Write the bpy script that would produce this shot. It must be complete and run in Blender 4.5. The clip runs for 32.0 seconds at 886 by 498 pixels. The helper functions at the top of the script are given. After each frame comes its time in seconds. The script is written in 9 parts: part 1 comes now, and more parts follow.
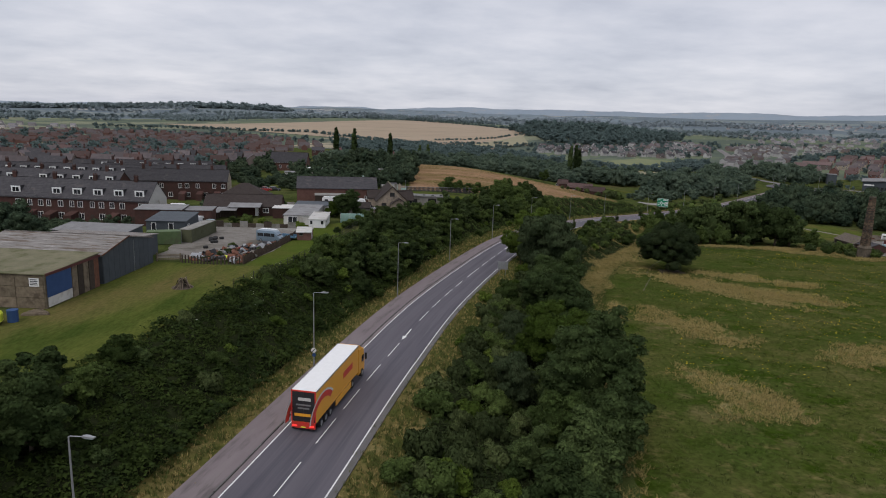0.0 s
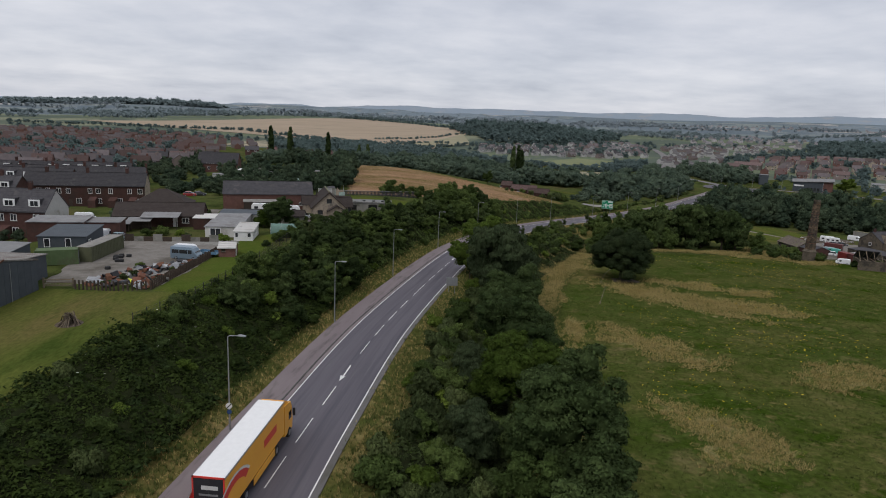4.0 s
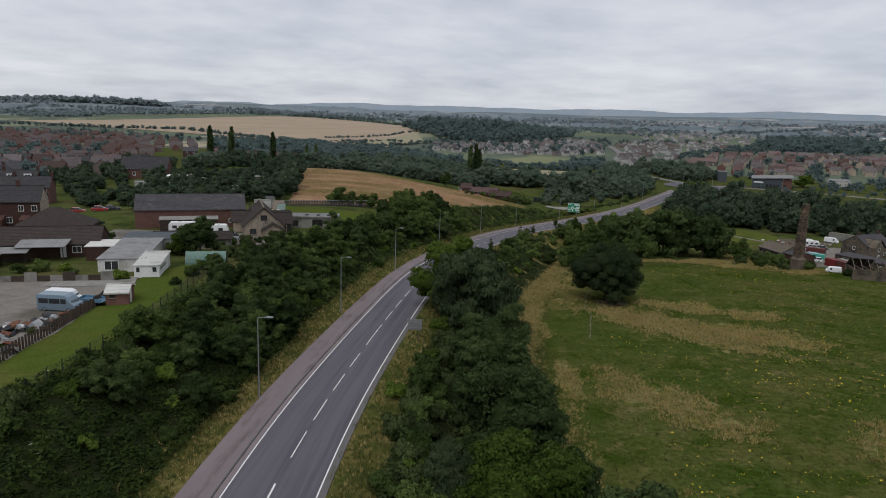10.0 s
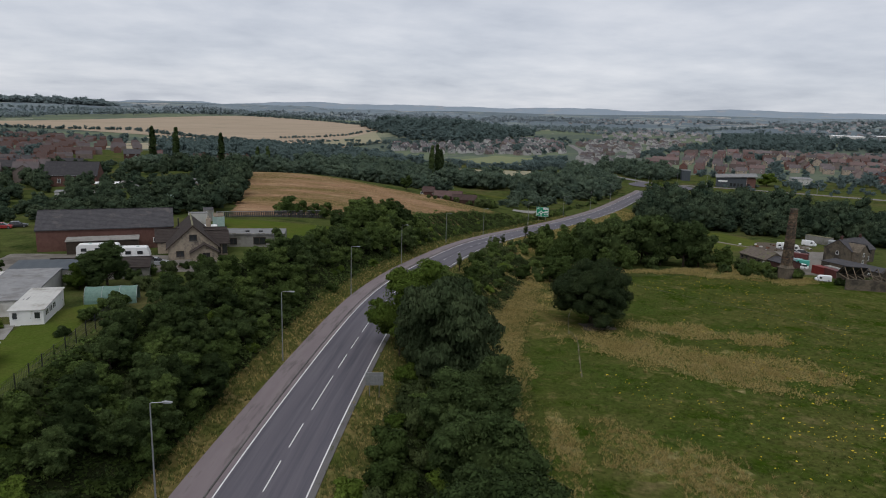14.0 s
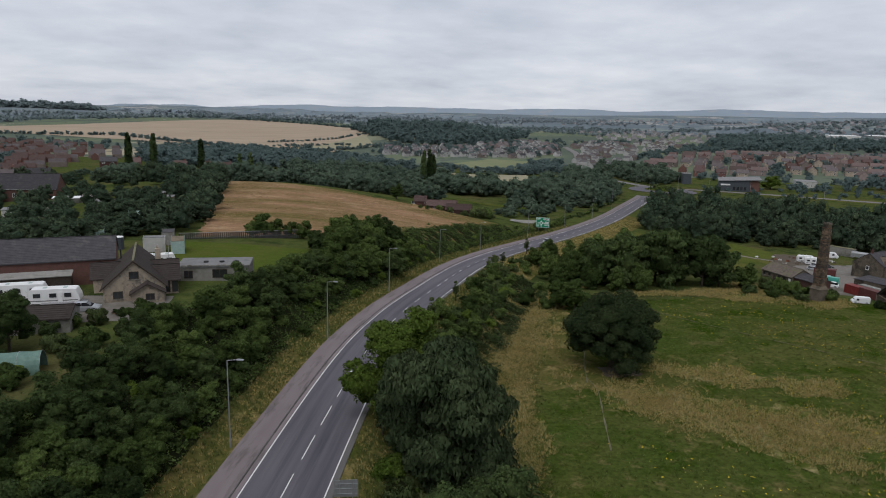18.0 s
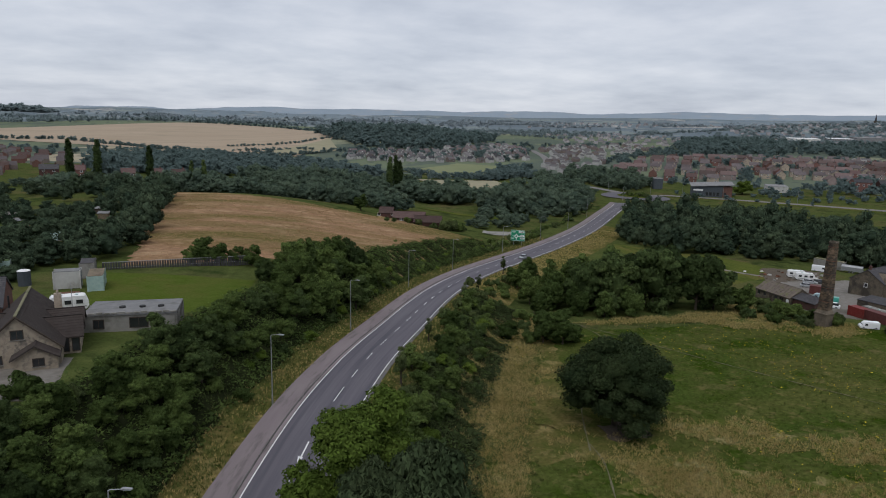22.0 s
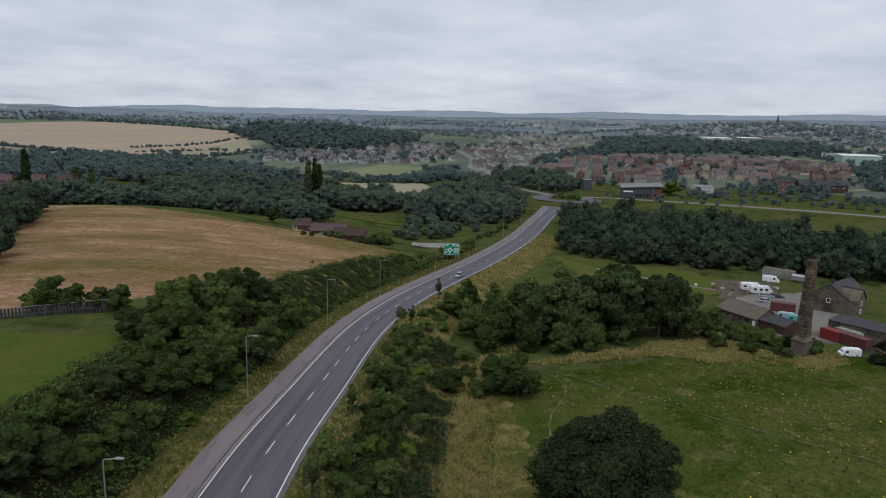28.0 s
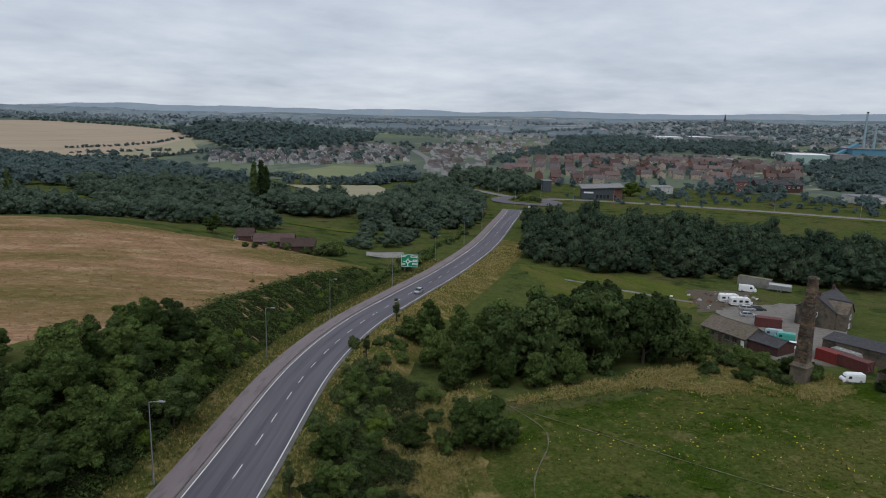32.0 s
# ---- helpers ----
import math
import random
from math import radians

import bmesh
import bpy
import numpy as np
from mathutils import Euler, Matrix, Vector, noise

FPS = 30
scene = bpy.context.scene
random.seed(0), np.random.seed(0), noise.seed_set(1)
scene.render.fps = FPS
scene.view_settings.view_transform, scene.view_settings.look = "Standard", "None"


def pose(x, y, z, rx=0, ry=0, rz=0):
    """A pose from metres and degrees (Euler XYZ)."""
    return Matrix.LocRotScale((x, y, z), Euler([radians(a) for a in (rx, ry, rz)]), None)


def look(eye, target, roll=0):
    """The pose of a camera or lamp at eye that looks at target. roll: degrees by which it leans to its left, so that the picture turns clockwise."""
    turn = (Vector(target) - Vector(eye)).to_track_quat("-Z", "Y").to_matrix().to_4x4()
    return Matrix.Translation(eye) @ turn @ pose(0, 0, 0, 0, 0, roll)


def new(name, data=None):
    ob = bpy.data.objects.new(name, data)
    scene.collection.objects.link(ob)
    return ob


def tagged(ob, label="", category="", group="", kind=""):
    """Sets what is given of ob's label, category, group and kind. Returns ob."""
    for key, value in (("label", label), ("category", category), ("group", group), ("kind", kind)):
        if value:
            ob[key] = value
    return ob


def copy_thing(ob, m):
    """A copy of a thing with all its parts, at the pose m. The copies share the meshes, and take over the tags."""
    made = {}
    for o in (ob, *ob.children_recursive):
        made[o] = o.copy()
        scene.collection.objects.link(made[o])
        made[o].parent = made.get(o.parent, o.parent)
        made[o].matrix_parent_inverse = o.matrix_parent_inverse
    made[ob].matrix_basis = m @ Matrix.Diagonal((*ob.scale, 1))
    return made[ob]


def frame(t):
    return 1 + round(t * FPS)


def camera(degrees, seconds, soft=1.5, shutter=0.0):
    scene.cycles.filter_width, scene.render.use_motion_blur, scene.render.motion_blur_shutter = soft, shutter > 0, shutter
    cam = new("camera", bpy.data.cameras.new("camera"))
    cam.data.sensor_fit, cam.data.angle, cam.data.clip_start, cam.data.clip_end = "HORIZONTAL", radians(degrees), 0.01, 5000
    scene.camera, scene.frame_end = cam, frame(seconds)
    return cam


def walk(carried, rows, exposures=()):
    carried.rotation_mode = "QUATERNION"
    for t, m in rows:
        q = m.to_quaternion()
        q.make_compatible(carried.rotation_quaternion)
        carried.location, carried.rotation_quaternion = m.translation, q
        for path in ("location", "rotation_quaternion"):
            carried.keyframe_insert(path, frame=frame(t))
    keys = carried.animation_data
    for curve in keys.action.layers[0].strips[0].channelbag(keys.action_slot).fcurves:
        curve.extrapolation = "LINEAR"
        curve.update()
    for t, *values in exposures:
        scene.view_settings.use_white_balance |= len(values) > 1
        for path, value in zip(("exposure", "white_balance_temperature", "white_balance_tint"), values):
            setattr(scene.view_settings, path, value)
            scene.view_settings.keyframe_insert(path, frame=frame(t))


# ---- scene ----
cam = camera(68.8, 32.0, soft=1.0)
PATH = [
    (0, (4.008, -25.387, 30.982), (3.993, -23.426, 30.59), 2.0),
    (0.5, (4.323, -24.333, 31.176), (4.332, -22.372, 30.785), 2.1),
    (1, (4.243, -22.843, 31.323), (4.276, -20.883, 30.93), 2.2),
    (2, (3.837, -19.321, 31.419), (3.915, -17.361, 31.028), 2.2),
    (3, (3.478, -15.469, 31.292), (3.602, -13.511, 30.901), 2.1),
    (3.5, (3.502, -13.699, 31.422), (3.648, -11.743, 31.032), 2.3),
    (5.5, (3.383, -5.631, 31.581), (3.602, -3.682, 31.19), 2.2),
    (6, (3.643, -3.744, 31.523), (3.876, -1.797, 31.132), 2.0),
    (6.5, (3.665, -1.582, 31.822), (3.914, 0.364, 31.43), 2.1),
    (7, (3.732, 0.649, 31.938), (3.998, 2.593, 31.546), 2.2),
    (7.5, (3.875, 2.854, 31.983), (4.151, 4.796, 31.591), 2.1),
    (8, (4.053, 5.064, 32.081), (4.333, 7.005, 31.688), 2.1),
    (8.5, (4.293, 7.292, 32.099), (4.574, 9.233, 31.706), 2.1),
    (9, (4.524, 9.715, 31.956), (4.805, 11.656, 31.563), 1.9),
    (9.5, (4.638, 12.28, 32.063), (4.927, 14.22, 31.67), 2.1),
    (10, (4.778, 14.781, 32.137), (5.084, 16.718, 31.744), 2.1),
    (11, (5.379, 19.81, 32.196), (5.717, 21.741, 31.803), 2.1),
    (12, (5.887, 24.923, 32.201), (6.258, 26.849, 31.808), 2.1),
    (13, (6.876, 29.98, 32.048), (7.273, 31.9, 31.657), 1.9),
    (14, (7.399, 35.372, 32.445), (7.824, 37.286, 32.053), 1.9),
    (14.5, (7.791, 38.081, 32.582), (8.229, 39.993, 32.19), 1.9),
    (16.5, (10.269, 48.741, 32.742), (10.715, 50.652, 32.355), 1.5),
    (17, (10.515, 51.687, 32.761), (10.962, 53.597, 32.372), 1.6),
    (18, (11.846, 56.559, 33.8), (12.292, 58.47, 33.413), 1.5),
    (19, (12.642, 62.096, 34.781), (13.089, 64.006, 34.394), 1.6),
    (19.5, (13.104, 64.106, 35.199), (13.552, 66.016, 34.813), 1.6),
    (20, (13.635, 66.483, 35.443), (14.086, 68.393, 35.058), 1.5),
    (20.5, (14.112, 69.073, 35.421), (14.582, 70.978, 35.037), 1.6),
    (21, (14.702, 71.701, 35.453), (15.197, 73.601, 35.071), 1.6),
    (22, (15.878, 76.901, 35.396), (16.423, 78.788, 35.018), 1.5),
    (23, (16.917, 81.779, 35.568), (17.504, 83.654, 35.19), 1.6),
    (24, (17.842, 86.241, 35.725), (18.469, 88.102, 35.349), 1.6),
    (25, (19.285, 91.209, 35.753), (19.959, 93.054, 35.377), 1.6),
    (26, (20.81, 96.068, 35.812), (21.534, 97.894, 35.437), 1.6),
    (26.5, (21.808, 97.968, 35.871), (22.553, 99.786, 35.496), 1.5),
    (28.5, (24.527, 106.736, 36.344), (25.294, 108.545, 35.969), 1.5),
    (29, (25.483, 108.867, 36.437), (26.261, 110.671, 36.062), 1.4),
    (30, (27.057, 113.763, 36.51), (27.875, 115.549, 36.134), 1.5),
    (31, (28.956, 118.283, 36.647), (29.813, 120.05, 36.27), 1.5),
    (32, (30.896, 122.96, 36.769), (31.782, 124.713, 36.394), 1.6),
]
walk(cam, [(t, look(eye, target, roll)) for t, eye, target, roll in PATH], exposures=[(0, 0.05, 6420, 13), (8, 0.02, 6420, 10), (19, 0.04, 6320, 10), (32, 0.0, 6130, 8)])

# ---- world, sun, exposure ----
def make_world():
    w = bpy.data.worlds.new("overcast_sky")
    scene.world = w
    w.use_nodes = True
    nt = w.node_tree
    nt.nodes.clear()
    N, LK = nt.nodes.new, nt.links.new
    out, bg = N("ShaderNodeOutputWorld"), N("ShaderNodeBackground")
    sky = N("ShaderNodeTexSky")
    sky.sky_type, sky.sun_disc = "NISHITA", False
    sky.sun_elevation, sky.sun_rotation = radians(60), radians(200)
    sk = N("ShaderNodeVectorMath")
    sk.operation = "SCALE"
    sk.inputs["Scale"].default_value = 0.09
    LK(sky.outputs["Color"], sk.inputs[0])
    tc, sep = N("ShaderNodeTexCoord"), N("ShaderNodeSeparateXYZ")
    LK(tc.outputs["Generated"], sep.inputs[0])
    lift = N("ShaderNodeMath")
    lift.operation = "ADD"
    lift.inputs[1].default_value = 0.14
    LK(sep.outputs["Z"], lift.inputs[0])
    div = []
    for ax in "XY":
        d = N("ShaderNodeMath")
        d.operation = "DIVIDE"
        LK(sep.outputs[ax], d.inputs[0])
        LK(lift.outputs[0], d.inputs[1])
        div.append(d)
    comb = N("ShaderNodeCombineXYZ")
    LK(div[0].outputs[0], comb.inputs[0])
    LK(div[1].outputs[0], comb.inputs[1])
    n1, n2 = N("ShaderNodeTexNoise"), N("ShaderNodeTexNoise")
    for n, sc, de in ((n1, 0.75, 6), (n2, 2.6, 5)):
        n.inputs["Scale"].default_value, n.inputs["Detail"].default_value = sc, de
        n.inputs["Roughness"].default_value = 0.55
        LK(comb.outputs[0], n.inputs["Vector"])
    add = N("ShaderNodeMath")
    add.operation = "MULTIPLY_ADD"
    add.inputs[1].default_value = 0.4
    LK(n2.outputs[0], add.inputs[0])
    LK(n1.outputs[0], add.inputs[2])
    ramp = N("ShaderNodeValToRGB")
    e = ramp.color_ramp.elements
    e[0].position, e[0].color = 0.44, (0.46, 0.49, 0.56, 1)
    e[1].position, e[1].color = 0.90, (0.74, 0.75, 0.79, 1)
    mid = e.new(0.66)
    mid.color = (0.595, 0.62, 0.68, 1)
    LK(add.outputs[0], ramp.inputs[0])
    mx = N("ShaderNodeMix")
    mx.data_type = "RGBA"
    mx.inputs["Factor"].default_value = 0.90
    LK(sk.outputs[0], mx.inputs["A"])
    LK(ramp.outputs[0], mx.inputs["B"])
    LK(mx.outputs["Result"], bg.inputs["Color"])
    bg.inputs["Strength"].default_value = 1.0
    LK(bg.outputs[0], out.inputs[0])


make_world()
sun = new("sun", bpy.data.lights.new("sun", "SUN"))
sun.data.energy, sun.data.angle, sun.data.color = 1.5, radians(45), (1.0, 0.97, 0.93)
sun.matrix_world = look((0, 0, 100), (30, 50, 0))

# ---- materials ----
def material(name, a, b, scale=3.0, rough=0.8, bump=0.0, bump_scale=20.0, metal=0.0, rnd=0.0, island=0.0, world_space=False,
             c=None, c_scale=0.3, c_cut=0.5, spec=0.3, stretch=(1, 1, 1), emit=None, layers=(), grain=0.0, grain_scale=3.0, along=False, leafy=0.0):
    """Two tones mixed by noise, a third by a broader noise, grain by bump; rnd varies the tone from object to object."""
    m = bpy.data.materials.new(name)
    m.use_nodes = True
    nt = m.node_tree
    N, LK = nt.nodes.new, nt.links.new
    bs = nt.nodes["Principled BSDF"]
    co = N("ShaderNodeNewGeometry").outputs["Position"] if world_space else N("ShaderNodeTexCoord").outputs["Object"]
    if along:
        co = N("ShaderNodeTexCoord").outputs["UV"]
    mp = N("ShaderNodeMapping")
    mp.inputs["Scale"].default_value = stretch
    LK(co, mp.inputs["Vector"])
    co = mp.outputs[0]

    def noise_node(s, detail=6.0):
        n = N("ShaderNodeTexNoise")
        n.inputs["Scale"].default_value, n.inputs["Detail"].default_value, n.inputs["Roughness"].default_value = s, detail, 0.62
        LK(co, n.inputs["Vector"])
        return n.outputs[0]

    def ramped(sock, lo, hi):
        r = N("ShaderNodeMapRange")
        r.inputs["From Min"].default_value, r.inputs["From Max"].default_value = lo, hi
        LK(sock, r.inputs["Value"])
        return r.outputs[0]

    def mixed(f, p, q):
        x = N("ShaderNodeMix")
        x.data_type = "RGBA"
        LK(f, x.inputs["Factor"])
        for key, v in (("A", p), ("B", q)):
            if isinstance(v, tuple):
                x.inputs[key].default_value = (*v, 1)
            else:
                LK(v, x.inputs[key])
        return x.outputs["Result"]

    col = mixed(ramped(noise_node(scale), 0.3, 0.7), a, b)
    if c:
        col = mixed(ramped(noise_node(c_scale, 4.0), c_cut - 0.08, c_cut + 0.08), col, c)
    for tone, sc, cut, soft in layers:
        col = mixed(ramped(noise_node(sc, 5.0), cut - soft, cut + soft), col, tone)
    if grain:
        hv, gr = N("ShaderNodeHueSaturation"), N("ShaderNodeMapRange")
        gr.inputs["From Min"].default_value, gr.inputs["From Max"].default_value = 0.3, 0.7
        gr.inputs["To Min"].default_value, gr.inputs["To Max"].default_value = 1 - grain, 1 + grain
        LK(noise_node(grain_scale, 3.0), gr.inputs["Value"])
        LK(gr.outputs[0], hv.inputs["Value"])
        LK(col, hv.inputs["Color"])
        col = hv.outputs[0]
    for amount, src in ((rnd, "o"), (island, "i")):
        if amount:
            r = N("ShaderNodeObjectInfo").outputs["Random"] if src == "o" else N("ShaderNodeNewGeometry").outputs["Random Per Island"]
            hsv = N("ShaderNodeHueSaturation")
            mr = N("ShaderNodeMapRange")
            mr.inputs["To Min"].default_value, mr.inputs["To Max"].default_value = 1 - amount, 1 + amount
            LK(r, mr.inputs["Value"])
            LK(mr.outputs[0], hsv.inputs["Value"])
            if src == "o":
                mh = N("ShaderNodeMapRange")
                mh.inputs["To Min"].default_value, mh.inputs["To Max"].default_value = 0.5 + 0.025 * amount, 0.5 - 0.02 * amount
                LK(r, mh.inputs["Value"])
                LK(mh.outputs[0], hsv.inputs["Hue"])
            LK(col, hsv.inputs["Color"])
            col = hsv.outputs[0]
    LK(col, bs.inputs["Base Color"])
    bs.inputs["Roughness"].default_value, bs.inputs["Metallic"].default_value = rough, metal
    bs.inputs["Specular IOR Level"].default_value = spec
    if emit:
        bs.inputs["Emission Color"].default_value, bs.inputs["Emission Strength"].default_value = (*emit[:3], 1), emit[3]
    if bump:
        bp = N("ShaderNodeBump")
        bp.inputs["Strength"].default_value, bp.inputs["Distance"].default_value = bump, 0.05
        LK(noise_node(bump_scale, 4.0), bp.inputs["Height"])
        LK(bp.outputs[0], bs.inputs["Normal"])
    if leafy:
        tr, ms = N("ShaderNodeBsdfTranslucent"), N("ShaderNodeMixShader")
        LK(col, tr.inputs["Color"])
        ms.inputs["Fac"].default_value = leafy
        LK(bs.outputs[0], ms.inputs[1])
        LK(tr.outputs[0], ms.inputs[2])
        LK(ms.outputs[0], nt.nodes["Material Output"].inputs["Surface"])
    return m


M = {}


def mat(key, *args, **kw):
    M[key] = material(key, *args, **kw)


mat("rough_grass", (0.043, 0.058, 0.017), (0.075, 0.088, 0.028), 0.35, 0.95, 0.7, 6, world_space=True, spec=0.0, grain=0.25,
    layers=[((0.086, 0.075, 0.033), 0.05, 0.60, 0.10), ((0.022, 0.035, 0.011), 0.11, 0.60, 0.08)])
mat("meadow_grass", (0.032, 0.052, 0.009), (0.050, 0.068, 0.015), 0.30, 0.95, 0.8, 5, world_space=True, spec=0.0, grain=0.32, grain_scale=1.6,
    layers=[((0.072, 0.074, 0.022), 0.055, 0.54, 0.13), ((0.026, 0.045, 0.005), 0.13, 0.58, 0.08), ((0.125, 0.104, 0.046), 0.085, 0.67, 0.07), ((0.104, 0.094, 0.034), 0.45, 0.62, 0.07)])
mat("lawn", (0.060, 0.077, 0.017), (0.084, 0.097, 0.023), 0.5, 0.95, 0.5, 8, world_space=True, spec=0.0, grain=0.2,
    layers=[((0.105, 0.091, 0.033), 0.07, 0.57, 0.10), ((0.041, 0.060, 0.013), 0.16, 0.58, 0.08)], stretch=(1, 0.35, 1))
mat("bright_lawn", (0.050, 0.075, 0.012), (0.069, 0.091, 0.019), 0.5, 0.95, 0.5, 8, world_space=True, spec=0.0, grain=0.2, layers=[((0.079, 0.083, 0.022), 0.10, 0.56, 0.10)])
mat("verge", (0.073, 0.069, 0.019), (0.130, 0.104, 0.041), 0.35, 0.95, 0.8, 6, world_space=True, spec=0.0, grain=0.28, grain_scale=2.0,
    layers=[((0.052, 0.064, 0.015), 0.12, 0.54, 0.09), ((0.185, 0.146, 0.062), 0.22, 0.60, 0.08)])
mat("dry_field", (0.218, 0.130, 0.078), (0.285, 0.178, 0.108), 0.5, 0.95, 0.8, 3, world_space=True, stretch=(0.5, 1.6, 1), spec=0.0, grain=0.34, grain_scale=1.1,
    layers=[((0.150, 0.104, 0.045), 0.05, 0.56, 0.10), ((0.312, 0.215, 0.130), 0.14, 0.60, 0.07), ((0.109, 0.091, 0.033), 0.022, 0.54, 0.08), ((0.277, 0.188, 0.114), 0.4, 0.64, 0.06)])
mat("wheat", (0.285, 0.228, 0.168), (0.335, 0.272, 0.206), 0.02, 0.95, 0.3, 1, world_space=True, spec=0.0, stretch=(0.4, 1.5, 1), layers=[((0.270, 0.225, 0.165), 0.05, 0.6, 0.05)])
mat("stubble", (0.270, 0.245, 0.172), (0.228, 0.218, 0.146), 0.03, 0.95, 0.3, 1, world_space=True, spec=0.0)
mat("pasture", (0.150, 0.169, 0.094), (0.184, 0.197, 0.116), 0.03, 0.95, 0.3, 1, world_space=True, spec=0.0)
mat("asphalt", (0.084, 0.077, 0.091), (0.111, 0.102, 0.117), 1.1, 0.85, along=True, stretch=(1, 0.025, 1), layers=[((0.058, 0.055, 0.068), 0.7, 0.56, 0.10), ((0.109, 0.104, 0.112), 2.2, 0.66, 0.06)])
mat("margin", (0.094, 0.088, 0.088), (0.124, 0.117, 0.114), 1.0, 0.9, along=True, stretch=(1, 0.3, 1), layers=[((0.075, 0.075, 0.056), 0.8, 0.62, 0.08)])
mat("footway", (0.150, 0.122, 0.128), (0.184, 0.154, 0.156), 0.6, 0.9, along=True, stretch=(1, 0.15, 1), layers=[((0.101, 0.086, 0.084), 0.9, 0.60, 0.08), ((0.176, 0.154, 0.150), 1.6, 0.66, 0.06)])
mat("far_road", (0.128, 0.120, 0.116), (0.165, 0.154, 0.150), 0.2, 0.9, world_space=True)
mat("kerb_stone", (0.090, 0.086, 0.083), (0.128, 0.124, 0.116), 3, 0.9, 0.2, 30, rnd=0.2)
mat("road_paint", (0.686, 0.686, 0.678), (0.546, 0.546, 0.537), 3, 0.7, 0.1, 30, world_space=True)
mat("gravel", (0.128, 0.116, 0.101), (0.195, 0.180, 0.161), 0.8, 0.95, 0.5, 20, world_space=True, c=(0.090, 0.079, 0.064), c_scale=0.12, c_cut=0.58)
mat("dirt", (0.060, 0.046, 0.033), (0.096, 0.075, 0.054), 1.0, 0.95, 0.6, 10, world_space=True)
mat("bark", (0.041, 0.032, 0.022), (0.075, 0.060, 0.044), 3, 0.95, 0.8, 14)
mat("leaf_dark", (0.037, 0.060, 0.021), (0.077, 0.107, 0.037), 0.35, 0.85, leafy=0.38, rnd=0.42, island=0.40, spec=0.05, c=None)
mat("leaf_mid", (0.050, 0.077, 0.021), (0.099, 0.138, 0.040), 0.35, 0.85, leafy=0.38, rnd=0.42, island=0.40, spec=0.05, c=None)
mat("leaf_bright", (0.065, 0.105, 0.015), (0.121, 0.167, 0.033), 0.35, 0.85, leafy=0.38, rnd=0.42, island=0.40, spec=0.05, c=None)
mat("leaf_olive", (0.048, 0.067, 0.026), (0.089, 0.112, 0.042), 0.35, 0.85, leafy=0.38, rnd=0.42, island=0.40, spec=0.05, c=None)
mat("leaf_willow", (0.034, 0.053, 0.024), (0.070, 0.092, 0.044), 0.35, 0.85, leafy=0.38, island=0.40, spec=0.05)
mat("leaf_oak", (0.021, 0.035, 0.015), (0.048, 0.066, 0.027), 0.35, 0.85, leafy=0.38, island=0.45, spec=0.05)
mat("leaf_copper", (0.050, 0.038, 0.022), (0.075, 0.060, 0.034), 0.5, 0.8, leafy=0.38, rnd=0.2, island=0.5, spec=0.06)
# Distance haze is mixed into these two leaf colours, lighter and bluer.
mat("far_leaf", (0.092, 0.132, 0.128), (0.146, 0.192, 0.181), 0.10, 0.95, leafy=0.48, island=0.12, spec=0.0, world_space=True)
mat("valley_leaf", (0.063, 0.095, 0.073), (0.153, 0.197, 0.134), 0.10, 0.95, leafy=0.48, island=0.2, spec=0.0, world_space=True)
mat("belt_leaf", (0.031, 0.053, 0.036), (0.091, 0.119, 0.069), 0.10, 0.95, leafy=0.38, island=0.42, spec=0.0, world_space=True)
# Further off: more pale blue haze painted into the leaf colours.
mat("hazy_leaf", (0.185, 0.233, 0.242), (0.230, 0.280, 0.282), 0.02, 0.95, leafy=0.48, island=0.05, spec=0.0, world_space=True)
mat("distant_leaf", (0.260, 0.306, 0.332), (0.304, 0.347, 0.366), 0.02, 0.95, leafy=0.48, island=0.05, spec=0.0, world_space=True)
# Hill tones with the blue haze of distance painted in, paler further off.
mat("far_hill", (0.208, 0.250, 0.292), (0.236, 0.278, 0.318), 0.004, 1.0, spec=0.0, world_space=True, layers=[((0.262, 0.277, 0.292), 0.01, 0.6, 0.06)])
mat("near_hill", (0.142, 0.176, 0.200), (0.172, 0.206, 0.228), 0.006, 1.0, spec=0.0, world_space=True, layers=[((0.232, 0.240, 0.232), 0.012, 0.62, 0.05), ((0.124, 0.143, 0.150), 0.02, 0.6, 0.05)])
mat("dry_grass", (0.281, 0.220, 0.082), (0.405, 0.319, 0.139), 0.15, 0.95, leafy=0.38, island=0.3, spec=0.0, world_space=True)
mat("green_grass", (0.060, 0.084, 0.022), (0.110, 0.127, 0.041), 0.12, 0.95, leafy=0.38, island=0.4, spec=0.0, world_space=True)
mat("hay_tuft", (0.275, 0.172, 0.088), (0.383, 0.257, 0.149), 0.12, 0.95, leafy=0.38, island=0.2, spec=0.0, world_space=True)
mat("ragwort", (0.450, 0.330, 0.020), (0.550, 0.420, 0.030), 2, 0.9, island=0.2)
mat("white_flower", (0.528, 0.510, 0.440), (0.616, 0.616, 0.546), 2, 0.9, island=0.1)
mat("galvanised", (0.270, 0.277, 0.285), (0.345, 0.352, 0.360), 3, 0.5, metal=0.6, rnd=0.08)
mat("brick_dark", (0.060, 0.032, 0.027), (0.085, 0.046, 0.039), 1.2, 0.9, 0.3, 25, rnd=0.2, c=(0.056, 0.038, 0.033), c_scale=0.4, c_cut=0.6, spec=0.1)
mat("brick_red", (0.121, 0.062, 0.052), (0.164, 0.089, 0.074), 1.2, 0.9, 0.3, 25, rnd=0.25, spec=0.1)
mat("brick_buff", (0.275, 0.226, 0.172), (0.365, 0.305, 0.236), 1.6, 0.9, 0.3, 25, rnd=0.1, c=(0.143, 0.124, 0.105), c_scale=1.1, c_cut=0.58)
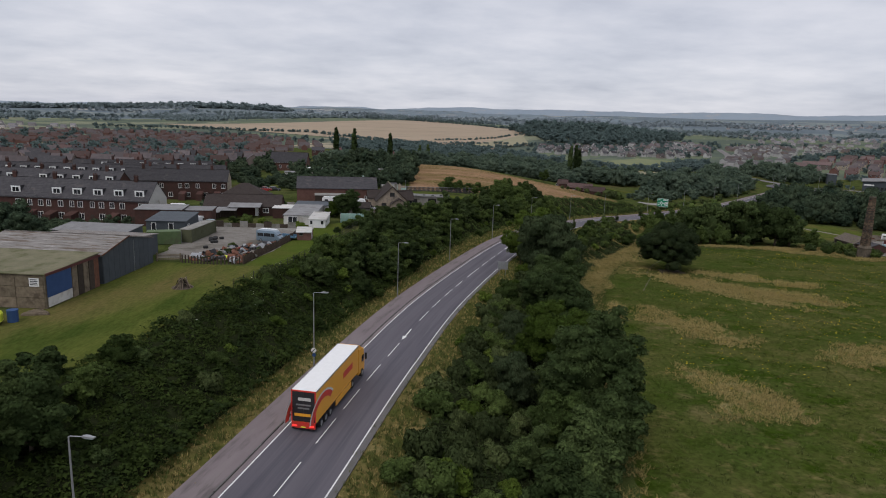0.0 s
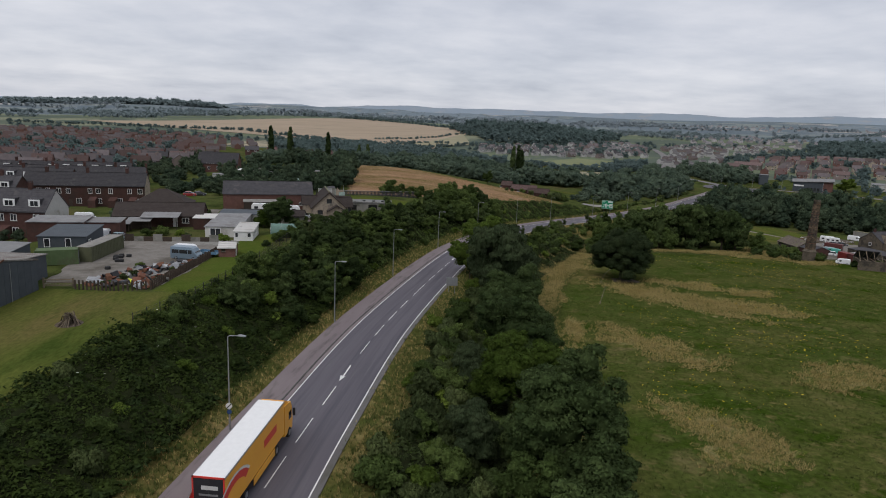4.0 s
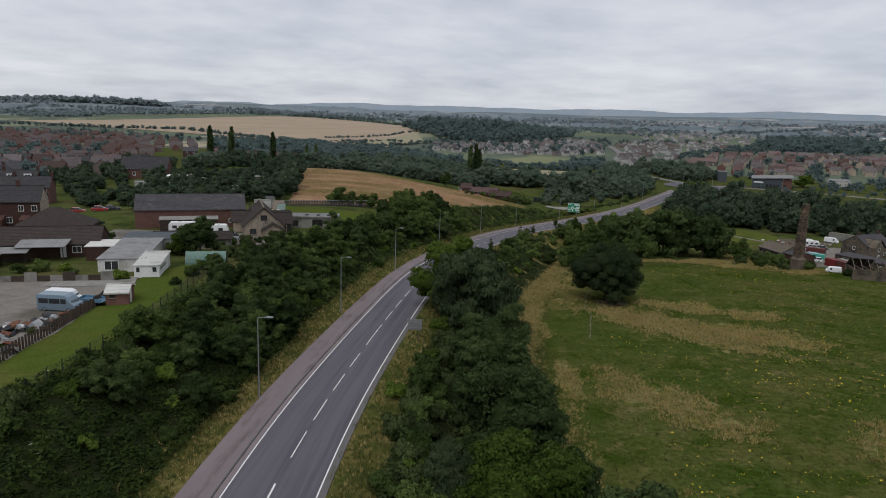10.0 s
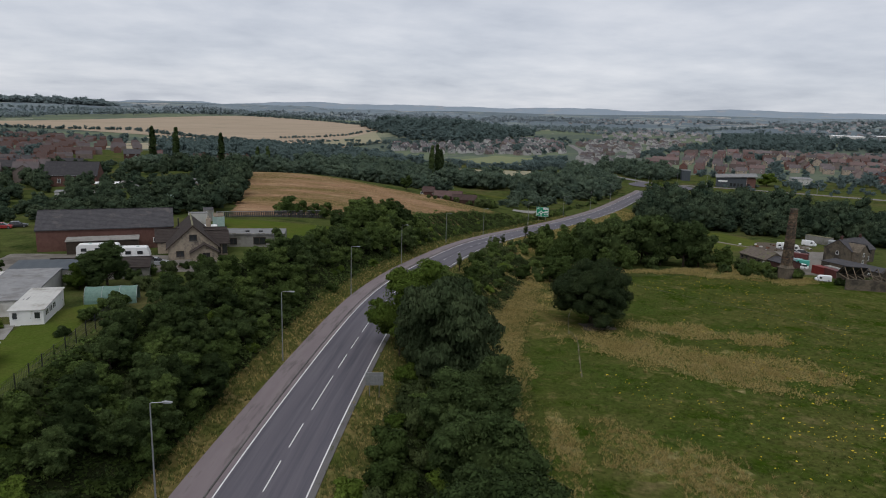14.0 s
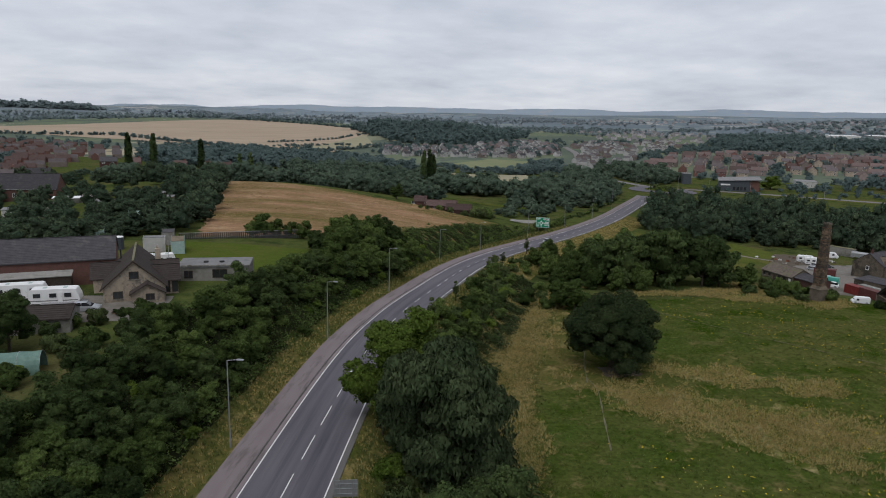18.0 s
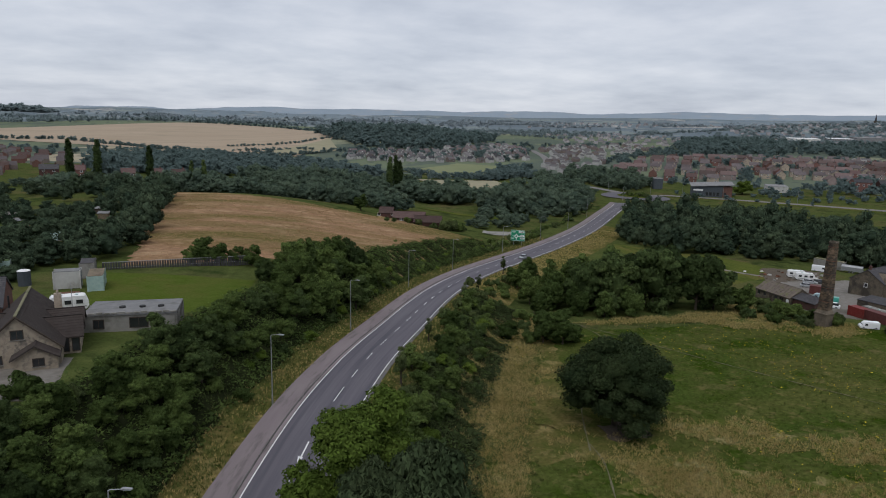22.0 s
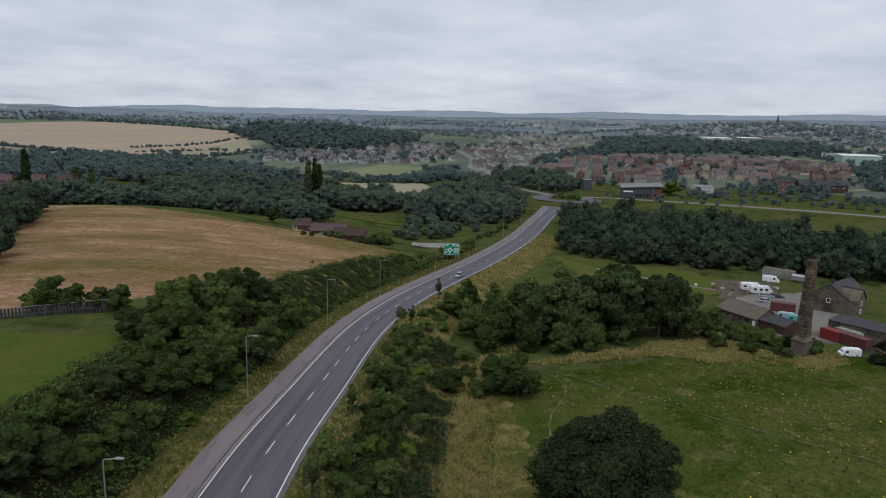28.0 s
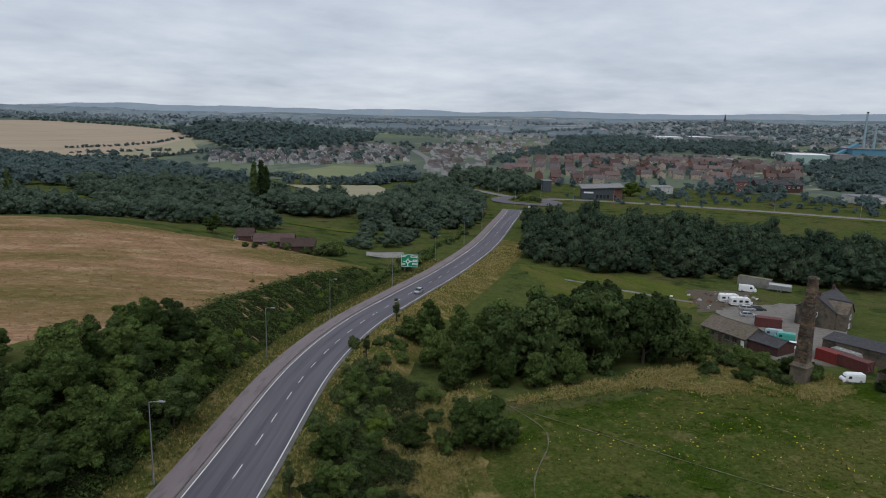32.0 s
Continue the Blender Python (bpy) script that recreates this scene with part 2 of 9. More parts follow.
mat("stone_sooty", (0.083, 0.068, 0.050), (0.139, 0.114, 0.084), 1.5, 0.95, 0.6, 8, c=(0.046, 0.040, 0.032), c_scale=0.35, c_cut=0.54, rnd=0.12, grain=0.25, grain_scale=4)
mat("chimney_brick", (0.079, 0.056, 0.039), (0.154, 0.111, 0.071), 0.9, 0.95, 0.7, 12, c=(0.038, 0.032, 0.026), c_scale=0.35, c_cut=0.52, rnd=0.45, grain=0.25, grain_scale=5)
mat("slate", (0.040, 0.039, 0.043), (0.065, 0.062, 0.065), 1.2, 0.7, 0.3, 12, rnd=0.2, c=(0.090, 0.083, 0.079), c_scale=0.5, c_cut=0.66, spec=0.1)
mat("brown_tile", (0.035, 0.028, 0.026), (0.054, 0.045, 0.041), 1.2, 0.85, 0.3, 14, rnd=0.15, c=(0.045, 0.036, 0.032), c_scale=0.5, c_cut=0.6, spec=0.1)
mat("red_tile", (0.072, 0.047, 0.044), (0.104, 0.070, 0.064), 1.2, 0.85, 0.3, 14, rnd=0.35, spec=0.1)
mat("pink_tile", (0.092, 0.066, 0.062), (0.125, 0.092, 0.086), 1.2, 0.85, 0.3, 14, rnd=0.35, spec=0.1)
mat("render_white", (0.440, 0.431, 0.409), (0.528, 0.519, 0.493), 0.8, 0.9, 0.1, 20, rnd=0.15, c=(0.317, 0.304, 0.273), c_scale=0.4, c_cut=0.60)
mat("white_paint", (0.651, 0.651, 0.642), (0.704, 0.704, 0.695), 2, 0.5, rnd=0.05)
mat("grey_felt", (0.166, 0.166, 0.169), (0.223, 0.223, 0.223), 0.7, 0.9, 0.2, 20, rnd=0.15, c=(0.143, 0.139, 0.135), c_scale=0.4, c_cut=0.58, spec=0.1)
mat("asbestos", (0.150, 0.139, 0.128), (0.270, 0.255, 0.240), 0.9, 0.9, 0.3, 10, rnd=0.15, stretch=(0.5, 2.5, 1), layers=[((0.116, 0.086, 0.066), 0.5, 0.56, 0.07), ((0.090, 0.079, 0.068), 1.4, 0.62, 0.06), ((0.330, 0.315, 0.300), 0.9, 0.66, 0.06)])
mat("mossy_roof", (0.116, 0.109, 0.064), (0.180, 0.165, 0.105), 0.8, 0.95, 0.3, 12, c=(0.083, 0.086, 0.038), c_scale=0.4, c_cut=0.55)
mat("steel_blue", (0.045, 0.054, 0.064), (0.064, 0.074, 0.084), 0.8, 0.7, 0.1, 10, rnd=0.1)
mat("blue_sheet", (0.022, 0.056, 0.150), (0.034, 0.075, 0.188), 0.8, 0.6)
mat("green_paint", (0.064, 0.101, 0.041), (0.090, 0.131, 0.056), 0.9, 0.7, 0.1, 10, c=(0.075, 0.083, 0.045), c_scale=0.6, c_cut=0.6)
mat("olive_paint", (0.068, 0.074, 0.039), (0.094, 0.098, 0.056), 0.9, 0.8, 0.1, 10)
mat("weathered_wood", (0.120, 0.094, 0.064), (0.195, 0.158, 0.112), 1.5, 0.95, 0.4, 12, rnd=0.25, c=(0.083, 0.064, 0.045), c_scale=0.8, c_cut=0.58)
mat("dark_wood", (0.038, 0.028, 0.022), (0.064, 0.048, 0.036), 2, 0.9, 0.3, 12, rnd=0.2)
mat("rusty", (0.098, 0.041, 0.026), (0.165, 0.075, 0.045), 1.5, 0.9, 0.4, 14, rnd=0.2)
mat("red_paint", (0.140, 0.017, 0.014), (0.172, 0.026, 0.021), 1.2, 0.6, c=(0.150, 0.038, 0.030), c_scale=0.6, c_cut=0.6)
mat("maroon_paint", (0.083, 0.024, 0.022), (0.112, 0.038, 0.034), 1.2, 0.7)
mat("glass_dark", (0.018, 0.020, 0.023), (0.035, 0.038, 0.042), 1, 0.12, spec=0.6, rnd=0.3)
mat("garden_net", (0.085, 0.150, 0.125), (0.140, 0.220, 0.185), 2, 0.6, spec=0.2)
mat("clear_sheet", (0.240, 0.330, 0.310), (0.330, 0.430, 0.400), 2, 0.3, spec=0.5)
mat("rubber", (0.018, 0.018, 0.019), (0.030, 0.030, 0.030), 3, 0.9)
mat("black_paint", (0.020, 0.020, 0.022), (0.030, 0.030, 0.032), 2, 0.45)
mat("concrete", (0.180, 0.173, 0.158), (0.247, 0.236, 0.217), 0.9, 0.9, 0.3, 14, c=(0.128, 0.124, 0.105), c_scale=0.4, c_cut=0.58)
mat("car_silver", (0.328, 0.343, 0.359), (0.359, 0.374, 0.390), 1, 0.3, metal=0.5, spec=0.5)
mat("car_white", (0.651, 0.660, 0.669), (0.686, 0.695, 0.704), 1, 0.3, spec=0.5)
mat("car_paleblue", (0.218, 0.296, 0.328), (0.242, 0.328, 0.359), 1, 0.3, spec=0.5)
mat("car_blue", (0.086, 0.172, 0.257), (0.109, 0.203, 0.296), 1, 0.3, spec=0.5)
mat("car_greyblue", (0.156, 0.215, 0.265), (0.179, 0.242, 0.296), 1, 0.3, spec=0.5, metal=0.3)
mat("car_teal", (0.047, 0.281, 0.226), (0.062, 0.320, 0.257), 1, 0.35, spec=0.5)
mat("car_red", (0.257, 0.023, 0.023), (0.289, 0.031, 0.031), 1, 0.3, spec=0.5)
mat("car_dark", (0.023, 0.025, 0.028), (0.031, 0.033, 0.036), 1, 0.3, spec=0.5)
mat("hi_vis", (0.600, 0.660, 0.050), (0.660, 0.720, 0.070), 1, 0.5)
mat("lorry_yellow", (0.720, 0.330, 0.025), (0.750, 0.360, 0.030), 0.5, 0.35, spec=0.5)
mat("lorry_red", (0.550, 0.035, 0.025), (0.580, 0.045, 0.030), 0.5, 0.4, spec=0.5)
mat("tail_light", (0.600, 0.020, 0.020), (0.700, 0.030, 0.030), 1, 0.3, emit=(1.0, 0.06, 0.05, 1.2))
mat("sign_green", (0.010, 0.200, 0.100), (0.014, 0.230, 0.120), 1, 0.5)
mat("path_earth", (0.090, 0.086, 0.049), (0.158, 0.146, 0.098), 0.6, 0.95, 0.4, 10, world_space=True, spec=0.0)
mat("far_render", (0.330, 0.323, 0.307), (0.405, 0.398, 0.383), 0.4, 0.9, rnd=0.2, spec=0.1)
mat("bramble", (0.022, 0.037, 0.010), (0.054, 0.078, 0.019), 0.22, 0.85, leafy=0.38, island=0.38, spec=0.05, world_space=True, layers=[((0.035, 0.055, 0.020), 0.5, 0.60, 0.08)])
mat("stone_slate", (0.083, 0.068, 0.056), (0.143, 0.120, 0.101), 1.6, 0.95, 0.6, 9, rnd=0.2, layers=[((0.105, 0.105, 0.053), 0.8, 0.60, 0.07), ((0.056, 0.046, 0.041), 2.2, 0.60, 0.06)], spec=0.1)
mat("dry_turf", (0.056, 0.070, 0.014), (0.125, 0.113, 0.040), 0.6, 0.95, 1.0, 4, world_space=True, spec=0.0, grain=0.35, grain_scale=2.2, layers=[((0.048, 0.066, 0.011), 0.22, 0.54, 0.10), ((0.215, 0.180, 0.085), 0.40, 0.60, 0.09)])
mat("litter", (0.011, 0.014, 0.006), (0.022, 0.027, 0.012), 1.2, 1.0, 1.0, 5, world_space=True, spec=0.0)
mat("far_roof", (0.082, 0.070, 0.072), (0.118, 0.100, 0.100), 0.4, 0.9, rnd=0.3, spec=0.1)
mat("far_wall", (0.160, 0.128, 0.116), (0.212, 0.172, 0.157), 0.4, 0.9, rnd=0.35, spec=0.1)
mat("far_grey_roof", (0.090, 0.086, 0.086), (0.128, 0.120, 0.120), 0.4, 0.9, rnd=0.25)
# Wall and roof colours greyed to carry the haze over distant towns.
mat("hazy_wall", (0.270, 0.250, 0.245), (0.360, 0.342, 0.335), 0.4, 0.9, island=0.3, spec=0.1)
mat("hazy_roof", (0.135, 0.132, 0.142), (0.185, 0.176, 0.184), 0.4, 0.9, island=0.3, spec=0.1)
mat("industrial_blue", (0.068, 0.180, 0.255), (0.090, 0.210, 0.285), 0.2, 0.7)


def land_mosaic(name, tones, wood, flecks):
    """Far farmland: fields as cells, each with a tone of its own, broken by dark woodland."""
    m = bpy.data.materials.new(name)
    m.use_nodes = True
    nt = m.node_tree
    N, LK = nt.nodes.new, nt.links.new
    bs = nt.nodes["Principled BSDF"]
    pos = N("ShaderNodeNewGeometry").outputs["Position"]
    wob = N("ShaderNodeTexNoise")
    wob.inputs["Scale"].default_value = 0.004
    LK(pos, wob.inputs["Vector"])
    off = N("ShaderNodeVectorMath")
    off.operation = "MULTIPLY_ADD"
    off.inputs[1].default_value = (90, 90, 0)
    LK(wob.outputs["Color"], off.inputs[0])
    LK(pos, off.inputs[2])
    flat = N("ShaderNodeMapping")
    flat.inputs["Scale"].default_value = (1, 0.6, 0.0)
    LK(off.outputs[0], flat.inputs["Vector"])
    vor = N("ShaderNodeTexVoronoi")
    vor.inputs["Scale"].default_value = 0.0042
    LK(flat.outputs[0], vor.inputs["Vector"])
    sep = N("ShaderNodeSeparateColor")
    LK(vor.outputs["Color"], sep.inputs[0])
    ramp = N("ShaderNodeValToRGB")
    ramp.color_ramp.interpolation = "CONSTANT"
    e = ramp.color_ramp.elements
    e[0].position, e[0].color = 0.0, (*tones[0], 1)
    e[1].position, e[1].color = 0.45, (*tones[1], 1)
    for p, c in zip((0.66, 0.80, 0.90), tones[2:]):
        e.new(p).color = (*c, 1)
    LK(sep.outputs[0], ramp.inputs[0])
    n = N("ShaderNodeTexNoise")
    n.inputs["Scale"].default_value, n.inputs["Detail"].default_value = 0.006, 8.0
    LK(pos, n.inputs["Vector"])
    mr = N("ShaderNodeMapRange")
    mr.inputs["From Min"].default_value, mr.inputs["From Max"].default_value = 0.50, 0.56
    LK(n.outputs[0], mr.inputs["Value"])
    mx = N("ShaderNodeMix")
    mx.data_type = "RGBA"
    mx.inputs["B"].default_value = (*wood, 1)
    LK(mr.outputs[0], mx.inputs["Factor"])
    LK(ramp.outputs[0], mx.inputs["A"])
    col = mx.outputs["Result"]
    for sc, cut, tone in zip((0.016, 0.045, 0.060), (0.56, 0.60, 0.70), flecks):
        fl, fr, fx = N("ShaderNodeTexNoise"), N("ShaderNodeMapRange"), N("ShaderNodeMix")
        fl.inputs["Scale"].default_value, fl.inputs["Detail"].default_value = sc, 4.0
        LK(pos, fl.inputs["Vector"])
        fr.inputs["From Min"].default_value, fr.inputs["From Max"].default_value = cut, cut + 0.03
        LK(fl.outputs[0], fr.inputs["Value"])
        fx.data_type = "RGBA"
        fx.inputs["B"].default_value = (*tone, 1)
        LK(fr.outputs[0], fx.inputs["Factor"])
        LK(col, fx.inputs["A"])
        col = fx.outputs["Result"]
    LK(col, bs.inputs["Base Color"])
    bs.inputs["Roughness"].default_value, bs.inputs["Specular IOR Level"].default_value = 1.0, 0.0
    return m


M["farmland"] = land_mosaic("farmland", [(0.120, 0.142, 0.094), (0.164, 0.182, 0.120), (0.188, 0.196, 0.136), (0.296, 0.260, 0.188), (0.108, 0.128, 0.092)], (0.088, 0.107, 0.086),
                            [(0.092, 0.112, 0.090), (0.080, 0.098, 0.080), (0.288, 0.268, 0.248)])
# Bluer copy of farmland for the far ground: haze put into the tones.
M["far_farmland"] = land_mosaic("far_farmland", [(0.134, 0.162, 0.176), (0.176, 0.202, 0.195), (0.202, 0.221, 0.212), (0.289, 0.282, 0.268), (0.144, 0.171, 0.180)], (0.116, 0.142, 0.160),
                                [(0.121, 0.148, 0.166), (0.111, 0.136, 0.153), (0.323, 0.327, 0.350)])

# ---- mesh helpers ----
class Mesher:
    """Gathers corners and faces; each face may carry a material slot."""

    def __init__(self):
        self.v, self.f, self.s = [], [], []

    def add(self, verts, faces, slot=0):
        n = len(self.v)
        self.v.extend(tuple(p) for p in verts)
        self.f.extend(tuple(n + i for i in face) for face in faces)
        self.s.extend([slot] * len(faces))

    def box(self, x0, x1, y0, y1, z0, z1, slot=0, m=None, bevel=0.0):
        b = bevel
        if b:
            ring = [(x0 + b, y0), (x1 - b, y0), (x1, y0 + b), (x1, y1 - b), (x1 - b, y1), (x0 + b, y1), (x0, y1 - b), (x0, y0 + b)]
            cx, cy = (x0 + x1) / 2, (y0 + y1) / 2
            inner = [(cx + (x - cx) * (1 - 2 * b / max(x1 - x0, 1e-6)), cy + (y - cy) * (1 - 2 * b / max(y1 - y0, 1e-6))) for x, y in ring]
            vs = [(*p, z0) for p in ring] + [(*p, z1 - b) for p in ring] + [(*p, z1) for p in inner]
            fs = [tuple(range(7, -1, -1))] + [(i, (i + 1) % 8, 8 + (i + 1) % 8, 8 + i) for i in range(8)]
            fs += [(8 + i, 8 + (i + 1) % 8, 16 + (i + 1) % 8, 16 + i) for i in range(8)] + [tuple(range(16, 24))]
        else:
            vs = [(x, y, z) for z in (z0, z1) for x, y in ((x0, y0), (x1, y0), (x1, y1), (x0, y1))]
            fs = [(3, 2, 1, 0), (4, 5, 6, 7), (0, 1, 5, 4), (1, 2, 6, 5), (2, 3, 7, 6), (3, 0, 4, 7)]
        if m is not None:
            vs = [m @ Vector(p) for p in vs]
        self.add(vs, fs, slot)
        return self

    def tube(self, pts, radii, sides=8, slot=0, cap=True):
        """A tapered tube along points."""
        pts = [Vector(p) for p in pts]
        vs, n = [], sides
        for k, p in enumerate(pts):
            d = (pts[min(k + 1, len(pts) - 1)] - pts[max(k - 1, 0)]).normalized()
            a = d.orthogonal().normalized() if abs(d.z) < 0.95 else Vector((1, 0, 0))
            a = (a - d * a.dot(d)).normalized()
            b = d.cross(a)
            vs += [p + (a * math.cos(6.28319 * i / n) + b * math.sin(6.28319 * i / n)) * radii[k] for i in range(n)]
        fs = [(k * n + i, k * n + (i + 1) % n, k * n + n + (i + 1) % n, k * n + n + i) for k in range(len(pts) - 1) for i in range(n)]
        if cap:
            fs += [tuple(range(n - 1, -1, -1)), tuple(range(len(vs) - n, len(vs)))]
        self.add(vs, fs, slot)
        return self

    def hull(self, sections, slot=0, m=None):
        """Skin through sections with equal numbers of points, capped."""
        n = len(sections[0])
        vs = [p for s in sections for p in s]
        fs = [(k * n + i, k * n + (i + 1) % n, k * n + n + (i + 1) % n, k * n + n + i) for k in range(len(sections) - 1) for i in range(n)]
        fs += [tuple(range(n - 1, -1, -1)), tuple(range(len(vs) - n, len(vs)))]
        if m is not None:
            vs = [m @ Vector(p) for p in vs]
        self.add(vs, fs, slot)
        return self

    def mesh(self, name, mats, smooth=False):
        me = bpy.data.meshes.new(name)
        me.from_pydata(self.v, [], self.f)
        for x in mats if isinstance(mats, (list, tuple)) else [mats]:
            me.materials.append(M[x])
        if any(self.s):
            me.polygons.foreach_set("material_index", self.s)
        if smooth:
            me.polygons.foreach_set("use_smooth", [True] * len(me.polygons))
        me.update()
        return me


def part(name, mb, mats, parent=None, label="", smooth=False):
    """One mesh object under a thing or a part."""
    ob = new(name, mb if isinstance(mb, bpy.types.Mesh) else mb.mesh(name, mats, smooth))
    if parent is not None:
        ob.parent = parent
    return tagged(ob, label)


def thing(name, m, label, category, group=""):
    """An empty at the base of a thing."""
    ob = new(name)
    ob.empty_display_size = 0.5
    ob.matrix_basis = m
    return tagged(ob, label, category, group)


SOFT = {}


def raw_mesh(name, verts, faces, mats, slots=None, normals=None):
    """A mesh from corners and faces; normals, one a corner, let leaves shade as the bough they sit on."""
    me = bpy.data.meshes.new(name)
    me.from_pydata(verts, [], faces)
    if normals is not None:
        me.polygons.foreach_set("use_smooth", [True] * len(me.polygons))
        me.normals_split_custom_set_from_vertices(normals.tolist())
        SOFT[me.name] = normals
    for x in mats:
        me.materials.append(M[x])
    if slots is not None:
        me.polygons.foreach_set("material_index", slots)
    me.update()
    return me


# ---- the lie of the land ----
def sm(a, b, x):
    t = np.clip((np.asarray(x, float) - a) / (b - a), 0, 1)
    return t * t * (3 - 2 * t)


# The road's middle: x, y, z.
ROAD = [(-34, -190, 3.6), (-24, -90, 2.6), (-18.5, -40, 1.9), (-13, 0, 1.2), (-9.3, 22, 0.7), (-3.8, 54.7, -0.2), (4.0, 91.6, -1.1), (19.5, 146.3, -2.7),
        (30.6, 175.4, -3.7), (43.4, 200.6, -4.9), (61.5, 236, -7.9), (81, 264.5, -10.2), (103.5, 289, -11.7), (134, 319, -12.6), (170, 358, -13.2), (210, 408, -13.5),
        (256, 468, -13.5), (284, 520, -13.2), (284, 640, -12.4), (372, 850, -9), (520, 1160, 0)]


def spline(pts, step=1.0):
    p = np.array([pts[0], *pts, pts[-1]], float)
    out = []
    for a, b, c, d in zip(p, p[1:], p[2:], p[3:]):
        for t in np.arange(0, 1, step / max(np.linalg.norm(c - b), step)):
            out.append(0.5 * (2 * b + (c - a) * t + (2 * a - 5 * b + 4 * c - d) * t**2 + (3 * b - a - 3 * c + d) * t**3))
    return np.array(out + [p[-1]])


CL = spline(ROAD)
CT = np.gradient(CL[:, :2], axis=0)
CT /= np.linalg.norm(CT, axis=1)[:, None]
CS = np.r_[0, np.cumsum(np.linalg.norm(np.diff(CL[:, :2], axis=0), axis=1))]


def road_at(y, d=0.0):
    """The point beside the road's middle that passes y, d metres to the right, and the heading there."""
    i = int(np.argmin(np.abs(CL[:, 1] - y)))
    tx, ty = CT[i]
    return CL[i, 0] + ty * d, CL[i, 1] - tx * d, CL[i, 2], math.degrees(math.atan2(-tx, ty))


def road_frame(x, y):
    """Signed distance to the right of the road's middle, and its height there."""
    x, y = np.ravel(x), np.ravel(y)
    d, z = np.empty(len(x)), np.empty(len(x))
    for k in range(0, len(x), 4000):
        dx, dy = x[k : k + 4000, None] - CL[None, :, 0], y[k : k + 4000, None] - CL[None, :, 1]
        r2 = dx * dx + dy * dy
        i = r2.argmin(1)
        j = np.arange(len(i))
        d[k : k + 4000] = np.sqrt(r2[j, i]) * np.sign(dx[j, i] * CT[i, 1] - dy[j, i] * CT[i, 0])
        z[k : k + 4000] = CL[i, 2]
    return d, z


def land(x, y):
    """Ground height, without the road's own body."""
    x, y = np.ravel(np.asarray(x, float)), np.ravel(np.asarray(y, float))
    d, zr = road_frame(x, y)
    left = 5.3 - 1.9 * sm(110, 260, y) - 0.16 * np.logaddexp(0, (x - 14) / 8) * 8
    valley = np.clip(-5 - 0.035 * (x + 90), -14, -4)
    left = left - 2.0 * sm(-62, -76, x) * sm(100, 122, y) * sm(330, 250, y)
    left = np.maximum(left, -13.5)
    left = left + (valley - left) * sm(370, 470, y)
    left = left + (valley - left) * sm(150, 420, y) * sm(-40, -140, x) * 0.6
    right = np.clip(-2.6 - 0.045 * y, -14.5, -2.6) + 2.5 * sm(330, 470, x)
    wl, wr = sm(-9.2, -23.5, d), sm(6.2, 21, d)
    z = left * wl + right * wr + (zr - 0.16) * (1 - wl - wr)
    r = np.hypot(x - 20, y - 50)
    az = np.degrees(np.arctan2(x - 20, y - 50))
    top = np.interp(az, [-90, -35, -8, 10, 40, 62, 90], [40, 42, 92, 92, 128, 150, 150])
    t = np.clip((r - 620) / 4100, 0, 1)
    far = -8 + (top + 8) * (0.55 * t + 0.45 * t * t)
    far += 20 * np.exp(-(((x + 150) / 520) ** 2) - ((y - 1560) / 330) ** 2)
    far += 22 * np.exp(-(((x + 900) / 600) ** 2) - ((y - 2400) / 400) ** 2)
    far += 20 * np.exp(-(((x - 240) / 170) ** 2) - ((y - 1180) / 150) ** 2)
    far += 30 * np.exp(-(((x - 1750) / 420) ** 2) - ((y - 1600) / 420) ** 2)
    far += 10 * t * (np.sin(x / 310 + 1.0) * np.cos(y / 270) + 0.6 * np.sin(x / 130 + y / 170)) * (1 - 0.5 * t)
    return z + (far - z) * sm(560, 900, r)


def steps(fine0, fine1, step, lo, hi, grow=1.09):
    a, s, up, down = list(np.arange(fine0, fine1 + step / 2, step)), step, [], []
    v = fine1
    while v < hi:
        s *= grow
        v += min(s, 160)
        up.append(v)
    v, s = fine0, step
    while v > lo:
        s *= grow
        v -= min(s, 160)
        down.append(v)
    return np.array(down[::-1] + a + up)


GX, GY = steps(-64, 170, 2.0, -4200, 4600), steps(-20, 330, 2.0, -600, 4850)
_gx, _gy = np.meshgrid(GX, GY)
GZ = land(_gx, _gy).reshape(_gx.shape)


def h(x, y):
    """Ground height on the very sheet that is drawn."""
    x, y = np.asarray(x, float), np.asarray(y, float)
    i = np.clip(np.searchsorted(GX, x) - 1, 0, len(GX) - 2)
    j = np.clip(np.searchsorted(GY, y) - 1, 0, len(GY) - 2)
    u, v = (x - GX[i]) / (GX[i + 1] - GX[i]), (y - GY[j]) / (GY[j + 1] - GY[j])
    a, b, c, d = GZ[j, i], GZ[j, i + 1], GZ[j + 1, i + 1], GZ[j + 1, i]
    return np.where(u >= v, a + (b - a) * u + (c - b) * v, a + (c - d) * u + (d - a) * v)


def hh(x, y):
    return float(h(x, y))


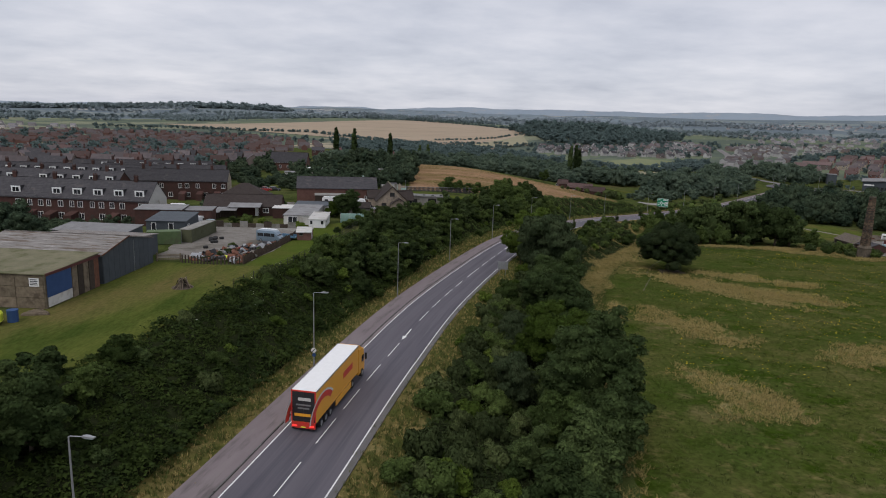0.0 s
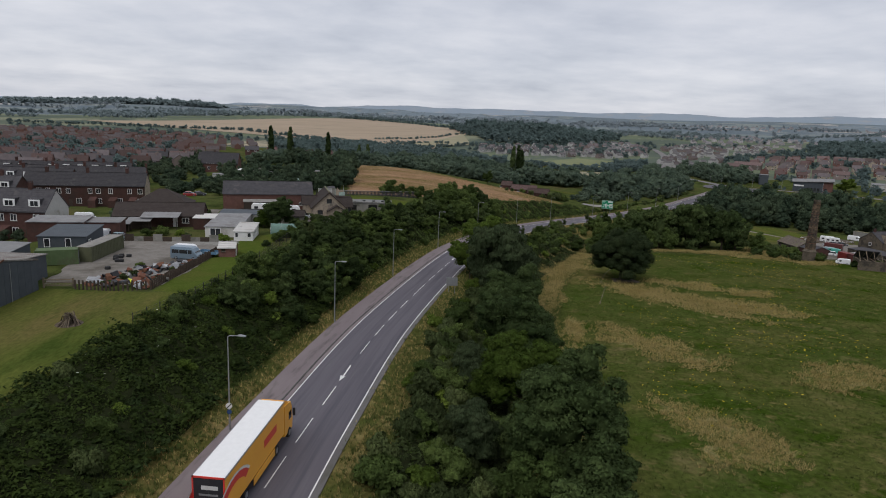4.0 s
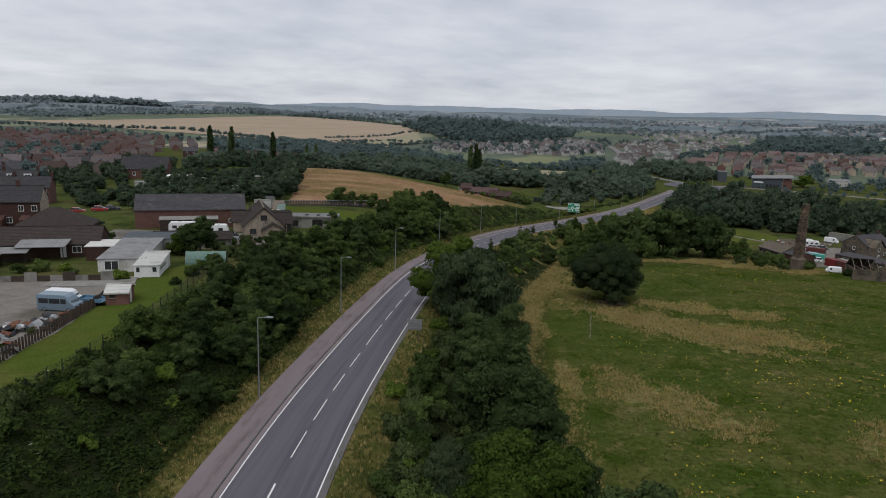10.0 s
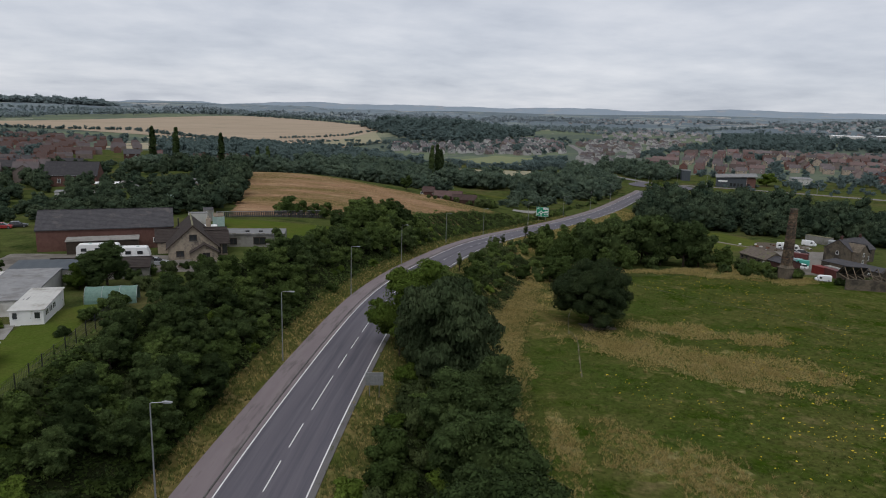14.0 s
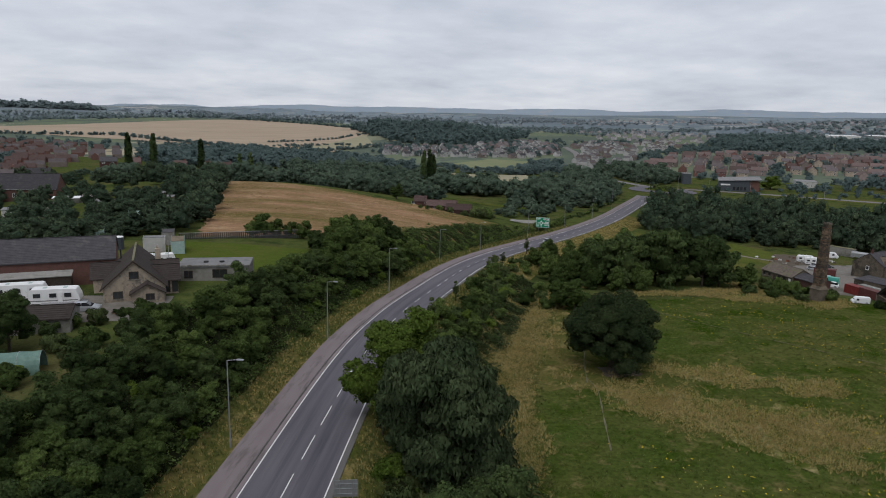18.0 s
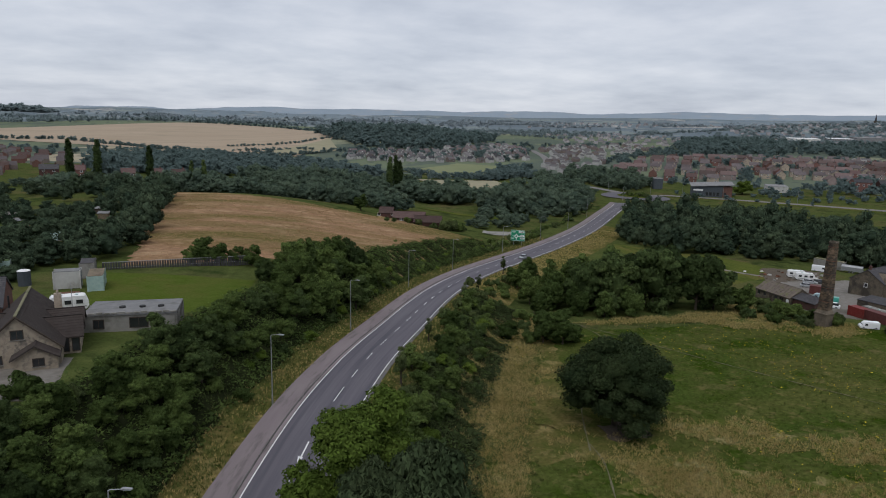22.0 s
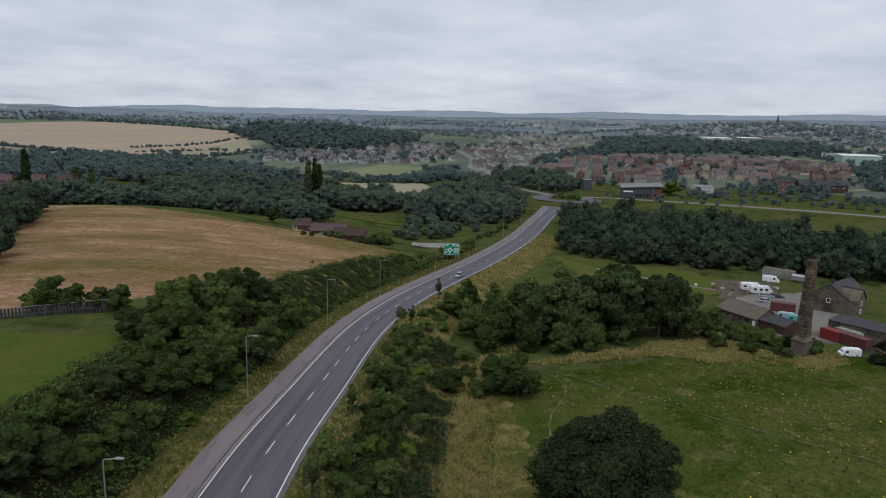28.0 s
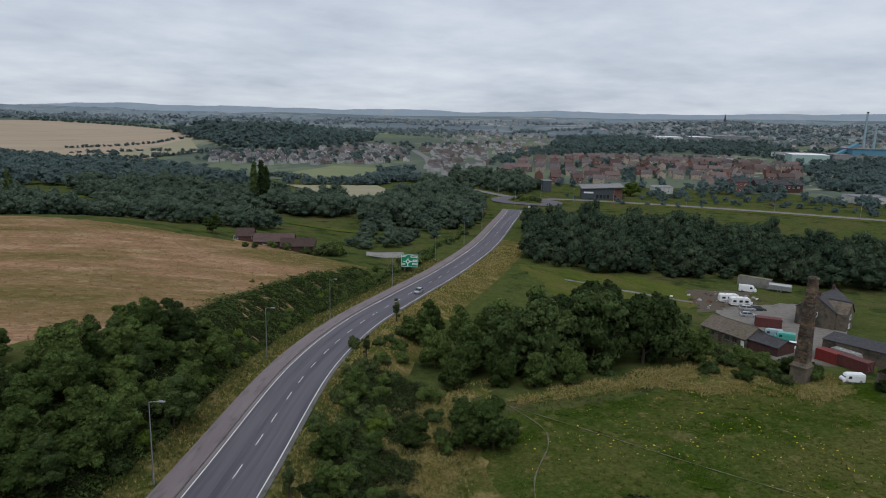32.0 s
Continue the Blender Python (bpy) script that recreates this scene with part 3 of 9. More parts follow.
def build_ground():
    nx, ny = len(GX), len(GY)
    verts = np.c_[_gx.ravel(), _gy.ravel(), GZ.ravel()].tolist()
    faces, slots = [], []
    for j in range(ny - 1):
        for i in range(nx - 1):
            a = j * nx + i
            faces += [(a, a + 1, a + nx + 1), (a, a + nx + 1, a + nx)]
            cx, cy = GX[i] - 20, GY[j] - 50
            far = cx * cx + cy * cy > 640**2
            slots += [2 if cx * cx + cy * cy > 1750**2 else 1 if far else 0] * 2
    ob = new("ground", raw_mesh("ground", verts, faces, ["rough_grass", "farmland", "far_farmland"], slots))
    tagged(ob, "rolling grassland and farmland reaching to the horizon", "ground", kind="structure")


build_ground()


def patch(name, corners, material_key, label, lift=0.06, nu=40, nv=40, wobble=0.0, category="field", kind="structure"):
    """A sheet of other growth or surfacing laid on the ground between four corners."""
    (x0, y0), (x1, y1), (x2, y2), (x3, y3) = corners
    u, v = np.meshgrid(np.linspace(0, 1, nu + 1), np.linspace(0, 1, nv + 1))
    x = (x0 * (1 - u) + x1 * u) * (1 - v) + (x3 * (1 - u) + x2 * u) * v
    y = (y0 * (1 - u) + y1 * u) * (1 - v) + (y3 * (1 - u) + y2 * u) * v
    if wobble:
        rim = np.clip(np.minimum(np.minimum(u, 1 - u) * nu, np.minimum(v, 1 - v) * nv), 0, 1)
        a = np.array([noise.noise((p * 0.07 / wobble**0.5, q * 0.07 / wobble**0.5, 3.1)) for p, q in zip(x.ravel(), y.ravel())]).reshape(x.shape)
        b = np.array([noise.noise((p * 0.07 / wobble**0.5, q * 0.07 / wobble**0.5, 9.7)) for p, q in zip(x.ravel(), y.ravel())]).reshape(x.shape)
        fine = min(1.0, wobble / 3)
        c = np.array([noise.noise((p * 0.37, q * 0.37, 6.3)) for p, q in zip(x.ravel(), y.ravel())]).reshape(x.shape)
        d = np.array([noise.noise((p * 0.37, q * 0.37, 1.9)) for p, q in zip(x.ravel(), y.ravel())]).reshape(x.shape)
        x, y = x + a * wobble + 2.0 * fine * c, y + b * wobble + 2.0 * fine * d
        edge = 1 - rim
    z = h(x, y) + lift
    if wobble:
        z = z - edge * (lift + 0.05)
    w = nu + 1
    faces = [(j * w + i, j * w + i + 1, j * w + w + i + 1, j * w + w + i) for j in range(nv) for i in range(nu)]
    ob = new(name, raw_mesh(name, np.c_[x.ravel(), y.ravel(), z.ravel()].tolist(), faces, [material_key]))
    return tagged(ob, label, category, kind=kind)


# ---- the road ----
def ribbon(name, d0, d1, z0, material_key, label, y0=-170, y1=462, thick=0.0, step=1, kind="structure", category="road", extra=None):
    """A strip along the road between two offsets."""
    k = [i for i in range(len(CL)) if y0 <= CL[i, 1] <= y1][::step]
    mb = Mesher()
    for i in k:
        tx, ty = CT[i]
        for d, z in ((d0, z0 - thick), (d0, z0), (d1, z0), (d1, z0 - thick)):
            mb.v.append((CL[i, 0] + ty * d, CL[i, 1] - tx * d, CL[i, 2] + z))
    for n in range(len(k) - 1):
        a = 4 * n
        for e in (0, 1, 2):
            mb.f.append((a + e, a + e + 1, a + e + 5, a + e + 4))
            mb.s.append(0)
    me = mb.mesh(name, material_key)
    uv = me.uv_layers.new(name="along")
    for loop, slot in zip(me.loops, uv.data):
        n, e = divmod(loop.vertex_index, 4)
        slot.uv = (d0 if e < 2 else d1, CS[k[n]])
    ob = new(name, me)
    tagged(ob, label, category, kind=kind)
    return ob


ROAD_OB = ribbon("road", -4.75, 4.85, 0.0, "asphalt", "dark grey asphalt two-lane road with faint tyre tracks", thick=0.4)
ribbon("pavement", -7.85, -4.9, 0.11, "footway", "brownish grey asphalt footway beside the road", thick=0.5, category="pavement")


ribbon("road_margin", -4.74, -4.22, 0.004, "footway", "pale brown worn margin of the road along the kerb")
ribbon("road_margin", 4.22, 4.86, 0.004, "margin", "pale grey worn margin of the road along the verge")


def on_road(i, lift=0.008):
    a, b = CL[max(i - 2, 0)], CL[min(i + 2, len(CL) - 1)]
    pitch = math.degrees(math.atan2(b[2] - a[2], math.hypot(b[0] - a[0], b[1] - a[1])))
    return pose(CL[i, 0], CL[i, 1], CL[i, 2] + lift, pitch, 0, math.degrees(math.atan2(-CT[i, 0], CT[i, 1])))


def road_marks():
    """Edge lines, centre dashes and arrows, each dash a piece of its own on the road."""
    for d in (-4.1, 4.1):
        mb = Mesher()
        k = [i for i in range(len(CL)) if -165 <= CL[i, 1] <= 455]
        for i in k:
            tx, ty = CT[i]
            for e in (d - 0.07, d + 0.07):
                mb.v.append((CL[i, 0] + ty * e, CL[i, 1] - tx * e, CL[i, 2] + 0.006))
        mb.f = [(2 * n, 2 * n + 1, 2 * n + 3, 2 * n + 2) for n in range(len(k) - 1)]
        mb.s = [0] * len(mb.f)
        part("edge_line", mb, "road_paint", ROAD_OB, "worn white painted edge line")
    dash = Mesher()
    dash.add([(-0.055, -2.85, 0), (0.055, -2.85, 0), (0.055, 2.85, 0), (-0.055, 2.85, 0)], [(0, 1, 2, 3)])
    dash = dash.mesh("centre_dash", "road_paint")
    arrows = [int(np.argmin(np.abs(CL[:, 1] - y))) for y in (68.6, 149.6)]
    for s in [250.8 + 8.75 * k for k in range(-28, 7)] + [317.65 + 8.75 * k for k in range(-1, 60)]:
        i = int(np.searchsorted(CS, s))
        if i >= len(CL) or CL[i, 1] > 440:
            break
        if all(not -7 < CS[i] - CS[a] < 3.5 for a in arrows):
            ob = part("centre_dash", dash, None, ROAD_OB)
            ob.matrix_basis = on_road(i)
            if CL[i, 1] > 166:
                ob.scale = (1, 0.62, 1)
    ar = Mesher()
    ar.add([(-0.09, -3, 0), (0.09, -3, 0), (0.02, 1.0, 0), (-0.16, 1.0, 0)], [(0, 1, 2, 3)])
    ar.add([(0.28, -3.0, 0), (-0.42, -2.7, 0), (-0.06, -4.6, 0)], [(0, 1, 2)])
    for a in arrows:
        ob = part("lane_arrow", ar, "road_paint", ROAD_OB, "white painted arrow that bends back to its lane")
        ob.matrix_basis = on_road(a, 0.012)


road_marks()


def kerbs():
    """Kerb stones along the footway: singly where the camera passes, joined further on."""
    one = Mesher().box(-0.075, 0.075, -0.49, 0.49, -0.2, 0.125, bevel=0.015).mesh("kerb_stone", "kerb_stone")
    line = tagged(new("kerb"), "line of grey concrete kerb stones along the footway", "kerb", kind="structure")
    rest = Mesher()
    for i in range(len(CL)):
        x, y, z = CL[i]
        if not -20 < y < 460:
            continue
        tx, ty = CT[i]
        m = pose(x - ty * 4.82, y + tx * 4.82, z, rz=math.degrees(math.atan2(-tx, ty)))
        if 25 < y < 235:
            part("kerb_stone", one, None, line).matrix_basis = m
        else:
            rest.box(-0.075, 0.075, -0.5, 0.5, -0.2, 0.12, m=m)
    tagged(part("kerb_stones_beyond", rest, "kerb_stone", line), kind="stuff")


def street_lamp():
    lamp = thing("street_lamp", pose(0, 0, 0), "tall grey galvanised street lamp with a single arm beside the footway", "street lamp", "street lamps along the road")
    part("base", Mesher().tube([(0, 0, -0.3), (0, 0, 1.3)], [0.11, 0.11], 8), "galvanised", lamp)
    part("column", Mesher().tube([(0, 0, 1.3), (0, 0, 1.34), (0, 0, 9.7), (0.02, 0, 9.93), (0.15, 0, 10.0)], [0.11, 0.085, 0.055, 0.05, 0.045], 8), "galvanised", lamp)
    part("arm", Mesher().tube([(0.1, 0, 9.99), (1.1, 0, 10.08)], [0.04, 0.035], 6), "galvanised", lamp)
    lum = part("luminaire", Mesher().hull([[(1.0, -0.09, 10.06), (1.0, 0.09, 10.06), (1.0, 0.09, 10.14), (1.0, -0.09, 10.14)],
                                            [(1.25, -0.16, 10.04), (1.25, 0.16, 10.04), (1.25, 0.14, 10.19), (1.25, -0.14, 10.19)],
                                            [(1.85, -0.12, 10.07), (1.85, 0.12, 10.07), (1.85, 0.10, 10.15), (1.85, -0.10, 10.15)]]), "galvanised", lamp)
    part("lens", Mesher().box(1.25, 1.75, -0.1, 0.1, 10.01, 10.05), "clear_sheet", lum)
    part("access_door", Mesher().box(-0.05, 0.05, -0.125, -0.105, 0.5, 1.0), "galvanised", lamp)
    return lamp


def place_lamps():
    first = street_lamp()
    spots = [(-19.0, 11.2), (-12, 50), (-4.85, 88.3), (4.5, 125.8), (17.0, 163.5), (32.5, 197.8), (54.4, 243), (75, 270)]
    spots += [road_at(y, -9.2)[:2] for y in (297, 325, 357, 395)]
    for n, (x, y) in enumerate(spots):
        i = int(np.argmin((CL[:, 0] - x) ** 2 + (CL[:, 1] - y) ** 2))
        m = pose(x, y, CL[i, 2] + 0.05, 0, 0, math.degrees(math.atan2(-CT[i, 0], CT[i, 1])))
        if n == 0:
            first.matrix_basis = m
        else:
            copy_thing(first, m)


place_lamps()

# ---- growth ----
RNG = np.random.default_rng(7)
USED = set()


def icosa():
    t = (1 + 5**0.5) / 2
    v = np.array([(-1, t, 0), (1, t, 0), (-1, -t, 0), (1, -t, 0), (0, -1, t), (0, 1, t), (0, -1, -t), (0, 1, -t), (t, 0, -1), (t, 0, 1), (-t, 0, -1), (-t, 0, 1)])
    f = [(0, 11, 5), (0, 5, 1), (0, 1, 7), (0, 7, 10), (0, 10, 11), (1, 5, 9), (5, 11, 4), (11, 10, 2), (10, 7, 6), (7, 1, 8), (3, 9, 4), (3, 4, 2), (3, 2, 6), (3, 6, 8), (3, 8, 9),
         (4, 9, 5), (2, 4, 11), (6, 2, 10), (8, 6, 7), (9, 8, 1)]
    return v / np.linalg.norm(v[0]), np.array(f)


ICO_V, ICO_F = icosa()


def unit(v):
    return v / np.maximum(np.linalg.norm(v, axis=1), 1e-6)[:, None]


def sprays(rng, p, nn, leaf, soft, droop=0.0):
    """Small pointed leaves at p that face nn, each turned to its soft normal's side, biased up and towards the camera
    (-y).
    """
    n = len(p)
    a = unit(np.cross(nn, rng.normal(size=(n, 3))))
    a[:, 2] -= droop * np.sign(a[:, 2] + 1e-3) * -1.0
    b = unit(np.cross(nn, a))
    b *= np.where((np.cross(b, a) * (soft + np.array((0, -0.8, 0.4)))).sum(1) < 0, -1.0, 1.0)[:, None]
    s = leaf * (0.55 + 0.9 * rng.random((n, 1)))
    v = np.stack([p - a * s * 0.5 - b * s * 0.42, p - a * s * 0.4 + b * s * 0.42, p + a * s * 0.66], 1).reshape(-1, 3)
    return v, np.repeat(soft, 3, 0)


def leaves(rng, lobes, count, leaf, droop=0.0, core=0.78, cores=None):
    """Leaves over rounded lobes (x, y, z, radius, height factor), with a ragged heart in each lobe: corners, faces, normals."""
    lobes = np.array(lobes, float)
    mid = np.average(lobes[:, :3], axis=0, weights=lobes[:, 3] ** 2)
    mid[2] *= 0.8
    w = lobes[:, 3] ** 1.6
    pick = rng.choice(len(lobes), count, p=w / w.sum())
    n = unit(rng.normal(size=(count, 3)))
    n[:, 2] = np.where(n[:, 2] < -0.35, -n[:, 2], n[:, 2])
    L = lobes[pick]
    sq = np.c_[np.ones(count), np.ones(count), L[:, 4]]
    p = L[:, :3] + n * sq * L[:, 3:4] * (0.82 + 0.30 * rng.random((count, 1)) ** 1.4)
    nn = unit(n + rng.normal(scale=0.5, size=(count, 3)) + np.array((0, 0, 0.35)))
    soft = unit(1.0 * n + 0.35 * unit(p - mid) + 0.24 * rng.normal(size=(count, 3)) + np.array((0, 0, 0.20)))
    v, sn = sprays(rng, p, nn, leaf, soft, droop)
    f = (np.arange(count)[:, None] * 3 + np.arange(3)).tolist()
    if core:
        base, cv, cn = len(v), [], []
        for k, (x, y, z, r, q) in enumerate(lobes[:cores]):
            cv.append(np.array((x, y, z)) + ICO_V * (r * core) * np.array((1, 1, q)) * (0.75 + 0.4 * rng.random((12, 1))))
            cn.append(ICO_V)
            f += (ICO_F + base + 12 * k).tolist()
        v, sn = np.concatenate([v, *cv]), np.concatenate([sn, *cn])
    return v.tolist(), f, sn


def round_lobes(rng, R, H, z0, n, q=0.85):
    """Lobes that fill a crown of radius R between z0 and z0 + H: a heart, boughs of uneven size and small tufts on them."""
    out = [(0, 0, z0 + H * 0.47, R * 0.66, H / (2 * R) * 1.06)]
    lean = rng.normal(scale=0.10 * R, size=2)
    for k in range(n):
        az, t = 2.4 * k + rng.random() * 1.3, (k + 0.5) / n
        zz = z0 + H * (0.12 + 0.74 * t + 0.05 * rng.normal())
        reach = R * (0.72 * math.sin(math.pi * (0.14 + 0.72 * t)) ** 0.75) * (0.66 + 0.40 * rng.random())
        r = R * (0.24 + 0.17 * rng.random())
        x, y = reach * math.cos(az) + lean[0] * t, reach * math.sin(az) + lean[1] * t
        out.append((x, y, zz, r, q))
        for j in range(5):
            b, e = az + 1.1 * rng.normal(), 0.5 * rng.normal() + 0.35
            out.append((x + r * 0.92 * math.cos(b) * math.cos(e), y + r * 0.92 * math.sin(b) * math.cos(e), zz + r * 0.92 * math.sin(e), r * (0.34 + 0.24 * rng.random()), q * 0.85))
    return out


def dome_lobes(rng):
    """A broad compact dome, hanging nearly to the ground."""
    out = [(0, 0, 6.2, 4.7, 1.05)]
    for k in range(64):
        z = 1 - 1.55 * (k + 0.5) / 64
        a, q = 2.39996 * k, math.sqrt(max(0, 1 - z * z))
        s = 0.72 + 0.42 * rng.random()
        out.append((5.6 * q * s * math.cos(a), 5.6 * q * s * math.sin(a), 5.7 + 5.9 * z * s, 1.0 + 1.1 * rng.random(), 0.9))
    return out


def trunk_mesh(rng, H, r, spread, limbs=5):
    mb = Mesher()
    mb.tube([(0, 0, -0.4), (0.03 * H * (rng.random() - 0.5), 0, 0.3 * H), (0.05 * H * (rng.random() - 0.5), 0.03 * H * (rng.random() - 0.5), 0.8 * H)], [r * 1.25, r * 0.8, r * 0.25], 7)
    for k in range(limbs):
        az, z = 2.4 * k + rng.random(), H * (0.28 + 0.08 * k)
        mb.tube([(0, 0, z), (spread * 0.35 * math.cos(az), spread * 0.35 * math.sin(az), z + 0.12 * H), (spread * 0.7 * math.cos(az), spread * 0.7 * math.sin(az), z + 0.3 * H)],
                [r * 0.45, r * 0.3, r * 0.08], 5, cap=False)
    return mb.mesh("trunk", "bark")


def tree_kind(seed, R, H, z0, count, leaf, material_key, label, n=11, q=0.85, droop=0.0, name="tree", group="", core=0.78, shape=None):
    """One tree of a kind, kept at the origin until it is placed."""
    rng = np.random.default_rng(seed)
    t = thing(name, pose(0, 0, 0), label, "tree", group)
    part("trunk", trunk_mesh(rng, z0 + H * 0.6, 0.022 * (z0 + H) + 0.05, R), None, t)
    v, f, sn = leaves(rng, shape(rng) if shape else round_lobes(rng, R, H, z0, n, q), count, leaf, droop, core)
    part("crown", raw_mesh("crown", v, f, [material_key], None, sn), None, t)
    return t


def plant(kind, x, y, s=1.0, turn=None, sz=None, sink=0.1):
    turn = RNG.random() * 360 if turn is None else turn
    m = pose(x, y, hh(x, y) - sink, 0, 0, turn)
    if kind.name not in USED:
        USED.add(kind.name)
        kind.matrix_basis = m
        ob = kind
    else:
        ob = copy_thing(kind, m)
    ob.scale = (s, s, sz or s)
    return ob


def poplar_lobes(rng):
    return [(0.25 * rng.normal(), 0.25 * rng.normal(), 2.5 + 2.0 * k, 1.9 * math.sin(math.pi * (0.16 + 0.72 * k / 10)) + 0.35, 1.2) for k in range(11)]


OAK = tree_kind(1, 7.4, 13.8, 0.9, 42000, 0.25, "leaf_oak", "solitary dark green broadleaf tree standing in the meadow", 18, name="field_tree", shape=dome_lobes)
CHESTNUT = tree_kind(2, 5.2, 10.5, 1.0, 30000, 0.23, "leaf_bright", "rounded bright green chestnut tree beside the road", 18)
BIGA = tree_kind(3, 6.2, 13.0, 1.2, 26000, 0.26, "leaf_dark", "tall dense broadleaf tree in the roadside belt", 22, group="roadside trees")
BIGB = tree_kind(4, 5.2, 11.5, 1.0, 22000, 0.25, "leaf_dark", "dark leafy tree in the roadside belt", 20, group="roadside trees")
WILLOW = tree_kind(5, 5.6, 12.0, 1.0, 32000, 0.24, "leaf_willow", "grey-green willow tree with hanging sprays beside the road", 15, droop=0.8, group="roadside trees")
SYCA = tree_kind(6, 4.6, 9.0, 1.0, 8800, 0.30, "leaf_mid", "middling green sycamore tree on the road bank", 12, group="bank trees")
SYCB = tree_kind(7, 3.8, 8.0, 0.6, 7600, 0.28, "leaf_dark", "small dark green tree on the road bank", 11, group="bank trees")
THORN = tree_kind(8, 3.4, 6.2, 0.3, 6600, 0.27, "leaf_mid", "dense hawthorn tree on the road bank", 10, group="bank trees")
COPPER = tree_kind(9, 3.4, 6.5, 0.5, 6500, 0.28, "leaf_copper", "brownish purple leaved tree in the roadside belt", 10)
POPLAR = tree_kind(10, 2.0, 24, 1.0, 1700, 0.9, "leaf_dark", "tall narrow dark poplar rising over the woodland", name="poplar", group="tall poplars", shape=poplar_lobes)
BIRCH = tree_kind(11, 1.5, 6.5, 1.0, 1800, 0.25, "leaf_olive", "slim young birch on the road verge", 7, name="young_tree", group="young trees on the verge")
WOODA = tree_kind(12, 5.0, 10.5, 0.5, 6000, 0.44, "leaf_dark", "dense dark woodland tree", 11, group="woodland trees")
WOODB = tree_kind(13, 4.2, 9.0, 0.5, 5000, 0.42, "leaf_mid", "dense green woodland tree", 10, group="woodland trees")
WOODC = tree_kind(14, 5.4, 12.0, 0.5, 6000, 0.45, "leaf_dark", "tall dark green woodland tree", 12, group="woodland trees")


def shrub_kind(seed, R, H, count, leaf, material_key, label, n=6, group="roadside shrubs", droop=0.0):
    rng = np.random.default_rng(seed)
    v, f, sn = leaves(rng, [(x, y, z * 0.9, r, q) for x, y, z, r, q in round_lobes(rng, R, H, -0.1, n)], count, leaf, droop)
    ob = new("shrub", raw_mesh("shrub", v, f, [material_key], None, sn))
    tagged(ob, label, "shrub", group)
    return ob


SHRUBS = [shrub_kind(21, 2.2, 3.4, 2600, 0.25, "leaf_mid", "leafy green shrub on the roadside bank"), shrub_kind(22, 1.8, 2.6, 2200, 0.24, "leaf_dark", "dark green shrub on the roadside bank"),
          shrub_kind(23, 2.0, 3.8, 2600, 0.25, "leaf_olive", "grey-green willow shrub on the roadside bank", droop=0.7), shrub_kind(24, 1.9, 2.8, 2200, 0.24, "leaf_bright", "bright green shrub on the roadside bank")]

# the solitary field tree, and the named trees of the belt right of the road
plant(OAK, 68.1, 159.3, 1.2, 20, sz=1.1)
for kind, x, y, s in ((CHESTNUT, 20.9, 62.5, 1.05), (BIGA, 21.0, 47.0, 1.0), (BIGB, 21.9, 76, 1.12), (WILLOW, 28.8, 117, 1.38), (CHESTNUT, 24.0, 131.5, 1.25), (COPPER, 27.5, 95, 1.0), (WILLOW, 25.2, 121.5, 0.98),
                      (BIGB, 24.0, 89, 1.05), (BIGA, 25.0, 101, 0.92), (COPPER, 30, 104, 0.8), (SYCB, 17.5, 29, 0.9), (SYCB, 21.5, 36, 0.9), (SYCB, 23.0, 40, 0.95), (SYCB, 19.0, 33, 0.9), (SYCB, 25.5, 45, 0.85), (SYCB, 15.0, 26, 0.8), (SYCA, 16.5, 40, 0.75), (BIGB, 12, 8, 0.7), (BIGA, 15.5, 15, 0.7),
                      (WILLOW, 15.0, 68, 0.55), (WILLOW, 13.4, 50, 0.55), (SYCB, 27.5, 82, 0.9), (SYCB, 28, 70, 0.8), (SYCB, 13, 34, 0.65)):
    plant(kind, x, y, s)


def beside(y, d):
    x, yy, _, _ = road_at(y, d)
    return x, yy


def scatter_bank(y0, y1, d0, d1, gap, kinds, lo, hi, jit=0.35):
    """Plants along the road between two offsets, roughly gap metres apart."""
    y = y0
    while y < y1:
        d = d0
        while d <= d1:
            k = kinds[RNG.integers(len(kinds))]
            x, yy = beside(y + gap * jit * RNG.normal(), d + gap * jit * RNG.normal())
            s = lo + (hi - lo) * RNG.random()
            if k.type == "EMPTY":
                plant(k, x, yy, s)
            else:
                shrub(k, x, yy, s)
            d += gap
        y += gap


JOINED = []


def shrub(k, x, y, s, sz=None):
    if y > 205 or (x > 12 and y < 122 and x - road_at(y)[0] > 18):
        JOINED.append((k, x, y, s, RNG.random() * 6.28))
        return None
    m = pose(x, y, hh(x, y) - 0.15, 0, 0, RNG.random() * 360)
    if k.name not in USED:
        USED.add(k.name)
        k.matrix_basis, ob = m, k
    else:
        ob = copy_thing(k, m)
    ob.scale = (s, s, sz or s)
    return ob


# left bank: trees over the cutting, then lower thorn beside the dry field
scatter_bank(86, 118, -18.5, -14.0, 4.4, [SYCB, THORN, THORN, SHRUBS[0]], 0.48, 0.70)
scatter_bank(76, 118, -20.0, -12.3, 3.7, [SYCB, THORN, SHRUBS[0], SHRUBS[2]], 0.42, 0.68)
scatter_bank(84, 128, -23.0, -19.5, 3.4, [SHRUBS[0], SHRUBS[3], SHRUBS[0], SHRUBS[2]], 0.45, 0.72)
scatter_bank(106, 150, -21.8, -13.2, 3.6, [SYCB, THORN, SYCB, THORN], 0.44, 0.68)
scatter_bank(150, 196, -20.5, -13.2, 3.7, [SYCB, THORN, THORN], 0.52, 0.78)
scatter_bank(196, 236, -27.0, -13.2, 4.1, [SYCB, THORN, SYCA, THORN], 0.56, 0.88)
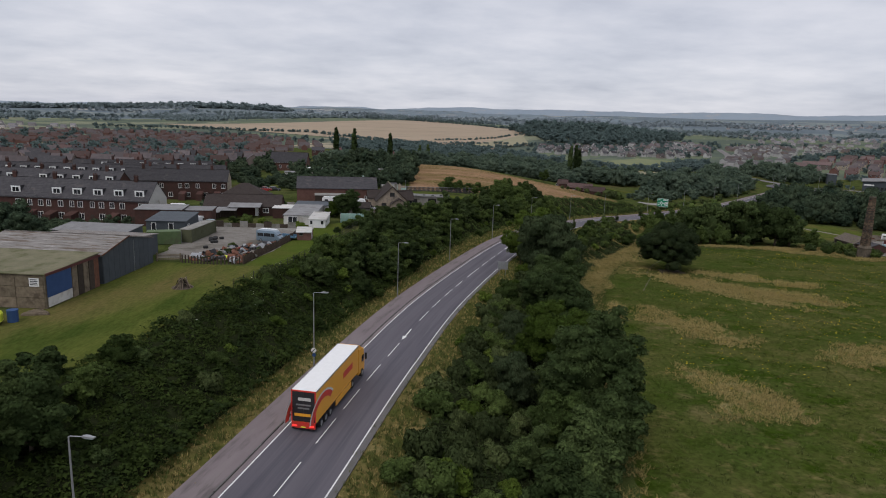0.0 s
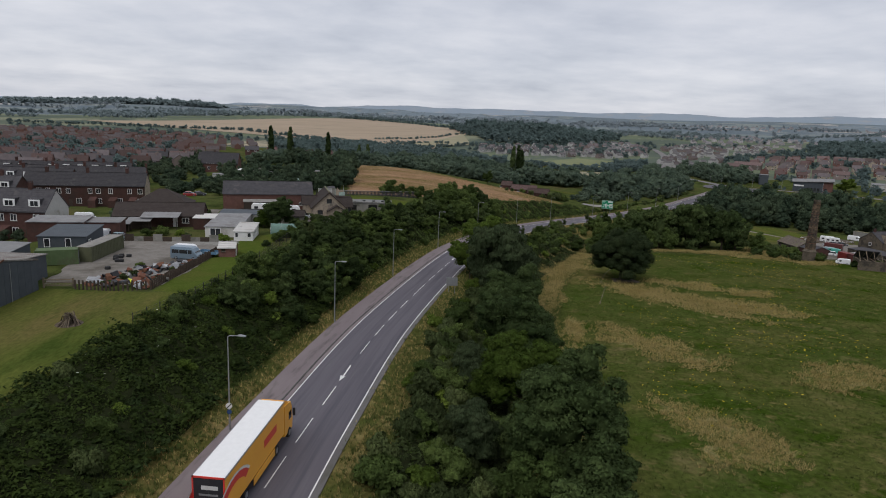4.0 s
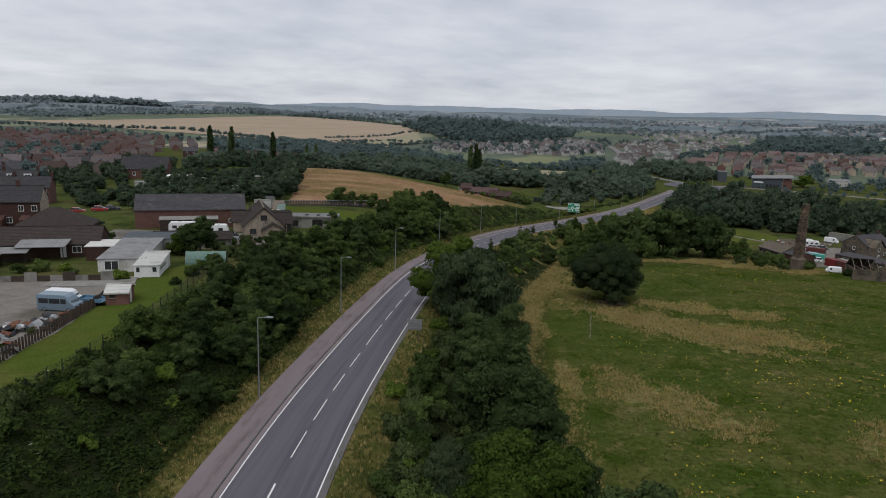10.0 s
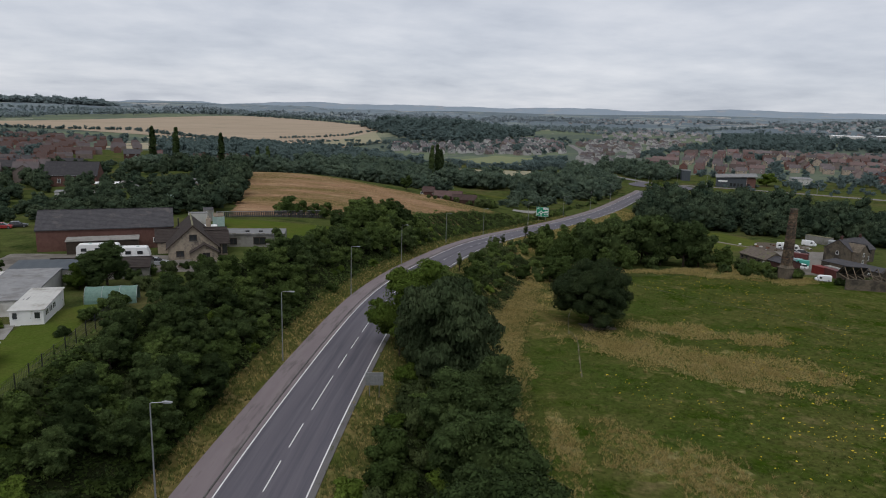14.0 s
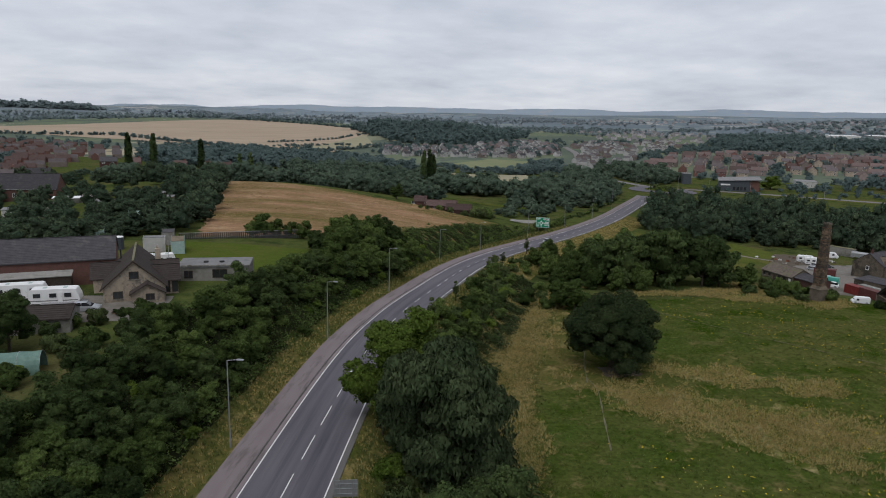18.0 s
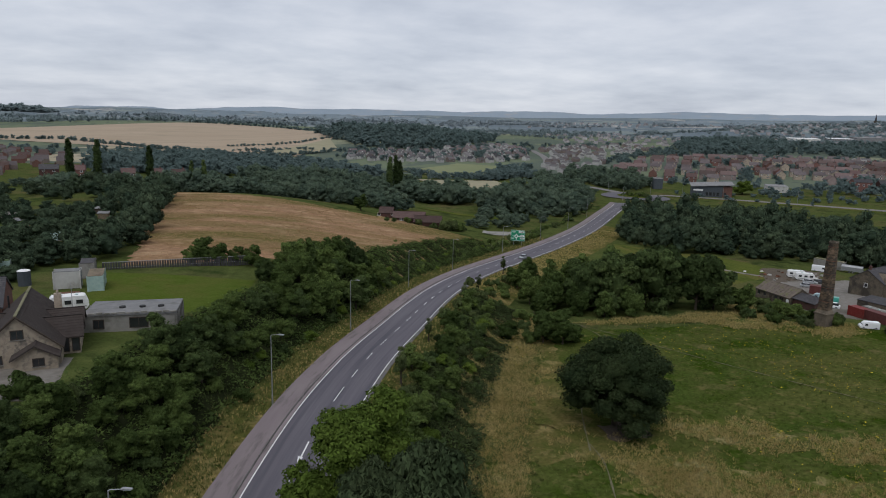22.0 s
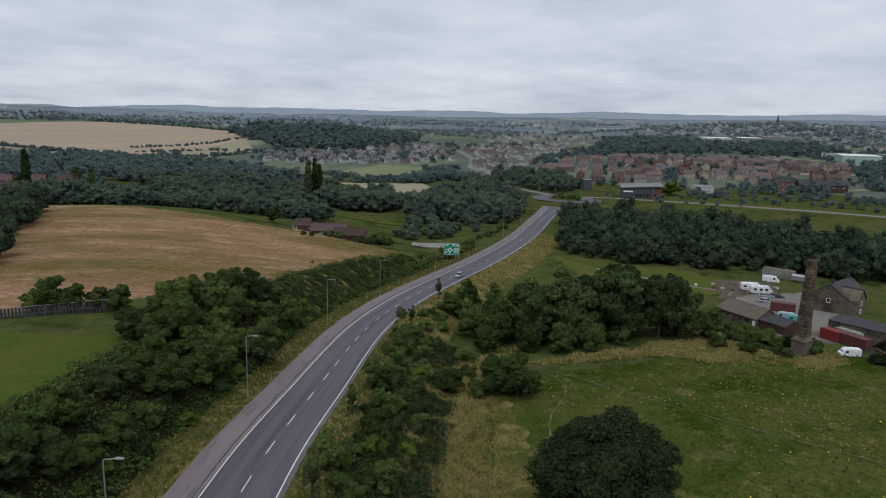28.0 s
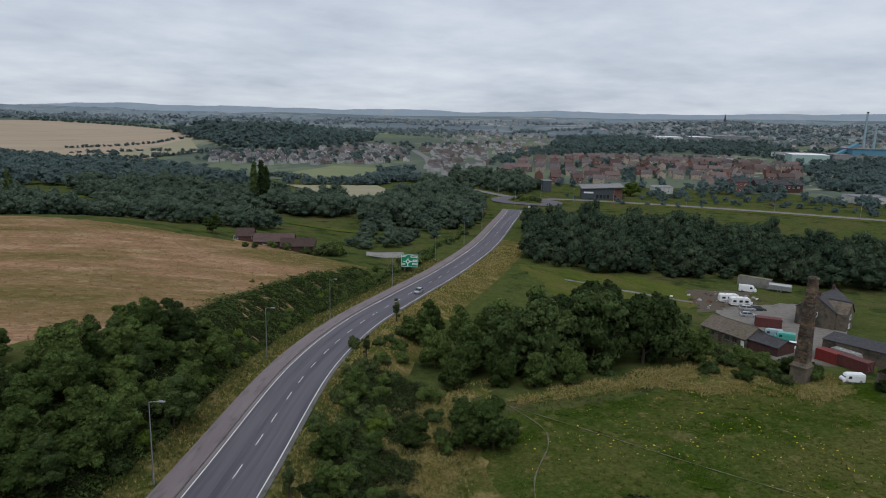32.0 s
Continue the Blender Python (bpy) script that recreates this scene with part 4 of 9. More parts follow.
scatter_bank(80, 236, -14.6, -13.2, 5.0, [SHRUBS[0], SHRUBS[1], SHRUBS[3], SHRUBS[0]], 0.6, 0.9)
for y, d in ((-8, -20), (-2, -25), (3, -18), (8, -23), (14, -27), (17, -21), (22, -24), (28, -26), (1, -30), (12, -31)):
    shrub(SHRUBS[1], *beside(y, d), 1.0 + 0.5 * RNG.random())
scatter_bank(236, 296, -16.5, -13.2, 3.2, [SHRUBS[0], SHRUBS[1], SHRUBS[3]], 0.42, 0.68)
scatter_bank(296, 340, -20, -13.5, 4.5, [SHRUBS[0], SHRUBS[2]], 0.5, 0.8)
scatter_bank(128, 146, -36, -22, 3.8, [SHRUBS[0], SHRUBS[1], SHRUBS[2]], 0.55, 0.95)
for y, d, k, q in ((9, -19, SYCB, 0.95), (13, -23, SYCA, 0.85), (17, -18, SYCB, 0.8), (5, -23, SYCA, 0.9), (21, -22, SYCB, 0.65), (8, -27, SYCB, 0.8), (26, -20, THORN, 0.55), (33, -22, THORN, 0.5)):
    plant(k, *beside(y, d), q)
for k in range(16):
    shrub(SHRUBS[k % 4], *beside(6 + 78 * RNG.random(), -14 - 11 * RNG.random()), 0.45 + 0.4 * RNG.random())
# right bank: undergrowth beneath the big trees, then a hedge of thorn and willow
scatter_bank(26, 122, 10.1, 18, 3.3, [SHRUBS[2], SHRUBS[0], SHRUBS[3], SHRUBS[0], SHRUBS[2]], 0.7, 1.15)
scatter_bank(30, 122, 20, 24, 5.5, [SHRUBS[0], SHRUBS[1]], 0.7, 1.0)
scatter_bank(128, 226, 10.6, 15.6, 3.2, [SHRUBS[0], SHRUBS[1], SHRUBS[2], SHRUBS[0], SHRUBS[3]], 0.62, 0.98)
scatter_bank(134, 226, 13, 15, 8.0, [THORN], 0.55, 0.75)
scatter_bank(206, 262, 9.5, 16.5, 3.8, [SHRUBS[0], SHRUBS[1], SHRUBS[2]], 0.6, 0.9)
scatter_bank(176, 206, 14.5, 17, 3.6, [SHRUBS[0], SHRUBS[1]], 0.6, 0.9)
for y, d in ((128, 7.6), (152, 8.2), (171, 8.0), (193, 7.6), (226, 8.5), (243, 8.4), (268, 7.4)):
    plant(BIRCH, *beside(y, d), 0.62 + 0.3 * RNG.random())
# the clump at the meadow's far side, the bush in front of it, and hedge bushes towards the road
for x, y, k, s in ((100, 229, WOODA, 0.95), (106, 224, WOODC, 0.9), (112, 228, WOODA, 1.05), (118, 224, WOODC, 1.0), (124, 226, WOODA, 1.0), (130, 222, WOODC, 0.9), (135, 221, WOODA, 0.8), (104, 235, WOODB, 1),
                   (114, 236, WOODB, 1.1), (126, 234, WOODC, 0.95), (96, 236, WOODB, 0.85), (92, 231, WOODB, 0.7), (138, 226, WOODB, 0.85), (98, 243, WOODB, 0.8), (120, 231, WOODA, 1.0),
                   (141, 217, WOODB, 0.6), (108, 219, WOODB, 0.6), (95, 224, WOODB, 0.6), (101, 220, WOODB, 0.55), (88, 238, WOODB, 0.7), (86, 226, WOODB, 0.6), (90, 252, WOODB, 0.62), (97, 259, WOODB, 0.66)):
    plant(k, x, y, s * 1.34, sz=s * 1.62, sink=1.3)
for x, y, s in ((82.5, 202, 1.0), (73, 203, 0.9), (80, 209, 1.1), (76, 214, 1.0), (83, 217, 1.0), (79, 222, 1.1), (74, 207, 0.9), (145, 213, 1.3), (149, 209, 1.3), (153, 205, 1.2), (147, 203, 1.1),
                (154, 199, 1.0), (160, 189, 1.0), (141, 205, 1.0), (138, 211, 1.2), (164, 184, 1.1)):
    shrub(SHRUBS[RNG.integers(3)], x, y, s)


for x, y, s in ((149, 218, 1.1), (150, 213, 1.2), (150.5, 208, 1.25), (154.5, 203, 1.3), (155.5, 200, 1.0), (147, 223, 0.9), (151, 226, 0.8), (153.5, 231, 0.9), (145.5, 206, 0.6), (146.5, 200, 0.7), (154, 237, 1.0), (152.5, 216, 0.8)):
    shrub(SHRUBS[int(x * 7) % 3], x, y, s)


for x, y, q in ((75.8, 202.5, 1.0), (79.6, 200.5, 1.08), (78, 204.5, 0.9)):
    plant(THORN, x, y, q)


def in_poly(x, y, poly):
    inside = False
    for (x0, y0), (x1, y1) in zip(poly, poly[1:] + poly[:1]):
        if (y0 > y) != (y1 > y) and x < (x1 - x0) * (y - y0) / (y1 - y0) + x0:
            inside = not inside
    return inside


for x, y, s in ((-88, 496, 1.0), (-74.5, 502, 1.0), (-44, 486, 0.95), (98, 489, 0.95), (103, 494, 0.98), (107, 500, 0.85), (-20, 470, 0.7), (-14, 476, 0.72)):
    plant(POPLAR, x, y, s * 1.0, sz=s * 1.15)


def far_trees(name, spots, material_key, label, n=46, seed=3, leaf=0.0, puffs=9, lift=0.15):
    """Distant trees as one mass: each a cluster of puffs of foliage with a ragged fringe of small sprays."""
    rng = np.random.default_rng(seed)
    V, F, S, base = [], [], [], 0
    protos = []
    for k in range(9):
        m = puffs + k % 3
        lobes = [(0, 0, 0.40, 0.33, 1.2)]
        for j in range(m):
            up, az = 0.12 + 0.70 * (j + rng.random()) / m, 2.4 * j + rng.random()
            w = (0.20 + 0.17 * rng.random()) * math.sin(math.pi * (0.12 + 0.80 * up)) ** 0.6
            lobes.append((w * math.cos(az), w * math.sin(az), up, 0.11 + 0.11 * rng.random(), 0.9))
        v, f, sn = leaves(rng, lobes, n, leaf or 1.75 / n**0.5, 0, 0.80)
        # lift tilts the normals up: evens out crown shading in place of haze
        protos.append((np.array(v), np.array(f), unit(sn + np.array((0, 0, lift)))))
    for x, y, r, hgt in spots:
        v, f, sn = protos[rng.integers(9)]
        c, s = math.cos(x * 7.1), math.sin(x * 7.1)
        turn = np.array(((c, s, 0), (-s, c, 0), (0, 0, 1)))
        V.append((v * np.array((r * 2, r * 2, hgt))) @ turn + np.array((x, y, hh(x, y))))
        S.append(sn @ turn)
        F.append(f + base)
        base += len(v)
    ob = new(name, raw_mesh(name, np.concatenate(V).tolist(), np.concatenate(F).tolist(), [material_key], None, np.concatenate(S)))
    return tagged(ob, label, "woodland", kind="stuff")


def wood_spots(poly, gap, r0, r1, hs=1.75):
    xs, ys, out = [p[0] for p in poly], [p[1] for p in poly], []
    for y in np.arange(min(ys), max(ys), gap):
        for x in np.arange(min(xs), max(xs), gap):
            px, py = x + gap * 0.34 * RNG.normal(), y + gap * 0.34 * RNG.normal()
            if in_poly(px, py, poly):
                r = r0 + (r1 - r0) * RNG.random()
                out.append((px, py, r, r * hs * (0.65 + 0.75 * RNG.random())))
    return out


# the dark belt between the yard and the main road
far_trees("tree_belt", wood_spots([(168, 330), (178, 311), (198, 291), (224, 279), (242, 257), (258, 241), (302, 208), (347, 173), (392, 190), (345, 245), (300, 300), (268, 345), (240, 385), (216, 398), (188, 356)], 6.4, 2.8, 6.8, 2.1),
          "belt_leaf", "dense dark belt of mixed broadleaf trees", 900, 5, puffs=11)
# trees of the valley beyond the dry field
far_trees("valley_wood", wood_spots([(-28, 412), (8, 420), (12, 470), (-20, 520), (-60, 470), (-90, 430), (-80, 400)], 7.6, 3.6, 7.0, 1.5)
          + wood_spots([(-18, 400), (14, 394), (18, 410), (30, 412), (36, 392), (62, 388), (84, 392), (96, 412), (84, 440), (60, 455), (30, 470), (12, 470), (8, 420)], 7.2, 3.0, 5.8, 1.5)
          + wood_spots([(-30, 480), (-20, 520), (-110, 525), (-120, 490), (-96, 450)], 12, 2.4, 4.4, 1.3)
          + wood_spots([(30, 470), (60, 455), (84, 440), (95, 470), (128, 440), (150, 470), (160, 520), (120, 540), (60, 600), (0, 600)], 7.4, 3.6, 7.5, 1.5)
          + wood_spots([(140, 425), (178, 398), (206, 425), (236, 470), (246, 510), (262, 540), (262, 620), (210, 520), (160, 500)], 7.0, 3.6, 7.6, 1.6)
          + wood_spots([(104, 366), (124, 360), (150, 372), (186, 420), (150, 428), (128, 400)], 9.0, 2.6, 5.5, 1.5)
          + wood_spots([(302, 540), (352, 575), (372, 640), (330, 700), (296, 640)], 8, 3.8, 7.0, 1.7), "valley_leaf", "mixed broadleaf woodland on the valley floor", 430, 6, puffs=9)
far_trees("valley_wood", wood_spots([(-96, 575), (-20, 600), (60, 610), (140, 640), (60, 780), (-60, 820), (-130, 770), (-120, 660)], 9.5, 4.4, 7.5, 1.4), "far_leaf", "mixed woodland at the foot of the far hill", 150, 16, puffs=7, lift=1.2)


def tufts(name, spots, height, width, blades, material_key, label, seed=1, lean=0.35):
    """Grass as standing blades, several to a tuft."""
    rng = np.random.default_rng(seed)
    n = len(spots)
    base = np.c_[spots, h(spots[:, 0], spots[:, 1])]
    base = np.repeat(base, blades, 0)
    k = len(base)
    az = rng.random(k) * 6.283
    off = rng.normal(scale=width * 0.5, size=(k, 2))
    base[:, :2] += off
    hgt = height * (0.6 + 0.7 * rng.random(k)) * np.repeat(0.7 + 0.6 * rng.random(n), blades)
    side = np.c_[np.abs(np.cos(az)), np.sin(az), np.zeros(k)] * (width * 0.22)
    tip = base + np.c_[rng.normal(scale=lean, size=(k, 2)) * hgt[:, None], hgt]
    v = np.stack([base - side, base + side, tip], 1).reshape(-1, 3)
    f = (np.arange(k)[:, None] * 3 + np.arange(3)).tolist()
    up = unit(rng.normal(scale=0.35, size=(k, 3)) + np.array((0, -0.25, 1.0)))
    return tagged(new(name, raw_mesh(name, v.tolist(), f, [material_key], None, np.repeat(up, 3, 0))), label, "grass", kind="stuff")


def ellipse_spots(zones, per_m2, seed=2):
    rng, out = np.random.default_rng(seed), []
    for x, y, rx, ry, turn in zones:
        n = int(5.2 * rx * ry * per_m2)
        a, r = rng.random(n) * 6.283, rng.random(n) ** 0.5 * 1.45
        px, py = rx * r * np.cos(a), ry * r * np.sin(a)
        wild = np.array([noise.noise((p * 0.16 + x, q * 0.16 + y, 2.0)) + 0.7 * noise.noise((p * 0.5 + x, q * 0.5 + y, 5.0)) for p, q in zip(px, py)])
        keep = r + 0.75 * wild + 0.22 * rng.normal(size=n) < 0.92
        px, py = px[keep], py[keep]
        c, s = math.cos(radians(turn)), math.sin(radians(turn))
        out.append(np.c_[x + px * c - py * s, y + px * s + py * c])
    return np.concatenate(out)


def strip_spots(y0, y1, d0, d1, n, seed=3):
    rng, out = np.random.default_rng(seed), []
    k = [i for i in range(len(CL)) if y0 <= CL[i, 1] <= y1]
    for i in rng.choice(k, n):
        d = d0 + (d1 - d0) * rng.random()
        out.append((CL[i, 0] + CT[i, 1] * d + rng.normal() * 0.5, CL[i, 1] - CT[i, 0] * d + rng.normal() * 0.5))
    return np.array(out)


def bank_strip(name, y0, y1, d0, d1, material_key, label, lift=0.05, across=8):
    """A sheet of growth along the road between two offsets, lying on the bank."""
    k = [i for i in range(len(CL)) if y0 <= CL[i, 1] <= y1]
    ds = np.linspace(d0, d1, across + 1)
    X = np.array([[CL[i, 0] + CT[i, 1] * (d + (0.9 * noise.noise((CS[i] * 0.2, d, 1.0)) if 0 < j < across + 1 and d != d0 else 0)) for j, d in enumerate(ds)] for i in k])
    Y = np.array([[CL[i, 1] - CT[i, 0] * d for d in ds] for i in k])
    Z = h(X, Y) + lift
    w = across + 1
    f = [(a * w + b, a * w + b + 1, a * w + w + b + 1, a * w + w + b) for a in range(len(k) - 1) for b in range(across)]
    if d1 < d0:
        f = [q[::-1] for q in f]
    return tagged(new(name, raw_mesh(name, np.c_[X.ravel(), Y.ravel(), Z.ravel()].tolist(), f, [material_key])), label, "verge", kind="structure")


bank_strip("verge_west", -150, 330, -7.7, -13.0, "verge", "dry grass verge beside the footway")
bank_strip("verge_east", -150, 236, 4.85, 9.2, "verge", "dry grass verge beside the carriageway")
bank_strip("verge_slope", 234, 372, 4.85, 17, "verge", "pale dry grass slope beside the carriageway", 0.07)

# meadow, lawns, fields
patch("meadow", [(12, -40), (250, -40), (158, 206), (52, 216)], "meadow_grass", "green summer meadow with tan patches of long grass", 0.06, 90, 110, 3.0)
patch("rough_pasture", [(46, 152), (63, 150), (86, 221), (55, 206)], "verge", "tan and olive long grass at the meadow's edge", 0.10, 60, 80, 5.0)
patch("bare_ground", [(64.8, 153.4), (71.2, 153.4), (71.8, 159.5), (64.4, 159.5)], "dirt", "bare brown earth under the solitary tree", 0.14, 20, 20, 2.0, "ground")
patch("lawn_strip", [(-64, -30), (-30.5, -30), (-24.5, 83), (-47, 84)], "lawn", "mown grass strip with brown mowing bands", 0.07, 40, 60, 1.2)
patch("lawn_garden", [(-31, 82), (-22.5, 81), (-18.5, 138), (-27, 126)], "bright_lawn", "mown green lawn behind the back gardens", 0.08, 16, 50, 0.8)
patch("lawn_paddock", [(-14, 186), (8, 186), (16, 212), (-16, 222)], "bright_lawn", "bright mown paddock behind the gabled house", 0.08, 24, 24, 1.0)
patch("dry_field", [(-13, 226), (52, 244), (72, 352), (-22, 392)], "dry_field", "brown stubbly hay field on a hill", 0.08, 60, 70, 3.0)
patch("dry_field_slope", [(48, 243), (77, 287), (104, 326), (66, 362)], "dry_field", "brown hay field sloping to the road", 0.11, 40, 40, 3.0)
patch("yard", [(-48, 86), (-30, 86), (-28, 121), (-54, 121)], "gravel", "pale worn gravel yard", 0.07, 24, 30, 1.5, "yard")
patch("drive", [(-48, 152), (-6, 152), (-7, 166), (-48, 172)], "gravel", "gravelled forecourt of the house", 0.08, 24, 24, 1.0, "yard")
patch("works_yard", [(152, 206), (180, 196), (214, 246), (186, 254)], "gravel", "pale gravel yard among old stone buildings", 0.08, 30, 30, 3.0, "yard")
patch("works_track", [(180, 252), (186, 247), (206, 262), (198, 272)], "dirt", "bare brown earth track", 0.10, 12, 14, 2.5, "track")
patch("bare_earth", [(176, 248), (196, 246), (218, 262), (200, 276)], "dirt", "bare earth strewn with rubble", 0.06, 20, 20, 4.0, "track")
patch("stone_track", [(186, 256), (188, 259), (168, 300), (166, 299)], "gravel", "pale stony track through the pasture", 0.12, 4, 40, 0.8, "track")
patch("pasture_strip", [(136, 240), (204, 262), (196, 292), (166, 328)], "lawn", "green pasture below the tree belt", 0.05, 40, 40, 3.0)
patch("hill_field", [(-560, 1240), (60, 860), (140, 1135), (-120, 1480)], "wheat", "broad ripe wheat field on a far hillside", 0.6, 60, 60)
patch("hill_field", [(-120, 1478), (140, 1137), (92, 1400), (-60, 1500)], "wheat", "ripe wheat field along the hill's brow", 0.6, 40, 40)
patch("stubble_field", [(-10, 880), (20, 838), (122, 955), (124, 1100)], "stubble", "pale stubble field below the hill", 0.8, 30, 30)
patch("green_field", [(150, 715), (203, 655), (300, 745), (236, 790)], "pasture", "pale green pasture in the valley", 0.5, 30, 30)
patch("tan_field", [(150, 640), (170, 525), (215, 560), (222, 626)], "stubble", "tan stubble field in the valley", 0.5, 30, 30)
patch("valley_lawn", [(98, 434), (112, 418), (146, 388), (150, 398)], "bright_lawn", "strip of green lawn behind the long low bungalow", 0.25, 20, 20)
patch("valley_lawn", [(-2, 545), (14, 495), (24, 500), (12, 550)], "bright_lawn", "small green paddock among the trees", 0.3, 12, 12)
patch("valley_lawn", [(40, 452), (52, 446), (66, 428), (60, 424)], "bright_lawn", "small green paddock behind the hill", 0.3, 12, 12)

DRY = [(51.5, 97, 12, 5.5, -62), (73, 135, 20, 8, -58), (88, 128, 11, 6, -50), (97, 143, 6, 4, 0), (45, 62, 8, 4.5, -60), (40, 106, 1.8, 9, -12), (58, 180, 7, 17, -28), (84, 152, 9, 5, -30), (67, 141, 6, 5, -40), (46, 54, 6, 4, 20),
       (76, 80, 8, 5, 30), (66, 198, 6, 9, -30), (50, 165, 4, 14, -15), (44, 140, 3, 14, -15), (80, 220, 12, 4, 20), (112, 214, 18, 3, -4), (130, 214, 8, 4, 0), (143, 212, 5, 12, -10), (150, 195, 8, 4, 10), (132, 205, 10, 4, -30)]


def dry_turf():
    """Tan turf under the long grass, in ragged patches."""
    V, F = [], []
    for n, (x, y, rx, ry, turn) in enumerate(DRY):
        c, s, o = math.cos(radians(turn)), math.sin(radians(turn)), len(V)
        for j in range(9):
            for i in range(48):
                a = 2 * math.pi * i / 48
                q = j / 8 * (0.95 + 0.55 * noise.noise((2.2 * math.cos(a), 2.2 * math.sin(a), n * 3.7)) + 0.35 * noise.noise((6 * math.cos(a), 6 * math.sin(a), n * 1.3)))
                u, v = rx * q * math.cos(a), ry * q * math.sin(a)
                V.append((x + u * c - v * s, y + u * s + v * c))
        F += [(o + j * 48 + i, o + j * 48 + (i + 1) % 48, o + j * 48 + 48 + (i + 1) % 48, o + j * 48 + 48 + i) for j in range(8) for i in range(48)]
    V = np.array(V)
    z = h(V[:, 0], V[:, 1]) + 0.09 + 0.0035 * (np.arange(len(V)) // 432)
    F = [q[::-1] for q in F]
    tagged(new("dry_turf", raw_mesh("dry_turf", np.c_[V, z].tolist(), F, ["dry_turf"])), "ragged patches of tan turf in the meadow", "grass", kind="stuff")


dry_turf()
tufts("long_dry_grass", ellipse_spots(DRY, 9.0), 0.55, 0.13, 8, "dry_grass", "tan seeding tufts of long grass in the meadow", 4, 0.5)
_m = np.c_[26 + 120 * np.random.default_rng(8).random(24000), 20 + 195 * np.random.default_rng(9).random(24000)]
_m = _m[road_frame(_m[:, 0], _m[:, 1])[0] > 17]
tufts("meadow_tufts", _m, 0.26, 0.34, 5, "green_grass", "green tussocks all over the meadow", 5, 0.6)
tufts("strip_green_grass", strip_spots(112, 232, 13, 28, 6000, 24), 0.42, 0.28, 7, "green_grass", "green long grass along the meadow's edge", 27, 0.6)
tufts("strip_grass", np.concatenate([strip_spots(118, 232, 14.5, 27, 5600, 21), strip_spots(40, 120, 27, 32, 900, 22), strip_spots(0, 60, 22, 32, 1200, 23)]), 0.50, 0.13, 9, "dry_grass", "tan and olive long grass along the meadow's edge", 26, 0.7)
tufts("verge_grass", np.concatenate([strip_spots(0, 330, -12.8, -8.3, 3000, 1), strip_spots(0, 236, 5.4, 9.2, 1900, 2), strip_spots(236, 360, 5.4, 15, 3800, 5)]), 0.42, 0.15, 8, "dry_grass", "dry long grass on the road verges", 6)
tufts("verge_green_grass", np.concatenate([strip_spots(0, 330, -14, -8.4, 11000, 11), strip_spots(0, 236, 5.4, 10, 7000, 12)]), 0.45, 0.16, 8, "green_grass", "green long grass on the road verges", 7)
_fx = np.random.default_rng(10).random((9000, 2))
_f = np.c_[-14 + 100 * _fx[:, 0], 228 + 140 * _fx[:, 1]]
_f = _f[[in_poly(x, y, [(-12, 228), (50, 247), (78, 290), (98, 325), (70, 352), (-20, 388)]) for x, y in _f]]
tufts("field_tufts", _f, 0.22, 0.7, 5, "hay_tuft", "tan tufts standing in the hay field", 8)


def flowers(name, zones, per_m2, size, material_key, label, seed, lift):
    rng = np.random.default_rng(seed)
    sp = ellipse_spots(zones, per_m2, seed)
    n = len(sp)
    p = np.c_[sp, h(sp[:, 0], sp[:, 1]) + lift * (0.7 + 0.6 * rng.random(n))]
    a = rng.normal(size=(n, 3)) * size * np.array((1, 1, 0.4))
    b = rng.normal(size=(n, 3)) * size * np.array((1, 1, 0.4))
    v = np.stack([p - a, p + b, p + a, p - b], 1).reshape(-1, 3)
    return tagged(new(name, raw_mesh(name, v.tolist(), (np.arange(n)[:, None] * 4 + np.arange(4)).tolist(), [material_key])), label, "flowers", kind="stuff")


flowers("ragwort", [(86, 113, 7, 5, 0), (92, 118, 12, 6, 30), (70, 104, 14, 8, 0), (60, 118, 12, 5, -60), (52, 74, 10, 12, 0), (80, 96, 16, 9, 20), (110, 195, 24, 12, 0), (66, 200, 6, 10, -20), (120, 170, 20, 16, 0), (100, 140, 18, 14, 0)],
        0.50, 0.085, "ragwort", "scattered yellow ragwort flowers in the meadow", 31, 0.5)


